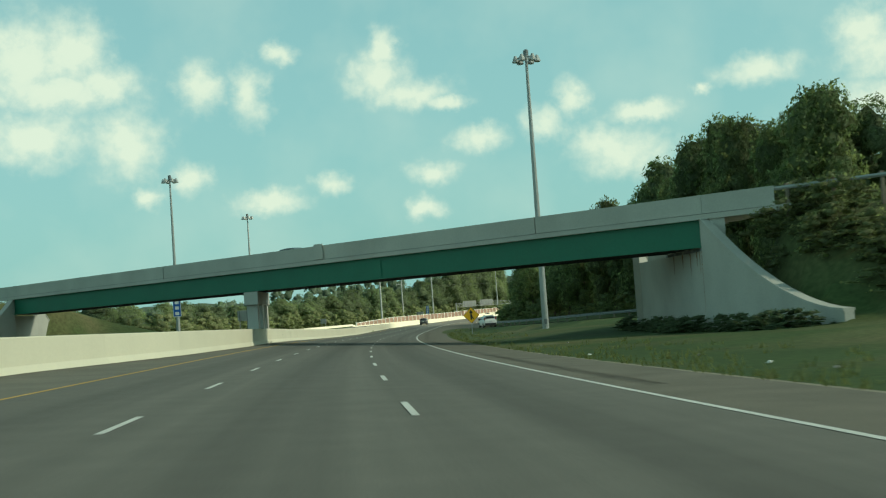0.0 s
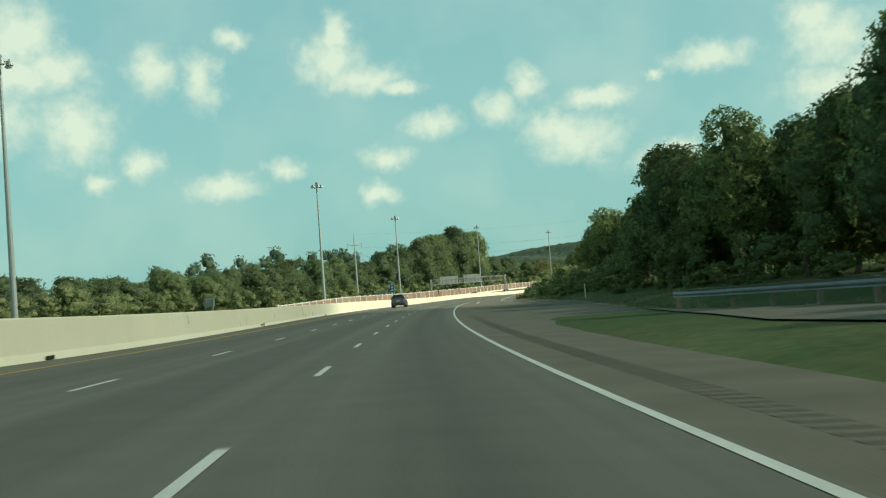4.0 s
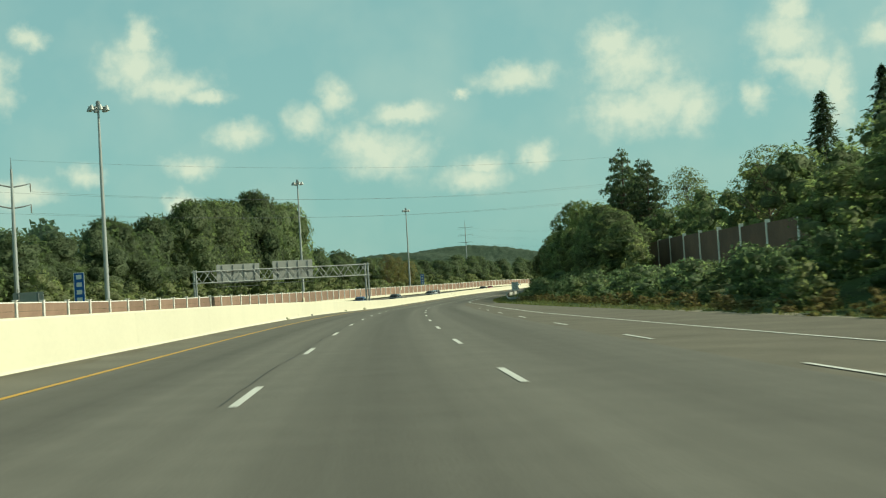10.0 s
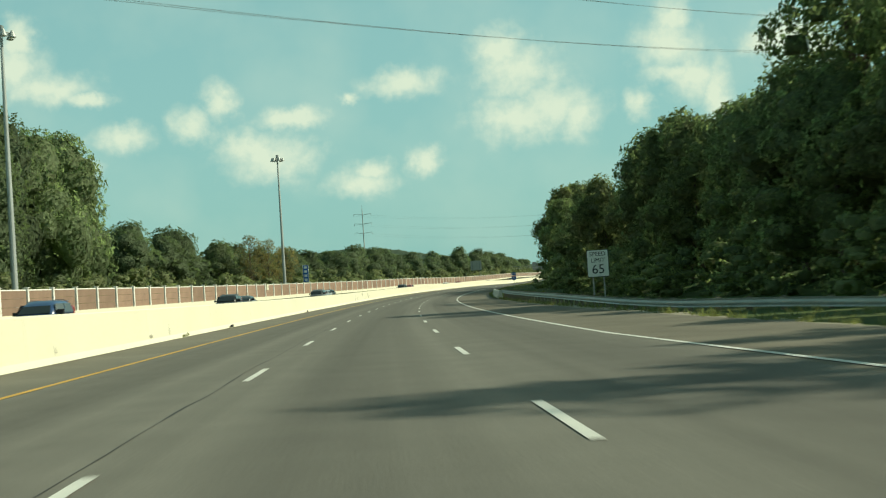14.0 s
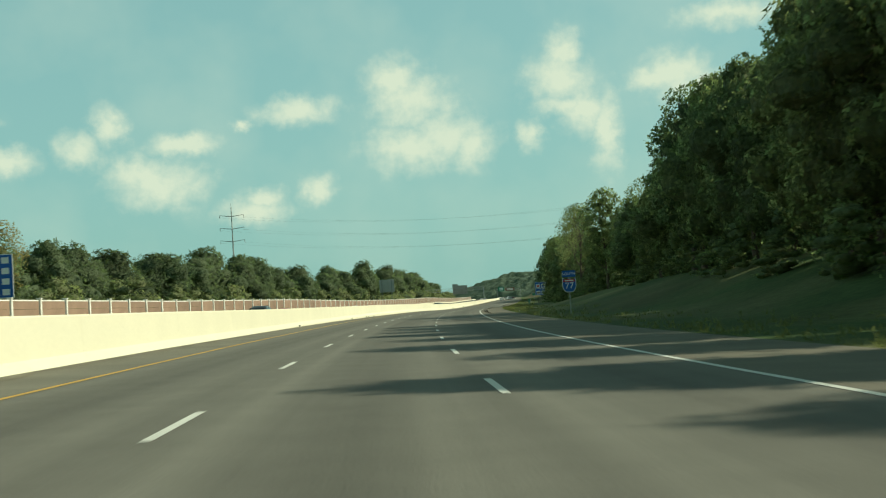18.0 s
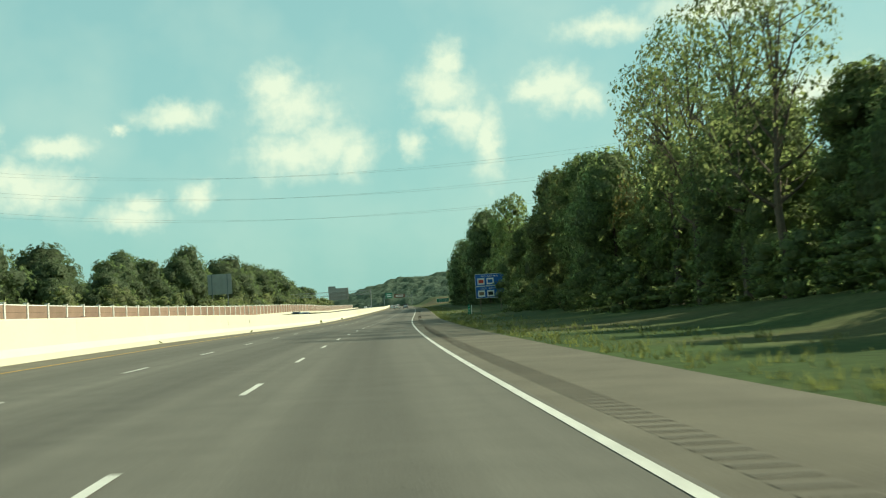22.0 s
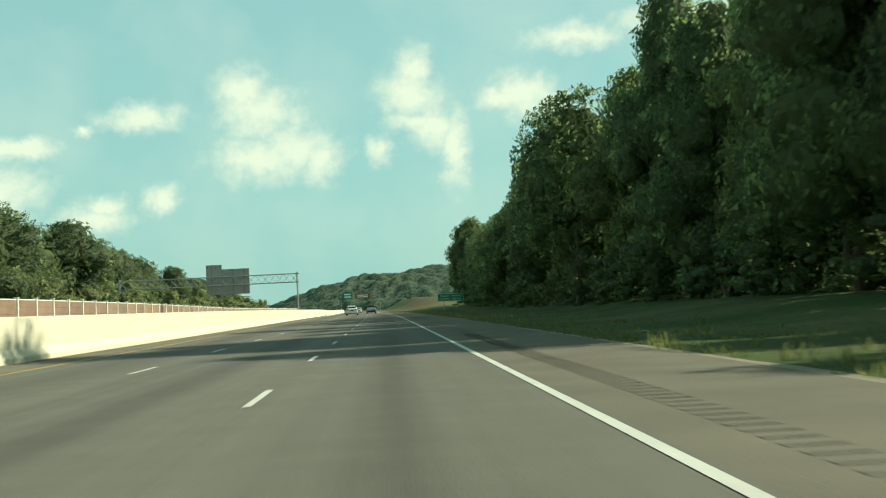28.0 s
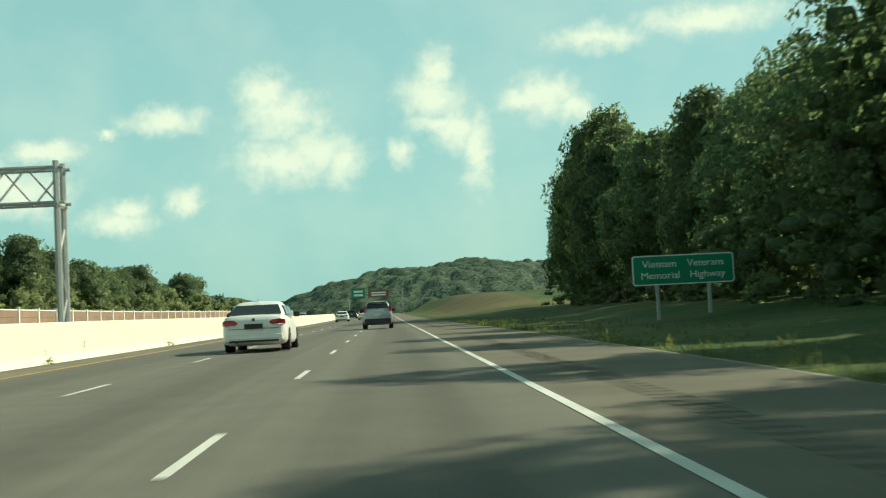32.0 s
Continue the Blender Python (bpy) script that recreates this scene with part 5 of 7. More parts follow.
SPRUCES = [spruce(31, 12, 3.6, 5200, 0.34, M_NEEDLE), spruce(32, 12, 3.3, 5000, 0.34, M_NEEDLE)]
LEFTISH = [broadleaf(41, 12, 4.3, 0.4, 18, 1300, 0.40, M_LEAF_OLIVE, fine=2, lump=0.38, fill=0.72), broadleaf(42, 12, 4.6, 0.3, 18, 1300, 0.40, M_LEAF_DARK, fine=2, lump=0.37, fill=0.72), broadleaf(43, 12, 4.1, 0.4, 16, 1300, 0.40, M_LEAF_OLIVE, fine=2, lump=0.40, fill=0.72), broadleaf(44, 12, 4.0, 0.2, 16, 1300, 0.40, M_LEAF_MID, fine=2, lump=0.38, fill=0.72)]
BIGLEFT = [broadleaf(46, 12, 4.3, 0.4, 24, 2800, 0.26, M_LEAF_OLIVE, fine=2, lump=0.33, fill=0.74), broadleaf(47, 12, 4.5, 0.3, 24, 2800, 0.26, M_LEAF_MID, fine=2, lump=0.33, fill=0.74)]
LABELS = {"NEAR": "leafy green roadside tree with a dense uneven crown", "SPARSE": "thin roadside tree with sparse pale leaves", "SPRUCES": "tall dark spruce rising above its neighbours",
          "LEFT": "broad green tree in the belt beyond the fence"}


def plant(kinds, which, s, lat, height, girth, label, turn, group):
    crown, trunk = kinds[which % len(kinds)]
    root = group_of("tree", label, "tree", group)
    root.matrix_world = along(s, lat, float(land(s, lat)) - 0.1, turn) @ Matrix.Diagonal((girth, girth, height / 12, 1))
    part("trunk", trunk, None, root)
    part("crown", crown, None, root)


rt = random.Random(7)
WET = (1, 4, 1, 4, 5)   # mostly oaks
# right-hand belt: along the road, distance from it, height of the canopy
BELT = dict(s=[118, 150, 200, 225, 256, 268, 310, 340, 400, 432, 446, 480, 505, 530, 567, 590, 605, 625, 640, 655, 686, 696, 715, 740, 760, 786, 800, 835, 850, 866, 888, 900, 918, 935, 950, 978, 1000, 1020, 1048, 1060, 1072, 1086, 1108, 1125, 1180, 1205, 1220, 1240, 1280, 1310, 1345, 1392],
            lat=[44, 40, 32, 25, 21.5, 21, 20, 19, 19, 19, 19, 18.5, 18, 18, 19, 17, 16.4, 15.5, 15, 15.5, 16, 16.5, 17, 18.7, 20, 21.3, 22, 22, 22, 22, 22, 22, 21.6, 19, 19, 18, 18, 18, 20.2, 21.5, 22.7, 23.9, 22, 20, 18, 18, 18, 18, 19, 21, 23.5, 24],
            h=[23, 22, 17, 12, 10.5, 7.5, 8, 5.8, 5, 6.5, 2.4, 2.4, 8, 9.5, 10, 10, 10.5, 11.5, 10, 7.5, 7.5, 11.5, 13.2, 14.2, 13.5, 15, 12.5, 10, 10, 9.5, 11.5, 12, 12, 11, 14.2, 13.5, 8.8, 9.2, 6.5, 7, 8, 11, 17, 19.5, 17, 14.5, 12.6, 11.6, 11.4, 14, 17.5, 17.5])
s = 118.0
count = 0
while s < 1392:
    h = float(np.interp(s, BELT["s"], BELT["h"])) * rt.uniform(0.85, 1.06)
    lat = float(np.interp(s, BELT["s"], BELT["lat"])) + rt.uniform(0.5, 3.6)
    g = (0.55 + 0.45 * h / 12) * rt.uniform(0.9, 1.12)
    if 440 < s < 500:   # open bank below the noise wall
        rt.choice(WET), rt.uniform(0, 360)
    elif 545 < s < 549:
        plant(SPARSE, count, s, lat, h, g, LABELS["SPARSE"], rt.uniform(0, 360), "roadside trees")
    else:
        plant(NEAR, rt.choice(WET) if s > 1085 else rt.choice((0, 2, 3, 5)), s, lat, h, g, LABELS["NEAR"], rt.uniform(0, 360), "roadside trees")
    s += rt.uniform(5.6, 8.2) * min(1.15, max(0.8, g))
    count += 1
for s, lat, h in ((548.5, 25.2, 18.8), (552, 28, 17.6), (544.5, 28, 16.6), (555, 25.5, 15.5), (533, 56, 24), (518.5, 44.3, 20), (1118, 20.5, 21), (735, 21, 14), (785, 23, 15), (741, 19, 13.5), (747.5, 20, 14), (252, 21, 11), (1350, 24.5, 19.5), (1358, 25.5, 19.5), (1366, 25, 18.5), (1342, 24, 17), (243, 21.5, 9.5)):
    if 540 < s < 556:
        plant(PINES, int(s), s, lat, h, 0.55 + h / 20, "bulky dark pine with an open uneven crown", rt.uniform(0, 360), "pines")
    elif 500 < s < 536:
        plant(SPRUCES, int(s), s, lat, h, 0.5 + h / 24, LABELS["SPRUCES"], rt.uniform(0, 360), "spruces")
    else:
        plant(NEAR, int(s), s, lat, h, 0.55 + h / 24, LABELS["NEAR"], rt.uniform(0, 360), "roadside trees")
for s, lat, h, kind in ((1037, 19.6, 17.2, 0), (1029, 26, 11, 2), (592, 20.5, 14.5, 1), (586, 22, 14, 0), (790, 22, 14.5, 2), (797, 22.5, 13, 0), (287, 20, 8.3, 0), (300, 21, 8, 1),
                        (1172, 17.5, 17, 2), (1186, 18.5, 17.5, 2), (957, 20, 13.4, 0), (849, 20.5, 13, 0), (232, 22, 11, 0), (246, 21, 10, 2), (1281, 20.5, 10.8, 2)):
    plant(LACY, kind, s, lat, h, 0.5 + h / 22, "tall roadside tree with an airy crown open to the sky", rt.uniform(0, 360), "roadside trees")
for s, lat, h in ((550, 34, 15), (558, 36, 14.5), (488, 30, 10.5), (850, 26, 14), (900, 20.5, 15), (908, 21, 16.5), (916, 20.5, 17), (924, 21, 17), (931, 22, 16.5)):
    plant(SPARSE, int(s), s, lat, h, 1.1, LABELS["SPARSE"], rt.uniform(0, 360), "roadside trees")
for s, lat, h in ((805, -47, 13.5), (811, -45, 12), (801, -50, 14.5)):
    plant(SPARSE, 1, s, lat, h, 1.1, "thin tree with sparse brown early autumn leaves", 31 * s, "trees beyond the fence")
for k, (s, lat, h) in enumerate(((1196, 20.6, 16.1), (1208, 20.8, 15.4), (1219, 20.4, 14.8), (1230, 20.6, 14.0), (1240, 20.2, 13.3), (1251, 20.2, 12.9), (1262, 20.4, 12.5), (1272, 20.4, 12.3))):
    plant(LACY, (2, 2, 0)[k % 3], s, lat, h, 0.5 + h / 20, "tall roadside tree with an airy crown open to the sky", 47 * k, "roadside trees")

# belt beyond the fence on the left
LEFT = dict(s=[120, 200, 300, 420, 500, 590, 640, 665, 690, 712, 730, 740, 800, 900, 1000, 1064, 1094, 1126, 1140, 1172, 1222, 1252, 1272, 1290, 1345, 1400, 1460, 1600, 1900],
            lat=[-62, -70, -72, -64, -62, -60, -58, -56, -56, -56, -57, -60, -56, -56, -55, -52.6, -51.2, -48, -42, -40, -40, -40, -42, -50, -50, -52, -52, -55, -60],
            h=[10, 10, 9.5, 10.5, 14, 16, 23, 26, 27, 31, 29, 19, 13.5, 14.5, 17.5, 12.5, 15.5, 17, 14.6, 16, 16.4, 17.4, 15.5, 15.5, 15, 14, 14, 14, 14])
s = 120.0
fill_left, left_count = [], 0
while s < 1600:
    h = float(np.interp(s, LEFT["s"], LEFT["h"])) * rt.uniform(0.92 if 630 < s < 735 else 0.8, 1.06)
    lat = float(np.interp(s, LEFT["s"], LEFT["lat"])) - rt.uniform(0, 9)
    if h <= 18.5 and left_count % 2:
        fill_left.append((s, lat, h + 0.3, (0.8 + 0.45 * h / 12) * rt.uniform(0.9, 1.25)))
    else:
        plant(BIGLEFT if h > 18.5 else LEFTISH, rt.randrange(4), s, lat, h + 0.3, (0.8 + 0.45 * h / 12) * rt.uniform(0.9, 1.25), LABELS["LEFT"], rt.uniform(0, 360), "trees beyond the fence")
    left_count += 1
    s += rt.uniform(7.0, 10.5) * (0.7 + 0.3 * h / 14)


def wood(name, places, kind_blobs, leaves, size, mat, label, seed, category="wood", fine=2, fill=0.56):
    """Many crowns joined into one piece of far or inner woodland: (x, y, z, height, girth) each."""
    r = np.random.default_rng(seed)
    proto = []
    for k in range(4):
        bl = crown_blobs(seed + k, 12, kind_blobs[0], kind_blobs[1], kind_blobs[2])
        proto.append(full_crown(seed + k, bl, leaves, size, fine, 0.6, fill))
    parts = ([], [], [], [])   # leaves, their normals, inner masses, their normals
    for x, y, z, h, g in places:
        p, pn, inside = proto[int(r.integers(4))]
        a = r.random() * 6.283
        c, sn = math.cos(a), math.sin(a)
        mid = np.repeat(p.reshape(-1, 4, 3).mean(1), 4, 0)
        cutoff = len(p) - inside * 4
        mid[cutoff:] = p[cutoff:]
        w = mid * (g, g, h / 12) + (p - mid) * math.sqrt(g * h / 12)   # the crown is stretched, its leaves are not
        q = np.stack([w[:, 0] * c - w[:, 1] * sn + x, w[:, 0] * sn + w[:, 1] * c + y, w[:, 2] + z], 1)
        qn = np.stack([pn[:, 0] * c - pn[:, 1] * sn, pn[:, 0] * sn + pn[:, 1] * c, pn[:, 2]], 1)
        for store, piece in zip(parts, (q[:cutoff], qn[:cutoff], q[cutoff:], qn[cutoff:])):
            store.append(piece)
    v = np.concatenate(parts[0] + parts[2])
    ob = new(name, np_mesh(name, v, quad_index(v), mat, normals=np.concatenate(parts[1] + parts[3]), inner=sum(len(k) for k in parts[2]) // 4))
    return tagged(ob, label, category, kind="stuff")


def places_on(pairs):
    out = []
    for s, lat, h, g in pairs:
        p = spot(s, lat, float(land(s, lat)) - 0.3)
        out.append((p.x, p.y, p.z, h, g))
    return out


inner = []
s = 120.0
while s < 1400:
    for extra in (5, 12, 22):
        h = float(np.interp(s, BELT["s"], BELT["h"])) * rt.uniform(0.8, 1.0)
        lat = float(np.interp(s, BELT["s"], BELT["lat"])) + extra + rt.uniform(0, 4)
        if 355 < s < 535:
            h, lat = rt.uniform(4.5, 6.5) if s < 445 else rt.uniform(7.5, 10.5), max(lat, 28 + rt.uniform(0, 4))
        inner.append((s + rt.uniform(-3, 3), lat, h, 0.7 + h / 30))
    s += 9
for s in range(1112, 1250, 8):
    h = float(np.interp(s, BELT["s"], BELT["h"])) * rt.uniform(0.92, 1.0)
    inner.append((s, float(np.interp(s, BELT["s"], BELT["lat"])) + rt.uniform(4.5, 7.0), h, 0.6 + h / 24))
wood("left_belt", places_on(fill_left), (4.3, 0.2, 15), 700, 0.34, M_LEAF_OLIVE, "green trees filling the belt beyond the fence", 57, "wood", fill=0.64)
wood("inner_wood", places_on([p for p in inner if p[0] > 1085]), (3.6, -1.6, 12), 400, 0.42, M_LEAF_DARK, "dense dark woodland behind the roadside trees", 51)
wood("inner_wood", places_on([p for p in inner if p[0] <= 1085]), (3.6, -1.6, 12), 400, 0.42, M_LEAF_MID, "mixed green woodland behind the roadside trees", 55)
under = []
s = 150.0
while s < 1395:
    lat = float(np.interp(s, BELT["s"], BELT["lat"])) - rt.uniform(0.6, 2.6)
    if 215 < s < 335:
        lat -= 2.6
    if s < 1000 and not (735 < s < 880 and rt.random() < 0.7) and not 1255 < s < 1300 and not 1008 < s < 1040:
        tall = 0.45 if 436 < s < 500 else 1.0
        under.append((s, lat, rt.uniform(1.6, 4.2) * tall, rt.uniform(0.32, 0.6)))
    s += rt.uniform(2.2, 4.6)
under += [(rt.uniform(14, 58), rt.uniform(27, 46), rt.uniform(1.0, 2.6), rt.uniform(0.3, 0.6)) for _ in range(110)]
dense = []
s = 560.0
while s < 1395:
    for back in (0.6, 4.0):
        dense.append((s + rt.uniform(-1, 1), float(np.interp(s, BELT["s"], BELT["lat"])) + back + rt.uniform(0, 2.0), rt.uniform(2.4, 4.2), rt.uniform(0.42, 0.66)))
    if 1085 < s < 1300:
        dense.append((s, float(np.interp(s, BELT["s"], BELT["lat"])) + rt.uniform(-0.8, 0.8), rt.uniform(3.6, 5.4), rt.uniform(0.5, 0.66)))
    s += rt.uniform(3.2, 4.8)
wood("understorey", places_on(dense), (3.8, -1.6, 8), 190, 0.42, M_LEAF_DARK, "dark shrubs between the trunks of the roadside trees", 63, "undergrowth")
# brush on the bank below the noise wall, with dry weeds along its foot
rb = random.Random(31)
low, pale, dry = [], [], []
for k in range(330):
    s, lat = rb.uniform(352, 545), rb.uniform(10.9, 21.0)
    room = float(np.interp(s, [352, 436, 448, 498, 510, 545], [3.0, 3.0, 2.3, 2.6, 3.2, 3.0])) - float(land(s, lat))
    h = max(0.7, room * rb.uniform(0.6, 1.0) * float(np.interp(lat, [10.9, 13], [0.5, 1.0])))
    low.append((s, lat, h + 0.3, (0.12 + 0.11 * h) * rb.uniform(0.8, 1.2)))
for k in range(16):
    s = rb.uniform(380, 540)
    pale.append((s, rb.uniform(11.2, 13.2), rb.uniform(1.1, 1.9), rb.uniform(0.16, 0.26)))
pale += [(492, 18.5, 4.2, 0.42), (497, 19.5, 4.8, 0.5), (508, 16.5, 3.4, 0.4), (515, 16.5, 3.8, 0.4)]
for k in range(240):
    dry.append((rb.uniform(345, 548), rb.uniform(9.8, 11.3), rb.uniform(0.5, 1.0), rb.uniform(0.10, 0.17)))
wood("bank_brush", places_on(low), (3.8, -1.0, 8), 300, 0.40, M_LEAF_DARK, "dark brush covering the bank below the noise wall", 91, "undergrowth")
wood("bank_brush", places_on(pale), (3.8, -1.0, 8), 300, 0.38, M_LEAF_LIGHT, "yellow-green bushes on the bank below the noise wall", 93, "undergrowth")
wood("dry_weeds", places_on(dry), (3.8, -1.0, 6), 130, 0.45, M_LEAF_DRY, "reddish brown weeds along the foot of the bank", 95, "undergrowth")
# brush on the bank beside the overpass
brush = []
for _ in range(150):
    a, b = rt.uniform(3.0, 34.0), rt.uniform(-9.0, 3.0)
    p = bridge_point(a, b, 0)
    s0 = p.y
    lat0 = p.x - spot(s0, 0).x
    z0 = spot(s0, lat0, float(land(s0, lat0))).z
    if z0 > 0.2:
        brush.append((p.x, p.y, z0 - 0.3, rt.uniform(0.9, 2.3), rt.uniform(0.22, 0.42)))
foot_weeds = []
for k in range(90):
    u = rt.uniform(-1.0, 1.0)
    p = bridge_point(-0.2, 0, 0) + (Vector((0.12, -0.993, 0)) * (-u * 15.5) if u < 0 else V2 * (u * ABUT)) + Vector((rt.uniform(-2.0, -0.5), 0, 0))
    lat0 = p.x - spot(p.y, 0).x
    foot_weeds.append((p.x, p.y, spot(p.y, lat0, float(land(p.y, lat0))).z - 0.15, rt.uniform(0.5, 1.1), rt.uniform(0.16, 0.30)))
wood("foot_weeds", foot_weeds, (3.8, -1.0, 8), 90, 0.5, M_LEAF_OLIVE, "dark weeds along the foot of the overpass abutment", 69, "undergrowth")
wood("bank_brush", brush, (3.8, -1.0, 8), 240, 0.36, M_LEAF_LIGHT, "yellow-green brush growing over the overpass bank", 67, "undergrowth")
wood("undergrowth", places_on(under), (3.8, -1.0, 8), 210, 0.40, M_LEAF, "bushes and saplings along the edge of the wood", 61, "undergrowth")
back = []
for s in np.arange(60, 1900, 13):
    for lat in (-78, -95, -125, -165):
        h = float(np.interp(s, LEFT["s"], LEFT["h"])) * rt.uniform(0.7, 0.95)
        back.append((s + rt.uniform(-6, 6), lat + rt.uniform(-8, 8), h + (2 if lat < -100 else 0), 1.1 + h / 40))
wood("far_wood_left", places_on(back), (4.6, 0.0, 8), 110, 0.6, M_HAZED_LEAF, "far belt of woods beyond the opposite carriageway", 71, fill=0.64)

# ---- hills in the distance ----
HILLS = [(1930, 54, 190, 128, 26), (2050, 190, 260, 160, 34), (2500, -150, 600, 260, 14), (2300, 420, 400, 300, 42), (1750, -420, 500, 240, 12), (1200, -700, 700, 300, 16), (2900, -500, 600, 300, 16), (600, -800, 700, 300, 15), (2200, -700, 500, 300, 16), (4300, -1000, 330, 900, 118)]


def canopy(X, Y, size, seed):
    """Height of a closed canopy over a hill: one rounded crown in every cell of a jittered grid."""
    r = np.random.default_rng(seed)
    jit = r.random((64, 64, 4))
    ci, cj = np.floor(X / size).astype(int), np.floor(Y / size).astype(int)
    out = np.zeros_like(X)
    for di in (-1, 0, 1):
        for dj in (-1, 0, 1):
            q = jit[(ci + di) % 64, (cj + dj) % 64]
            px, py = (ci + di + 0.15 + 0.7 * q[..., 0]) * size, (cj + dj + 0.15 + 0.7 * q[..., 1]) * size
            d2 = ((X - px) ** 2 + (Y - py) ** 2) / (size * (0.62 + 0.25 * q[..., 2])) ** 2
            out = np.maximum(out, np.sqrt(np.clip(1 - d2, 0, 1)) * size * (0.45 + 0.4 * q[..., 3]))
    return out


for k, (s0, lat0, half_s, half_lat, top) in enumerate(HILLS):
    c = spot(min(s0, 2600), 0)
    h = float(bearing_at(s0))
    cx, cy = c.x + math.sin(h) * max(0, s0 - 2600) + math.cos(h) * lat0, c.y + math.cos(h) * max(0, s0 - 2600) - math.sin(h) * lat0
    step = 2.4 if k == 0 else 2.8 if k == 1 else max(4.0, half_s / 55)
    size = max(7.5, step * 2.4)
    ua, ub = np.linspace(-1, 1, int(2 * half_s / step)), np.linspace(-1, 1, int(2 * half_lat / step))
    A, B = np.meshgrid(ua, ub, indexing="ij")
    r2 = np.clip(1 - (A ** 2 + B ** 2), 0, 1)
    bump = 1 + 0.16 * np.sin(A * 7 + k) * np.cos(B * 5 + k * 2) + 0.1 * np.sin(A * 13 + B * 9)
    Z = top * r2 ** 0.8 * bump - 1 + np.clip(r2 * 9, 0, 1) * (2.0 + min(1, 9 / size) * (canopy(A * half_s, B * half_lat, size, 80 + k) + 0.25 * canopy(A * half_s + 3, B * half_lat, size * 0.5, 180 + k)))
    X = cx + math.sin(h) * A * half_s + math.cos(h) * B * half_lat
    Y = cy + math.cos(h) * A * half_s - math.sin(h) * B * half_lat
    idx = np.arange(A.size).reshape(A.shape)
    me = np_mesh("hill", np.stack([X, Y, Z], -1).reshape(-1, 3), np.stack([idx[:-1, :-1], idx[:-1, 1:], idx[1:, 1:], idx[1:, :-1]], -1).reshape(-1, 4), INNER[M_HAZED_LEAF.name], smooth=True)
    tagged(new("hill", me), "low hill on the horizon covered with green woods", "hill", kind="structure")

scrub = []
s = 110.0
while s < 1620:
    lat = float(np.interp(s, LEFT["s"], LEFT["lat"])) + rt.uniform(5, 12)
    scrub.append((s, min(lat, -39), rt.uniform(3.5, 8), rt.uniform(0.6, 1.1)))
    s += rt.uniform(3.5, 6.5)
wood("scrub", places_on(scrub), (4.2, -1.2, 8), 200, 0.45, M_LEAF_LIGHT, "pale green scrub in front of the belt of trees", 65, "undergrowth")

# a thin cloud between the sun and the start of the road: it dims the first stretch
cloud_bm = bmesh.new()
bmesh.ops.create_icosphere(cloud_bm, subdivisions=4, radius=1.0)
for v in cloud_bm.verts:
    n = noise.noise(v.co * 2.3) * 0.25 + noise.noise(v.co * 5.1) * 0.12
    v.co = Vector((v.co.x * 330, v.co.y * 330, v.co.z * 60)) * (1 + n)
cloud_me = bpy.data.meshes.new("cloud")
cloud_bm.to_mesh(cloud_me)
cloud_bm.free()
M_CLOUD = material("thin cloud", (0.9, 0.9, 0.9), 1.0, 0, (0.02, 0.03), (0.004, 0.05))
_nt = M_CLOUD.node_tree
_tr, _mx = _nt.nodes.new("ShaderNodeBsdfTransparent"), _nt.nodes.new("ShaderNodeMixShader")
_mx.inputs[0].default_value = 0.38
_nt.links.new(_tr.outputs[0], _mx.inputs[1])
_nt.links.new(_nt.nodes["Principled BSDF"].outputs[0], _mx.inputs[2])
_nt.links.new(_mx.outputs[0], _nt.nodes["Material Output"].inputs["Surface"])
cloud_me.materials.append(M_CLOUD)
cloud = tagged(new("cloud", cloud_me), "thin bright cloud drifting in front of the sun", "cloud", kind="structure")
_c = spot(-88, -10)
_d = 1500.0
cloud.location = (_c.x + math.sin(_b) * math.cos(_h) * _d, _c.y + math.cos(_b) * math.cos(_h) * _d, math.sin(_h) * _d)

# weeds that grow from the joint at the foot of the median wall
weed_mesh = []
for k in range(3):
    v, n = leaf_cloud(140 + k, [(0, 0, 0.12, 0.16, 0.14), (0.05, 0.16, 0.2, 0.10, 0.16), (0, -0.14, 0.1, 0.1, 0.1)], 70, 0.05)
    weed_mesh.append(np_mesh("weed", v, quad_index(v), M_WEED, normals=n))
for k, (s, big) in enumerate(((224.9, 1.2), (304, 0.8), (452, 0.7), (497, 1.0), (519, 1.2), (520.4, 0.8), (578, 0.8), (810, 0.8), (826, 0.9), (835, 0.7), (905, 0.7), (1007.6, 2.2), (1049.8, 1.6), (940, 0.9), (1255, 0.8), (1262, 1.0), (1280, 1.0), (1306, 1.3))):
    ob = tagged(new("weed", weed_mesh[k % 3]), "dry weed growing at the foot of the median wall", "weed", "weeds by the wall")
    ob.matrix_world = along(s, float(barrier_lat(s)) + 0.12, 0.0, k * 50) @ Matrix.Diagonal((big * 0.6, big * 0.6, big * 0.6, 1))

# tufts of grass along the verge on the right
rg = np.random.default_rng(23)
n_tuft = 5200
ts = rg.uniform(5, 1330, n_tuft)
tl = right_edge(ts) + 0.25 + rg.random(n_tuft) ** 2.2 * 5.5
ok = ~((ts > 100) & (ts < 215) & (np.abs(tl - slip_lat(ts)) < 4.4)) & ~((ts > 56) & (ts < 92) & (tl > 8))
ts, tl = ts[ok], tl[ok]
foot = spots(ts, tl, land(ts, tl) - 0.03)
blades = 7
k = len(ts) * blades
base = np.repeat(foot, blades, 0) + np.column_stack([rg.normal(0, 0.10, k), rg.normal(0, 0.10, k), np.zeros(k)])
ang = rg.random(k) * 6.283
side = np.column_stack([np.cos(ang), np.sin(ang), np.zeros(k)]) * 0.022
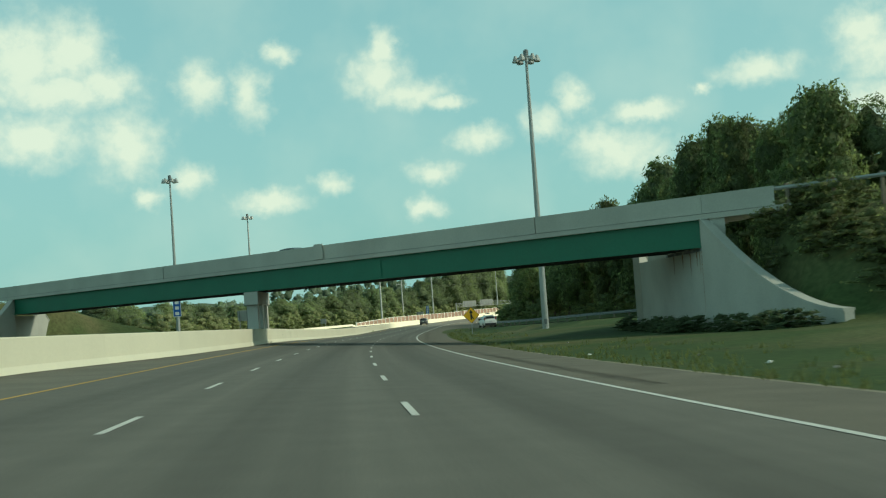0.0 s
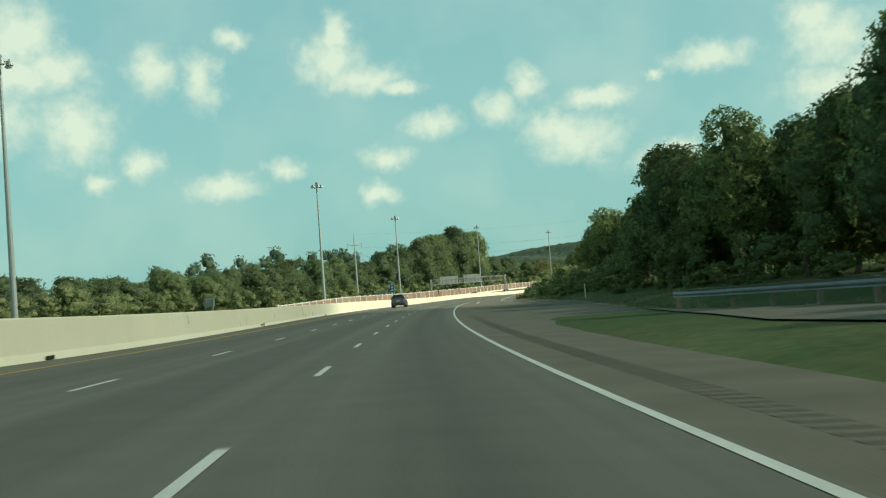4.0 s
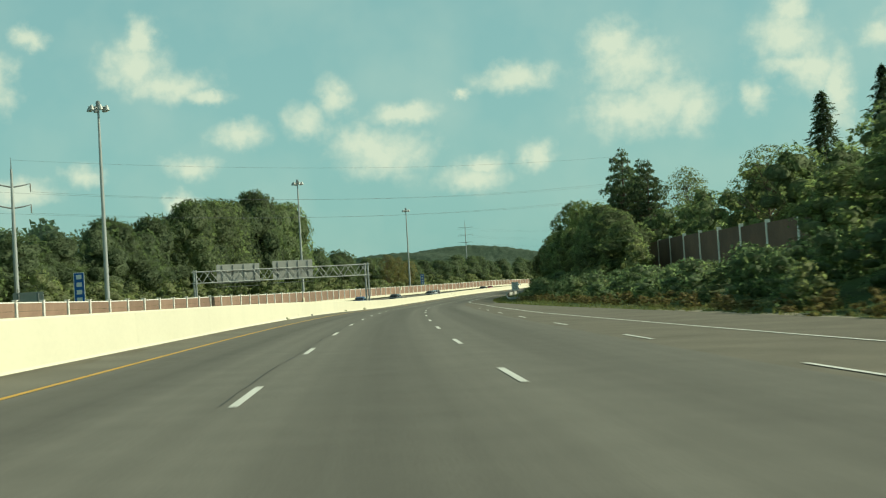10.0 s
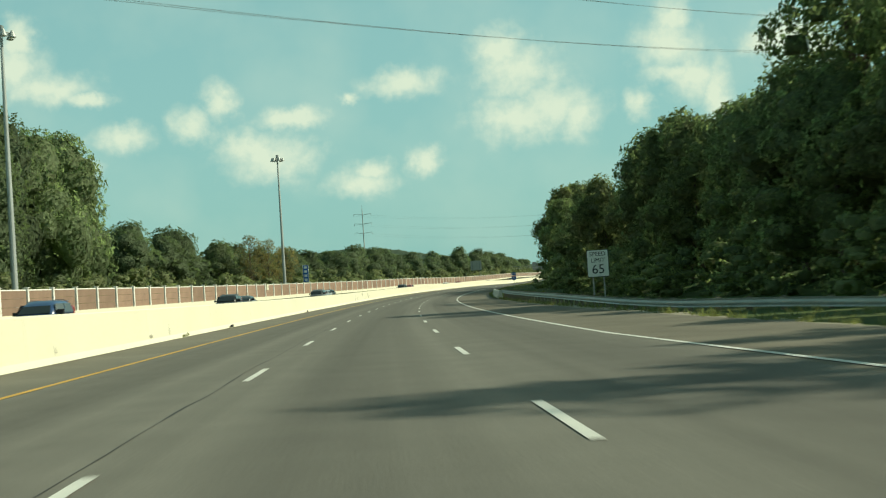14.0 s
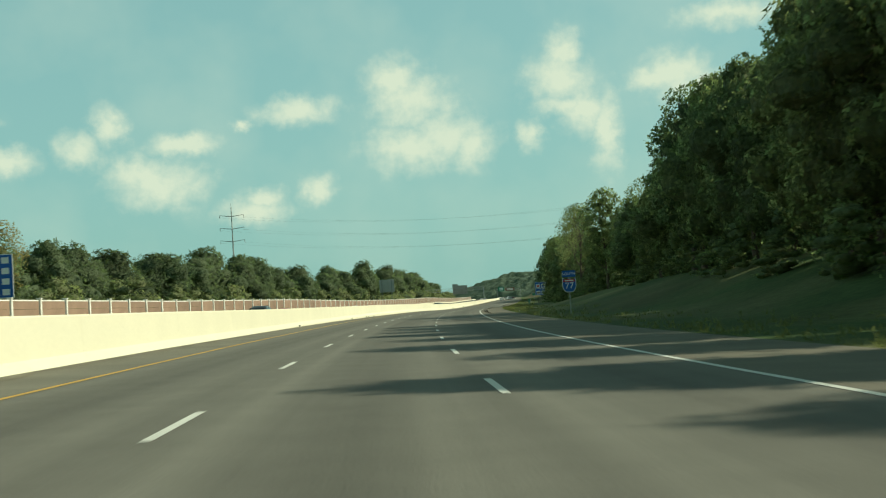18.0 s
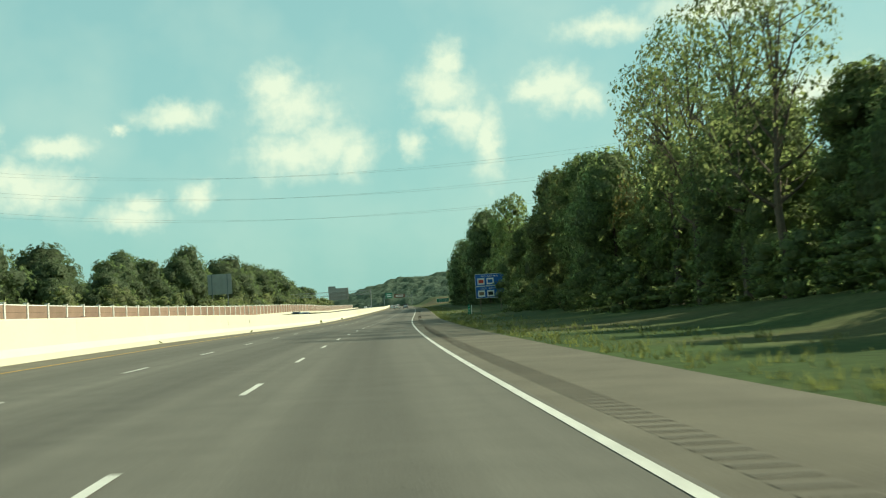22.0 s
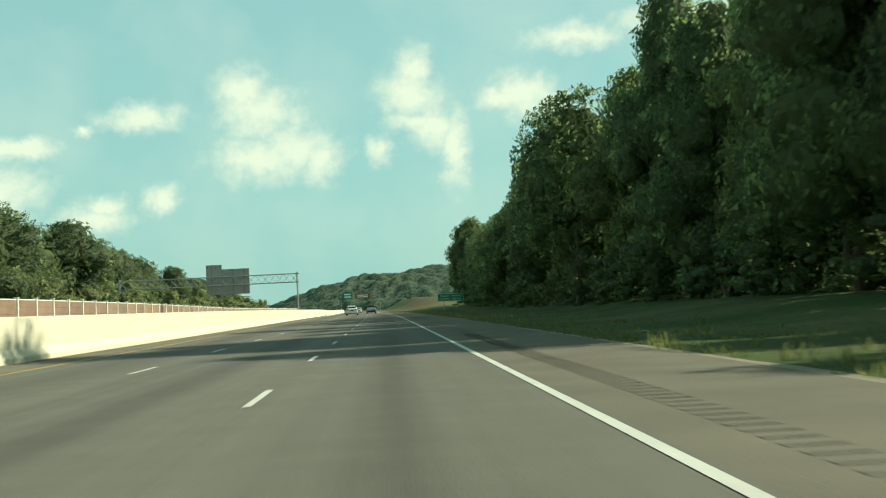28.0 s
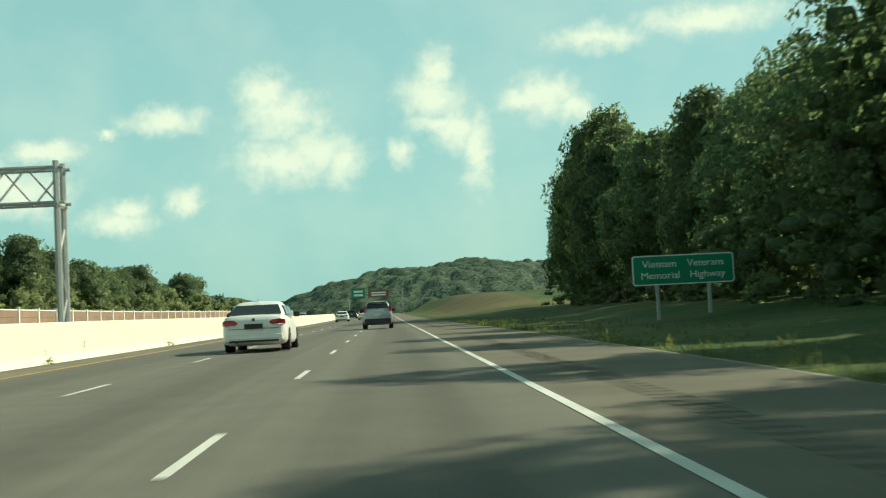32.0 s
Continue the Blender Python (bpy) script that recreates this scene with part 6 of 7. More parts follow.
tall = np.repeat(rg.uniform(0.08, 0.26, len(ts)), blades) * rg.uniform(0.6, 1.3, k)
lean = np.column_stack([rg.normal(0, 0.35, k), rg.normal(0, 0.35, k), np.ones(k)]) * tall[:, None]
gv = np.stack([base - side, base + side, base + side * 0.25 + lean, base - side * 0.25 + lean], 1).reshape(-1, 3)
tagged(new("grass_tufts", np_mesh("grass_tufts", gv, quad_index(gv), M_WEED)), "uneven tufts of dry grass along the verge", "grass", kind="stuff")

# ---- high masts, power poles and cables ----


def mast_parts(height):
    root = group_of("high_mast_lamp", "tall galvanised high mast with a ring of floodlights", "street lamp", "high masts")
    part("shaft", tube([(0, 0, -0.3), (0, 0, height * 0.35), (0, 0, height * 0.7), (0, 0, height)], [0.33, 0.27, 0.2, 0.13], 12), M_STEEL, root)
    part("base_plate", tube([(0, 0, -0.3), (0, 0, 0.12)], 0.5, 12), M_CONCRETE, root)
    part("hand_hole", box(-0.14, 0.14, -0.36, -0.28, 0.6, 1.1, 0.01), M_DARKSTEEL, root)
    part("winch_head", tube([(0, 0, height - 0.2), (0, 0, height + 0.35), (0, 0, height + 0.45)], [0.26, 0.26, 0.1], 10), M_DARKSTEEL, root)
    ring = bmesh.new()
    n = 20
    tube([(math.cos(2 * math.pi * k / n) * 0.75, math.sin(2 * math.pi * k / n) * 0.75, height - 0.35) for k in range(n + 1)], 0.05, 6, ring)
    part("ring", ring, M_STEEL, root)
    for k in range(6):
        a = 2 * math.pi * k / 6
        c, sn = math.cos(a), math.sin(a)
        arm = part("arm", tube([(0.2 * c, 0.2 * sn, height - 0.35), (1.05 * c, 1.05 * sn, height - 0.35)], 0.04, 6), M_STEEL, root)
        lamp = bmesh.new()
        tube([(1.05 * c, 1.05 * sn, height - 0.15), (1.05 * c, 1.05 * sn, height - 0.35), (1.05 * c, 1.05 * sn, height - 0.75), (1.05 * c, 1.05 * sn, height - 0.8)], [0.12, 0.2, 0.36, 0.34], 10, lamp)
        head = part("floodlight", lamp, M_STEEL, root)
        part("lens", tube([(1.05 * c, 1.05 * sn, height - 0.805), (1.05 * c, 1.05 * sn, height - 0.83)], 0.3, 10), M_LAMP, head)
    return root


mast = mast_parts(27.0)
mast.matrix_world = along(117.6, 15.9, 0.1)
for s, lat, dz in ((194.4, -36.3, 0), (272, -40, 0.3), (417, -34.9, 0.3), (528.3, -39.9, -0.3), (650, -38.2, 0.9), (770, -35.3, 0.7)):
    copy_thing(mast, along(s, lat, dz))


def power_pole(height, arms, label, m):
    root = group_of("power_pole", label, "power pole", "power poles", m=m)
    part("shaft", tube([(0, 0, -1), (0, 0, height * 0.5), (0, 0, height)], [0.42, 0.3, 0.16], 10), M_STEEL, root)
    for z, half, both in arms:
        for side in ((-1, 1) if both else (1,)):
            arm = part("cross_arm", tube([(0, 0, z - 0.25), (side * half * 0.55, 0, z), (side * half, 0, z + 0.3)], [0.14, 0.11, 0.06], 6), M_DARKSTEEL, root)
            part("insulator", tube([(side * half, 0, z + 0.3), (side * half, 0, z - 0.1), (side * half, 0, z - 0.9)], [0.05, 0.10, 0.06], 6), M_CONCRETE_DARK, arm)
    part("tip", tube([(0, 0, height), (0, 0, height + 1.6)], [0.08, 0.03], 6), M_DARKSTEEL, root)
    return root


TWO = "pale steel power pole with two pairs of arms"
power_pole(22.5, [(20.2, 2.6, True), (17.2, 2.6, True)], TWO, along(550.7, -59.9, 0.0, 40))
power_pole(17.0, [(15.2, 2.4, True), (12.4, 2.2, True)], TWO, along(330, -78, 0.0, 40))
power_pole(26.5, [(23.2, 3.0, True), (19.5, 2.0, True)], TWO, along(640, 34.4, 0.0, 30))
power_pole(40.0, [(37.0, 4.2, True), (32.5, 4.2, True), (28.0, 4.2, True)], "tall pale steel power pole with three pairs of arms", along(1115, -93.3, 0.0, 10))
power_pole(36.0, [(33.0, 4.2, True), (28.5, 4.2, True), (24.0, 4.2, True)], "tall pale steel power pole with three pairs of arms", along(1075, 70, 0.0, 10))


def cable(a, b, sag, thick=0.012):
    n = 24
    pts = [Vector(a).lerp(Vector(b), k / n) - Vector((0, 0, 4 * sag * (k / n) * (1 - k / n))) for k in range(n + 1)]
    ob = new("power_cable", None)
    bpy.data.objects.remove(ob)
    bm = tube(pts, thick, 4)
    me = bpy.data.meshes.new("power_cable")
    bm.to_mesh(me)
    bm.free()
    me.materials.append(M_WIRE)
    return tagged(new("power_cable", me), "thin dark power cable strung between poles", "cable", "power cables")


for dx, z in ((-2.6, 19.6), (2.6, 19.6), (-2.4, 16.6), (2.4, 16.6)):
    a = along(550.7, -59.9, 0, 40) @ Vector((dx, 0, z - 0.3))
    b = along(640, 34.4, 0, 30) @ Vector((dx, 0, z + 2.8))
    cable(a, b, 2.2)
cable(along(550.7, -59.9) @ Vector((0, 0, 23.8)), along(640, 34.4) @ Vector((0, 0, 28)), 1.8, 0.012)
for dx, z in ((-4.2, 36.4), (4.2, 36.4), (-4.2, 31.9), (4.2, 31.9), (-4.2, 27.4), (4.2, 27.4)):
    a = along(1115, -93.3, 0, 10) @ Vector((dx, 0, z))
    b = along(1075, 70, 0, 10) @ Vector((dx, 0, z - 4))
    cable(a, b, 5.0)

# ---- sign gantries ----


def strut(parent, name, a, b, r=0.05, mat=M_STEEL):
    return part(name, tube([a, b], r, 6), mat, parent)


def gantry(m, width, z0, z1, label, panels, depth=1.0, foot=0.0, far_foot=0.0, faces=False):
    """A box truss on two frames, from the local origin (right foot) towards -x; panels: (x0, x1, z0, z1, material)."""
    root = group_of("sign_gantry", label, "sign gantry", "sign gantries", m=m)
    for x, ft in ((0, foot), (-width, far_foot)):
        for y in (-depth / 2, depth / 2):
            strut(root, "column", (x, y, ft), (x, y, z1 + 0.25), 0.13)
        z = ft + 0.8
        flip = 1
        while z < z0 - 1.4:
            strut(root, "column_brace", (x, -depth / 2 * flip, z), (x, depth / 2 * flip, z + 1.4), 0.05)
            z += 1.4
            flip = -flip
        part("foot_plate", box(x - 0.3, x + 0.3, -depth / 2 - 0.3, depth / 2 + 0.3, ft - 0.4, ft + 0.05), M_CONCRETE, root)
        strut(root, "collar", (x, -depth / 2 - 0.25, z0 - 0.1), (x, depth / 2 + 0.25, z0 - 0.1), 0.12)
    for y in (-depth / 2, depth / 2):
        for z in (z0, z1):
            strut(root, "chord", (0.3, y, z), (-width - 0.3, y, z), 0.075)
    n = max(6, int(width / 1.15))
    for k in range(n):
        xa, xb = -width * k / n, -width * (k + 1) / n
        for y in (-depth / 2, depth / 2):
            za, zb = (z0, z1) if (k % 2 == 0) == (y < 0) else (z1, z0)
            strut(root, "diagonal", (xa, y, za), (xb, y, zb), 0.04)
        strut(root, "tie", (xa, -depth / 2, z1), (xb, depth / 2, z1), 0.035)
        strut(root, "tie", (xb, -depth / 2, z0), (xb, depth / 2, z0), 0.035)
    side = -1 if faces else 1
    for x0, x1, p0, p1, mat in panels:
        y = side * (depth / 2 + 0.18)
        board = part("sign_panel", box(x0, x1, y - 0.03, y + 0.03, p0, p1, 0.01), mat, root)
        for k in range(4):
            xs = x0 + (x1 - x0) * (k + 0.5) / 4
            part("stiffener", box(xs - 0.04, xs + 0.04, y - side * 0.14, y - side * 0.035, p0 + 0.1, p1 - 0.1), M_DARKSTEEL if not faces else M_STEEL, board)
        if faces:
            for r in range(2):
                part("legend_bar", box(x0 + (x1 - x0) * 0.15, x1 - (x1 - x0) * 0.15, y - 0.05, y - 0.03, p0 + (p1 - p0) * (0.22 + 0.36 * r), p0 + (p1 - p0) * (0.42 + 0.36 * r)), M_WHITE_SIGN, board, "pale lettering bar")
        else:
            part("walkway", box(x0, x1, side * (depth / 2 + 0.2), side * (depth / 2 + 0.9), p0 - 0.5, p0 - 0.44), M_DARKSTEEL, board)
    return root


p_r, p_l = spot(564.6, -12.1), spot(551.3, -34.8)
gang = math.atan2(p_r.y - p_l.y, p_r.x - p_l.x)
gantry(Matrix.Translation(p_r) @ Matrix.Rotation(gang, 4, 'Z'), (p_r - p_l).length, 4.9, 6.5, "grey box truss gantry with sign backs over the opposite lanes",
       [(-23.0, -16.6, 4.7, 7.4, M_SIGN_BACK), (-14.6, -8.4, 4.9, 7.6, M_SIGN_BACK)], foot=0.0)
gantry(along(1277.4, -11.3), 29.0, 5.9, 7.3, "grey truss gantry with a stepped sign back over opposite lanes",
       [(-15.0, -7.9, 4.4, 8.6, M_SIGN_BACK), (-15.0, -12.4, 8.6, 9.35, M_SIGN_BACK)], foot=0.0)
gantry(along(1640, 7.2), 18.0, 6.2, 7.4, "far gantry carrying a green and a dark red sign", [(-17.0, -12.6, 5.8, 9.2, M_GREEN_SIGN), (-11.5, -4.5, 6.0, 8.2, M_BROWN_SIGN)], faces=True)

# ---- road signs ----


def sign_post(root, x, z0, z1, mat=M_STEEL, half=0.035):
    return part("post", box(x - half, x + half, 0.03, 0.03 + half * 2, z0, z1, 0.005), mat, root)


# merging traffic warning
sg = group_of("warning_sign", "yellow diamond merging traffic sign with a black arrow", "road sign", m=along(132.1, 9.4, float(land(132.1, 9.4))))
sign_post(sg, 0.0, -0.4, 1.6)
dia = [(0, 0.89), (0.89, 0), (0, -0.89), (-0.89, 0)]
part("edge", prism([(x * 1.0, z * 1.0 + 2.1) for x, z in dia], "y", -0.012, 0.012), M_BLACK, sg)
part("face", prism([(x * 0.95, z * 0.95 + 2.1) for x, z in dia], "y", -0.018, -0.0125), M_YELLOW_SIGN, sg)
part("arrow", prism([(-0.10, 1.62), (0.05, 1.62), (0.05, 2.34), (0.19, 2.34), (-0.025, 2.70), (-0.24, 2.34), (-0.10, 2.34)], "y", -0.026, -0.0185), M_BLACK, sg)
part("side_arrow", prism([(0.17, 1.62), (0.30, 1.68), (0.05, 2.14), (0.05, 1.93)], "y", -0.026, -0.0186), M_BLACK, sg)

# speed limit
sg = group_of("speed_limit_sign", "white speed limit sign reading 65 on a steel post", "road sign", m=along(603.2, 10.0, 0.0))
sign_post(sg, -0.3, -0.8, 2.7)
sign_post(sg, 0.3, -0.8, 2.7)
part("edge", rounded_plate(1.22, 1.52, 0.07, -0.012, 0.012, 0, 2.04), M_BLACK, sg)
part("face", rounded_plate(1.15, 1.45, 0.06, -0.018, -0.0125, 0, 2.04), M_WHITE_SIGN, sg)
flat_text("legend_speed", "SPEED", 0.33, M_BLACK, sg, (0, -0.02, 2.55))
flat_text("legend_limit", "LIMIT", 0.33, M_BLACK, sg, (0, -0.02, 2.20))
flat_text("legend_number", "65", 0.72, M_BLACK, sg, (0, -0.02, 1.70))

# route marker
sg = group_of("route_marker", "blue and red route shield reading 77 below a plate reading south", "road sign", m=along(772.5, 9.1, float(land(772.5, 9.1))))
zb = 1.4 - float(land(772.5, 9.1))
sign_post(sg, 0.0, -0.4, zb + 1.5)
part("plate", rounded_plate(0.92, 0.44, 0.05, -0.012, 0.012, 0, zb + 1.28), M_BLUE_SIGN, sg)
flat_text("legend_direction", "SOUTH", 0.27, M_WHITE_SIGN, sg, (0, -0.016, zb + 1.28))


def shield(k):
    pts = []
    for i in range(25):
        u = -1 + 2 * i / 24
        pts.append((0.46 * u * (1 - 0.06 * (1 - abs(u))) * k, zb + 0.52 + (0.42 + 0.07 * math.cos(u * math.pi * 2)) * k))
    for i in range(1, 24):
        u = 1 - 2 * i / 24
        pts.append((0.50 * math.copysign(abs(u) ** 0.55, u) * k, zb + 0.52 - (0.5 * (1 - abs(u) ** 2.2) + 0.0) * k))
    return pts


part("shield_edge", prism(shield(1.0), "y", -0.010, 0.012), M_WHITE_SIGN, sg)
part("shield_field", prism(shield(0.92), "y", -0.016, -0.0105), M_BLUE_SIGN, sg)
part("shield_band", prism([(-0.40, zb + 0.74), (0.40, zb + 0.74), (0.38, zb + 0.90), (0.0, zb + 0.93), (-0.38, zb + 0.90)], "y", -0.021, -0.0165), M_RED_SIGN, sg)
part("legend_bar", box(-0.3, 0.3, -0.025, -0.0215, zb + 0.79, zb + 0.86), M_WHITE_SIGN, sg)
flat_text("legend_number", "77", 0.58, M_WHITE_SIGN, sg, (0, -0.02, zb + 0.46), stretch=1.05)

# services board
sg = group_of("services_board", "large blue services board with rows of small logo panels", "road sign", m=along(1024.4, 14.95, 0.4))
for x in (-1.5, 1.5):
    part("post", box(x - 0.08, x + 0.08, 0.05, 0.2, -0.8, 5.2, 0.01), M_WOOD_POST, sg)
for z0, z1 in ((3.52, 5.3), (1.72, 3.48)):
    board = part("board", rounded_plate(4.35, z1 - z0, 0.12, -0.02, 0.02, 0, (z0 + z1) / 2), M_WHITE_SIGN, sg)
    part("field", rounded_plate(4.25, z1 - z0 - 0.1, 0.1, -0.027, -0.0205, 0, (z0 + z1) / 2), M_BLUE_SIGN, board)
    flat_text("legend", "GAS - EXIT 107A" if z0 > 3 else "FOOD - EXIT 107A", 0.34, M_WHITE_SIGN, board, (0, -0.031, z1 - 0.36))
    for x, mat in (((-1.3, M_RED_SIGN), (0.05, M_BLUE_SIGN)) if z0 > 3 else ((-1.3, M_FENCE_PANEL), (0.05, M_BLACK))):
        logo = part("logo_panel", rounded_plate(1.05, 0.95, 0.06, -0.036, -0.028, x, z0 + 0.68), M_WHITE_SIGN, board)
        part("logo_mark", rounded_plate(0.72, 0.5, 0.08, -0.042, -0.0365, x, z0 + 0.68), mat, logo)

# mile post plate
sg = group_of("mile_marker", "narrow green mile marker plate with pale figures", "road sign", m=along(1010.0, 11.1, float(land(1010, 11.1)) - 1.15))
sign_post(sg, 0, -0.3, 2.5)
part("plate", rounded_plate(0.34, 1.25, 0.04, -0.012, 0.012, 0, 1.9), M_GREEN_SIGN, sg)
for z, digit in ((2.3, "1"), (1.9, "0"), (1.5, "9")):
    flat_text("figure", digit, 0.42, M_WHITE_SIGN, sg, (0, -0.016, z))

# memorial sign
sg = group_of("memorial_sign", "green sign reading Vietnam Veterans Memorial Highway on two posts", "road sign", m=along(1280.2, 14.2, 0.0))
for x in (-1.15, 1.1):
    part("post", box(x - 0.07, x + 0.07, 0.03, 0.15, -0.6, 2.7, 0.01), M_STEEL, sg)
part("edge", rounded_plate(4.4, 1.28, 0.12, -0.015, 0.015, 0, 2.2), M_WHITE_SIGN, sg)
part("face", rounded_plate(4.3, 1.18, 0.1, -0.022, -0.0155, 0, 2.2), M_GREEN_SIGN, sg)
for word, x, z in (("Vietnam", -1.02, 2.45), ("Veterans", 0.98, 2.45), ("Memorial", -1.0, 1.96), ("Highway", 1.04, 1.96)):
    flat_text("legend_word", word, 0.42, M_WHITE_SIGN, sg, (x, -0.025, z), stretch=1.06)



def sign_back(s, lat, w, z0, z1, label):
    root = group_of("highway_sign", label, "road sign", "sign backs", m=along(s, lat, 0))
    for x in (-w * 0.32, w * 0.32):
        part("post", box(x - 0.09, x + 0.09, -0.25, -0.07, -1.5, z1 - 0.1), M_DARKSTEEL, root)
    part("panel", box(-w / 2, w / 2, -0.03, 0.03, z0, z1, 0.01), M_SIGN_BACK, root)
    for k in range(4):
        z = z0 + (z1 - z0) * (k + 0.5) / 4
        part("stiffener", box(-w / 2 + 0.1, w / 2 - 0.1, -0.07, -0.035, z - 0.05, z + 0.05), M_SIGN_BACK, root)
    return root


sign_back(1109, -38.5, 5.2, 6.2, 10.6, "large bare sign back on two posts beyond the fence")
sign_back(500, -39.0, 3.0, 1.0, 3.6, "bare sign back beyond the fence")
sign_back(241, -35.2, 2.4, 3.5, 5.6, "bare sign back beyond the fence")
sign_back(331, -35.2, 1.6, 1.7, 3.0, "small bare sign back beyond the parapet")
for s, lat, z0 in ((520, -40.5, 2.4), (188.5, -34.9, 4.4), (788, -34.9, 3.0)):
    sg = group_of("blue_sign", "tall narrow blue information sign beyond the fence", "road sign", "blue signs", m=along(s, lat, 0))
    sign_post(sg, 0, -1, z0 + 3.0, half=0.06)
    part("panel", rounded_plate(1.25, 3.6, 0.08, -0.02, 0.02, 0, z0 + 1.9), M_WHITE_SIGN, sg)
    part("field", rounded_plate(1.12, 3.46, 0.06, -0.028, -0.0205, 0, z0 + 1.9), M_BLUE_SIGN, sg)
    for k in range(4):
        part("logo_panel", rounded_plate(0.62, 0.5, 0.05, -0.034, -0.0285, 0, z0 + 0.6 + 0.86 * k), M_WHITE_SIGN, sg)
for s, dz in ((626, 0.95), (746, 1.95)):
    cab = group_of("utility_box", "cream metal utility box mounted on the screen fence", "utility box", "utility boxes", m=along(s, -33.18, dz))
    part("body", box(-0.10, 0.12, -0.55, 0.55, 0.0, 1.0, 0.02), M_CREAM, cab)
    part("door", box(0.121, 0.135, -0.48, 0.48, 0.06, 0.94, 0.005), M_CREAM, cab)
    part("latch", box(0.136, 0.155, 0.36, 0.42, 0.44, 0.58, 0.004), M_DARKSTEEL, cab)
for s, lat in ((404.1, 11.7), (262, 14.8), (1012, 11.5)):
    sg = group_of("delineator_post", "slim white roadside marker post", "post", "delineator posts", m=along(s, lat, float(land(s, lat))))
    part("stake", box(-0.05, 0.05, -0.015, 0.015, -0.3, 1.35, 0.006), M_FENCE_POST, sg)
    part("reflector", box(-0.04, 0.04, -0.022, -0.0155, 1.15, 1.3), M_LAMP, sg)
rl = random.Random(3)
for k in range(26):
    s, lat = rl.choice((rl.uniform(15, 75), rl.uniform(560, 700), rl.uniform(800, 1240))), rl.uniform(6.8, 11)
    me = bpy.data.meshes.new("litter")
    bm = bmesh.new()
    bmesh.ops.create_icosphere(bm, subdivisions=1, radius=0.07)
    for v in bm.verts:
        v.co = Vector((v.co.x * rl.uniform(0.7, 1.6), v.co.y * rl.uniform(0.6, 1.3), v.co.z * rl.uniform(0.3, 0.7)))
    bm.to_mesh(me)
    bm.free()
    me.materials.append(M_WHITE_SIGN if k % 2 else M_CONCRETE_DARK)
    ob = tagged(new("litter", me), "scrap of pale litter on the verge", "litter", "litter")
    ob.matrix_world = along(s, lat, float(land(s, lat)) + 0.05, rl.uniform(0, 360))

# ---- vehicles ----


def loft(rings, caps=True):
    bm = bmesh.new()
    rows = [[bm.verts.new(p) for p in r] for r in rings]
    n = len(rows[0])
    for a, b in zip(rows, rows[1:]):
        for k in range(n):
            bm.faces.new((a[k], a[(k + 1) % n], b[(k + 1) % n], b[k]))
    if caps:
        bm.faces.new(rows[0][::-1])
        bm.faces.new(rows[-1])
    bmesh.ops.recalc_face_normals(bm, faces=bm.faces[:])
    return bm


def shell_ring(y, half, z0, z1, shoulder, k=0.10):
    """A rounded cross-section of a car body at y: width, floor, top and the height of its widest line."""
    pts = [(0.80 * half, z0), (0.93 * half, z0 + k * 0.4), (0.985 * half, z0 + k * 1.4), (half, z0 + (shoulder - z0) * 0.6), (0.99 * half, shoulder), (0.965 * half, shoulder + (z1 - shoulder) * 0.55),
           (0.92 * half, z1 - 0.045), (0.84 * half, z1 - 0.008), (0.5 * half, z1 + 0.012)]
    return [(x, y, z) for x, z in pts] + [(-x, y, z) for x, z in reversed(pts)]


def cabin_ring(y, low, high, z0, z1):
    rise = z1 - z0
    pts = [(low, z0), (low * 0.75 + high * 0.25, z0 + rise * 0.35), (low * 0.35 + high * 0.65, z0 + rise * 0.68), (high * 0.99, z1 - rise * 0.14), (high * 0.90, z1 - rise * 0.035), (high * 0.66, z1 + 0.006), (high * 0.3, z1 + 0.018)]
    return [(x, y, z) for x, z in pts] + [(-x, y, z) for x, z in reversed(pts)]


SHAPES = {
    # length, half width, body stations (y, half factor, floor, top), cabin stations (y, low, high, base, roof), wheel radius, axles
    "sedan": dict(half=0.93, body=[(-2.50, .82, .36, .84), (-2.44, .93, .26, 1.0), (-2.2, .98, .2, 1.04), (-1.2, 1.0, .17, 1.03), (0, 1.0, .17, .97), (1.1, 1.0, .17, .95), (1.9, .97, .2, .88), (2.35, .88, .24, .74), (2.48, .74, .32, .6)],
                  cabin=[(-1.80, .80, .70, 1.0, 1.04), (-1.15, .84, .68, 1.0, 1.40), (-0.6, .86, .66, .98, 1.46), (0.2, .86, .66, .96, 1.45), (0.75, .85, .68, .95, 1.30), (1.45, .80, .74, .93, .97)], r=0.34, axles=(-1.45, 1.5), tail=(0.66, 0.86), rear=-2.50),
    "suv": dict(half=0.91, body=[(-2.22, .86, .46, .98), (-2.18, .96, .34, 1.12), (-1.9, .99, .26, 1.12), (-1.0, 1.0, .24, 1.08), (0, 1.0, .24, 1.05), (1.0, 1.0, .24, 1.03), (1.75, .97, .27, .98), (2.15, .88, .32, .86), (2.27, .76, .42, .7)],
                cabin=[(-2.12, .80, .72, 1.08, 1.20), (-1.86, .83, .68, 1.08, 1.58), (-1.4, .86, .66, 1.07, 1.66), (0.0, .87, .66, 1.04, 1.66), (0.55, .86, .68, 1.03, 1.50), (1.25, .80, .74, 1.0, 1.06)], r=0.36, axles=(-1.35, 1.38), tail=(0.92, 1.36), rear=-2.22),
}


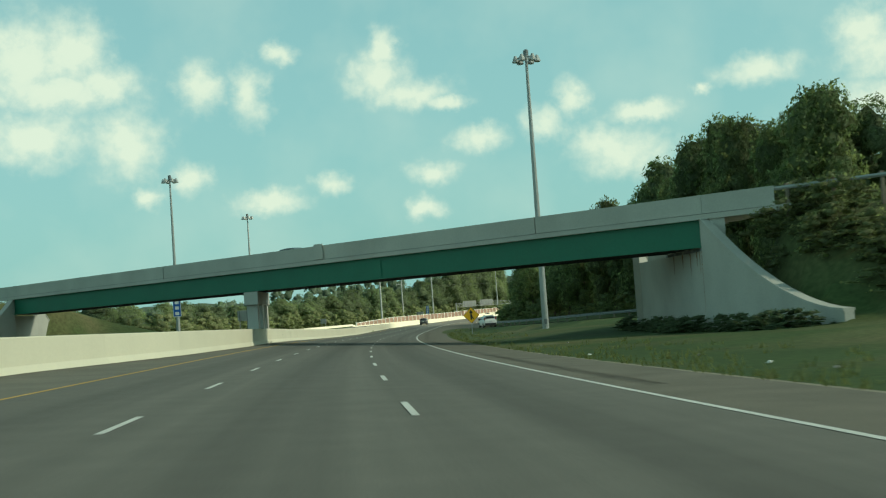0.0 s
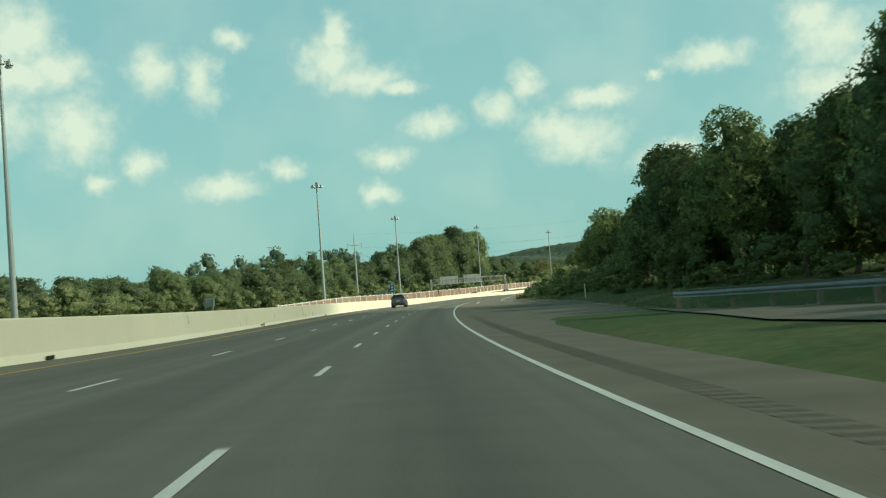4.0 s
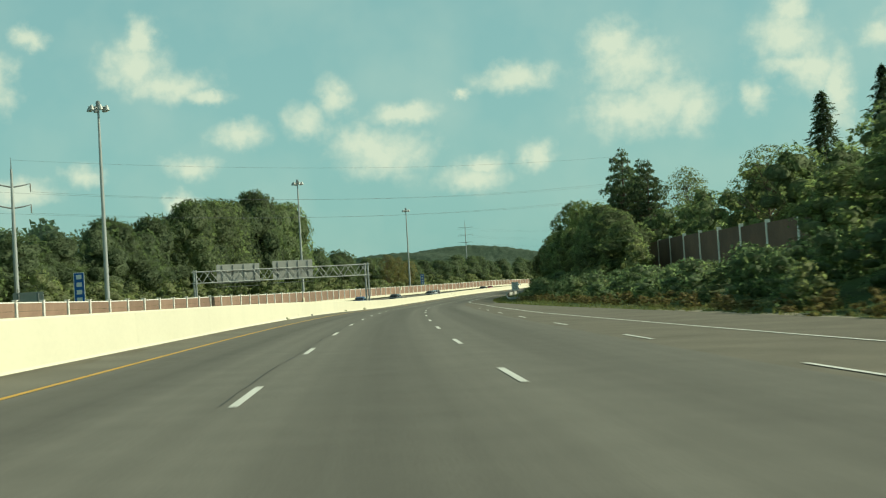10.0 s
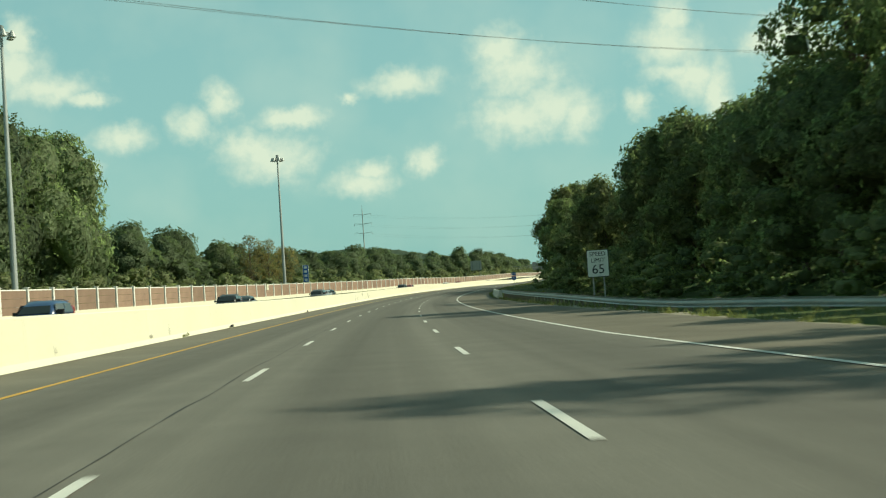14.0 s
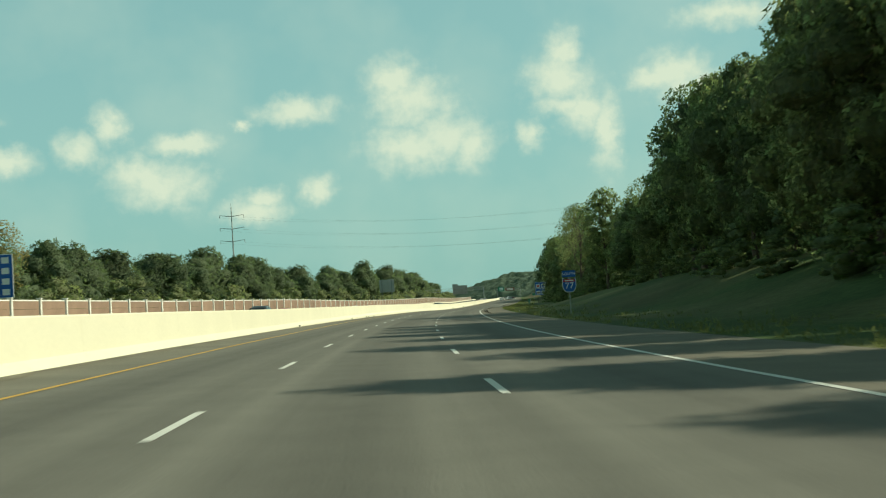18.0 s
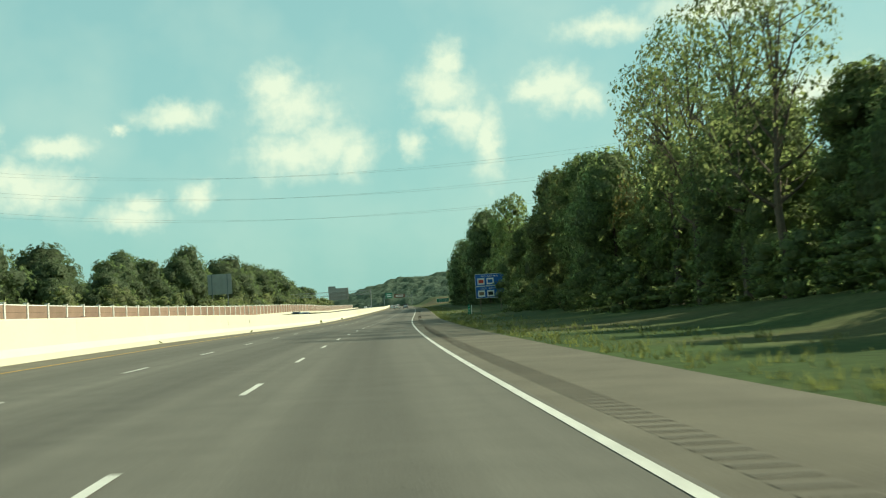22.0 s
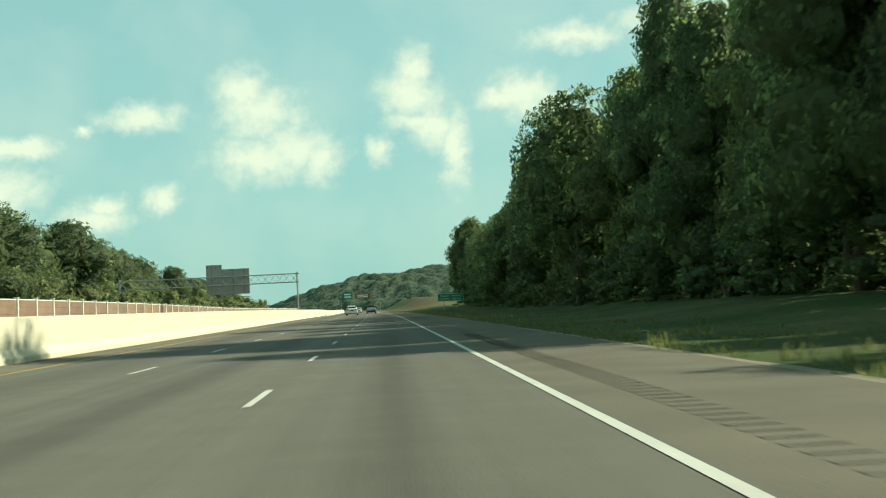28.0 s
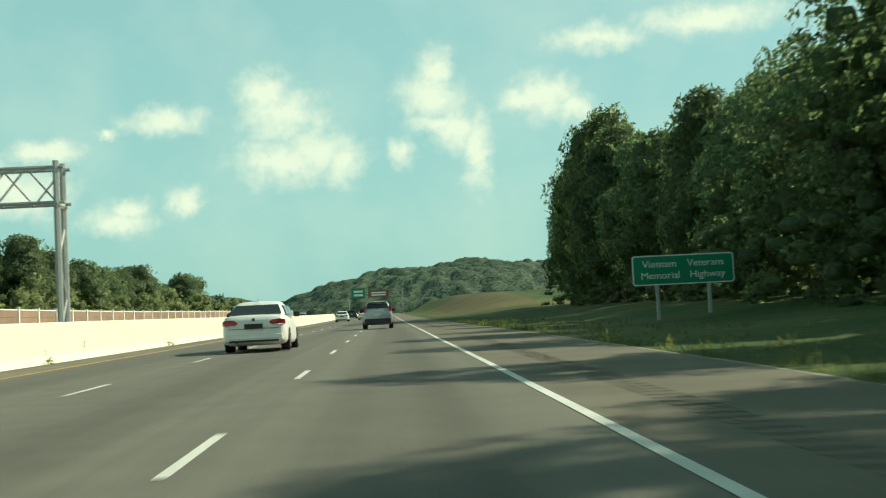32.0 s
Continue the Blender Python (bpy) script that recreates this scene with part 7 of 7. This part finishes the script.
def car(style, paint, label, m):
    q = SHAPES[style]
    root = group_of("car", label, "car", "cars on the motorway", m=m)
    body = loft([shell_ring(y, q["half"] * f, a, b, a + (b - a) * 0.62) for y, f, a, b in q["body"]])
    part("body", body, PAINT[paint], root, smooth=True)
    cab = part("cabin", loft([cabin_ring(*c) for c in q["cabin"]]), PAINT[paint], root, smooth=True)
    cs = q["cabin"]
    # rear window, windscreen and side windows stand slightly proud of the cabin
    for name, lo, hi in (("rear_window", cs[0], cs[1]), ("windscreen", cs[-1], cs[-2])):
        sign = -1 if name == "rear_window" else 1
        bm = bmesh.new()
        w0, w1 = (lo[1] * 0.92, hi[2] * 0.90) if style == "sedan" else (lo[2] * 0.94, hi[2] * 0.86)
        z0, z1 = lo[4] + 0.03, hi[4] - 0.09
        y0, y1 = lo[0], hi[0]
        nrm = Vector((0, sign * (hi[4] - lo[4]), abs(hi[0] - lo[0]))).normalized() * 0.05
        vs = [bm.verts.new(Vector(p) + nrm) for p in ((-w0, y0 + (y1 - y0) * 0.06, z0), (w0, y0 + (y1 - y0) * 0.06, z0), (w1, y0 + (y1 - y0) * 0.80, z1), (-w1, y0 + (y1 - y0) * 0.80, z1))]
        bm.faces.new(vs)
        r = bmesh.ops.extrude_face_region(bm, geom=bm.faces[:])
        for v in [e for e in r["geom"] if isinstance(e, bmesh.types.BMVert)]:
            v.co -= nrm * 0.9
        bmesh.ops.recalc_face_normals(bm, faces=bm.faces[:])
        part(name, bm, M_WINDOW, cab)
    ys, ye = cs[1][0] - (0.25 if style == "sedan" else 0.1), cs[-2][0] + 0.35
    mid = (ys + ye) / 2 - 0.1
    for side in (-1, 1):
        for y0, y1 in ((ys, mid - 0.05), (mid + 0.05, ye)):
            bm = bmesh.new()
            zb, zt = cs[2][3] + 0.06, cs[2][4] - 0.14
            xb, xt = cs[2][1] * 0.985 + 0.012, (cs[2][1] * 0.25 + cs[2][2] * 0.75) + 0.035
            slope0 = 0.22 if y0 == ys else 0.0
            slope1 = 0.34 if y1 == ye else 0.0
            vs = [bm.verts.new((side * xb, y0, zb)), bm.verts.new((side * xb, y1, zb)), bm.verts.new((side * xt, y1 - slope1, zt)), bm.verts.new((side * xt, y0 + slope0, zt))]
            bm.faces.new(vs)
            r = bmesh.ops.extrude_face_region(bm, geom=bm.faces[:])
            for v in [e for e in r["geom"] if isinstance(e, bmesh.types.BMVert)]:
                v.co.x -= side * 0.03
            bmesh.ops.recalc_face_normals(bm, faces=bm.faces[:])
            part("side_window", bm, M_WINDOW, cab)
        x = q["half"]
        t0, t1 = q["tail"]
        rear = q["rear"]
        if style == "sedan":   # lamps that taper inwards and wrap round the corner
            bm = prism([(side * x * u, z) for u, z in ((0.47, 0.83), (0.56, 0.905), (0.80, 0.925), (0.945, 0.90), (0.955, 0.76), (0.80, 0.735), (0.58, 0.745))], "y", rear - 0.035, rear + 0.2, bevel=0.012)
            strip = prism([(side * x * u, z) for u, z in ((0.60, 0.752), (0.60, 0.775), (0.92, 0.785), (0.92, 0.765), (0.80, 0.745))], "y", rear - 0.042, rear - 0.02)
        else:
            bm = prism([(side * x * u, z) for u, z in ((0.83, 1.42), (0.80, 1.36), (0.80, 1.0), (0.84, 0.93), (0.92, 0.96), (0.90, 1.3))], "y", rear + 0.0, rear + 0.3, bevel=0.012)
            strip = prism([(side * x * u, z) for u, z in ((0.81, 0.99), (0.85, 0.945), (0.90, 0.96), (0.90, 1.0))], "y", rear - 0.008, rear + 0.02)
        for b in (bm, strip):
            for v in b.verts:
                v.co.y += 0.16 * max(0.0, abs(v.co.x) / x - 0.78) ** 1.0 * (3.0 if style == "sedan" else 2.0)
        lamp = part("tail_lamp", bm, M_TAIL, root)
        part("lamp_strip", strip, M_LAMP, lamp, "clear lower strip")
        part("headlamp", box(side * x * 0.5, side * x * 0.82, -rear - 0.22, -rear - 0.02, 0.62, 0.78, 0.03), M_LAMP, root)
        part("mirror", box(side * (x - 0.02), side * (x + 0.17), 0.55, 0.72, cs[2][3] - 0.0, cs[2][3] + 0.16, 0.04), M_PLASTIC, root)
        for y in q["axles"]:
            w = part("wheel", tube([(side * (x - 0.24), y, q["r"]), (side * (x + 0.0), y, q["r"])], q["r"] * 0.985, 20), M_TYRE, root)
            part("tyre", tube([(side * (x - 0.23), y, q["r"]), (side * (x - 0.19), y, q["r"]), (side * (x - 0.02), y, q["r"]), (side * (x + 0.012), y, q["r"])], [q["r"] * 0.9, q["r"], q["r"], q["r"] * 0.9], 22), M_TYRE, w)
            rim = bmesh.new()
            tube([(side * (x + 0.006), y, q["r"]), (side * (x + 0.022), y, q["r"])], q["r"] * 0.66, 18, rim)
            part("rim", rim, M_RIM, w)
            for k in range(5):
                a = 2 * math.pi * k / 5
                part("spoke_gap", tube([(side * (x + 0.022), y + math.cos(a) * q["r"] * 0.4, q["r"] + math.sin(a) * q["r"] * 0.4), (side * (x + 0.026), y + math.cos(a) * q["r"] * 0.4, q["r"] + math.sin(a) * q["r"] * 0.4)], q["r"] * 0.13, 7), M_TYRE, w)
    part("rear_bumper", box(-q["half"] * 0.88, q["half"] * 0.88, q["rear"] - 0.06, q["rear"] + 0.25, 0.30, 0.50 if style == "sedan" else 0.62, 0.05), M_PLASTIC if style == "suv" else PAINT[paint], root)
    part("number_plate", box(-0.26, 0.26, q["rear"] - 0.075, q["rear"] - 0.03, 0.66, 0.80) if style == "sedan" else box(-0.2, 0.2, q["rear"] - 0.05, q["rear"] + 0.0, 0.80, 0.93), M_PLATE if style == "suv" else M_PLASTIC, root)
    part("exhaust", tube([(-0.5, q["rear"] - 0.05, 0.27), (-0.5, q["rear"] + 0.3, 0.27)], 0.035, 8), M_DARKSTEEL, root)
    if style == "sedan":
        part("lid_seam", box(-0.72, 0.72, q["rear"] - 0.012, q["rear"] + 0.1, 0.655, 0.668), M_PLASTIC, root)
        part("valance", box(-0.70, 0.70, q["rear"] - 0.066, q["rear"] + 0.1, 0.285, 0.345, 0.01), M_PLASTIC, root)
        part("brake_lamp", box(-0.12, 0.12, -1.22, -1.14, 1.365, 1.385), M_TAIL, root)
        part("aerial", prism([(-1.02, 1.455), (-0.86, 1.47), (-0.98, 1.53)], "x", -0.02, 0.02), PAINT[paint], root)
        part("trim_strip", box(-0.72, 0.72, q["rear"] - 0.07, q["rear"] - 0.02, 0.36, 0.39), M_RIM, root)
        part("badge", tube([(0, q["rear"] - 0.045, 0.92), (0, q["rear"] + 0.02, 0.92)], 0.045, 12), M_BLACK, root)
    else:
        part("spoiler", box(-0.62, 0.62, -2.02, -1.72, 1.60, 1.645, 0.015), PAINT[paint], root)
        for side in (-1, 1):
            part("roof_rail", tube([(side * 0.56, -1.5, 1.66), (side * 0.56, -1.45, 1.70), (side * 0.56, -0.1, 1.70), (side * 0.56, -0.05, 1.66)], 0.018, 6), M_PLASTIC, root)
        part("wiper", tube([(-0.05, -2.16, 1.22), (0.38, -2.08, 1.3)], 0.012, 5), M_PLASTIC, root)
    return root


car("suv", "silver", "silver compact suv with dark rear glass driving ahead", along(1304.5, 0.88, 0.0))
car("sedan", "white", "white luxury saloon with red tail lamps in the middle lane", along(1266.0, -2.36, 0.0))
car("sedan", "white", "white saloon far ahead in the middle lane", along(1400.0, -4.74, 0.0))
car("suv", "grey", "dark grey suv in the innermost lane", along(310.5, -5.2, 0.0))
car("suv", "white", "white suv coming down the slip road", along(171.0, 12.6, 0.34, 10))
OPP = (("suv", "black", 640, -16.5), ("sedan", "grey", 668, -20), ("suv", "grey", 700, -16.5), ("sedan", "silver", 728, -20), ("sedan", "black", 752, -23.5), ("suv", "black", 800, -16.5), ("sedan", "red", 836, -20),
       ("suv", "blue", 590, -16.5), ("sedan", "black", 548, -20.0), ("sedan", "white", 880, -16.5), ("suv", "black", 1066, -18), ("sedan", "silver", 1105, -20), ("sedan", "black", 1030, -23), ("suv", "silver", 1500, -17), ("sedan", "white", 1560, -21), ("suv", "red", 930, -20))
for style, paint, s, lat in OPP:
    car(style, paint, paint + (" saloon" if style == "sedan" else " suv") + " in the opposite lanes beyond the median wall", along(s, lat, 0.0, 180))
for style, paint, s, lat in (("sedan", "white", 1420, -2.0), ("suv", "black", 1460, -5.0), ("sedan", "grey", 1490, 1.6), ("suv", "white", 1530, -2.0)):
    car(style, paint, paint + (" saloon" if style == "sedan" else " suv") + " far ahead on the motorway", along(s, lat, 0.0))
bp = bridge_point(-36.5, 6.0, 5.30)
car("sedan", "grey", "grey saloon crossing the overpass behind its parapet", Matrix.Translation(bp) @ Matrix.Rotation(math.atan2(-0.733, 0.680) - math.pi / 2, 4, 'Z'))
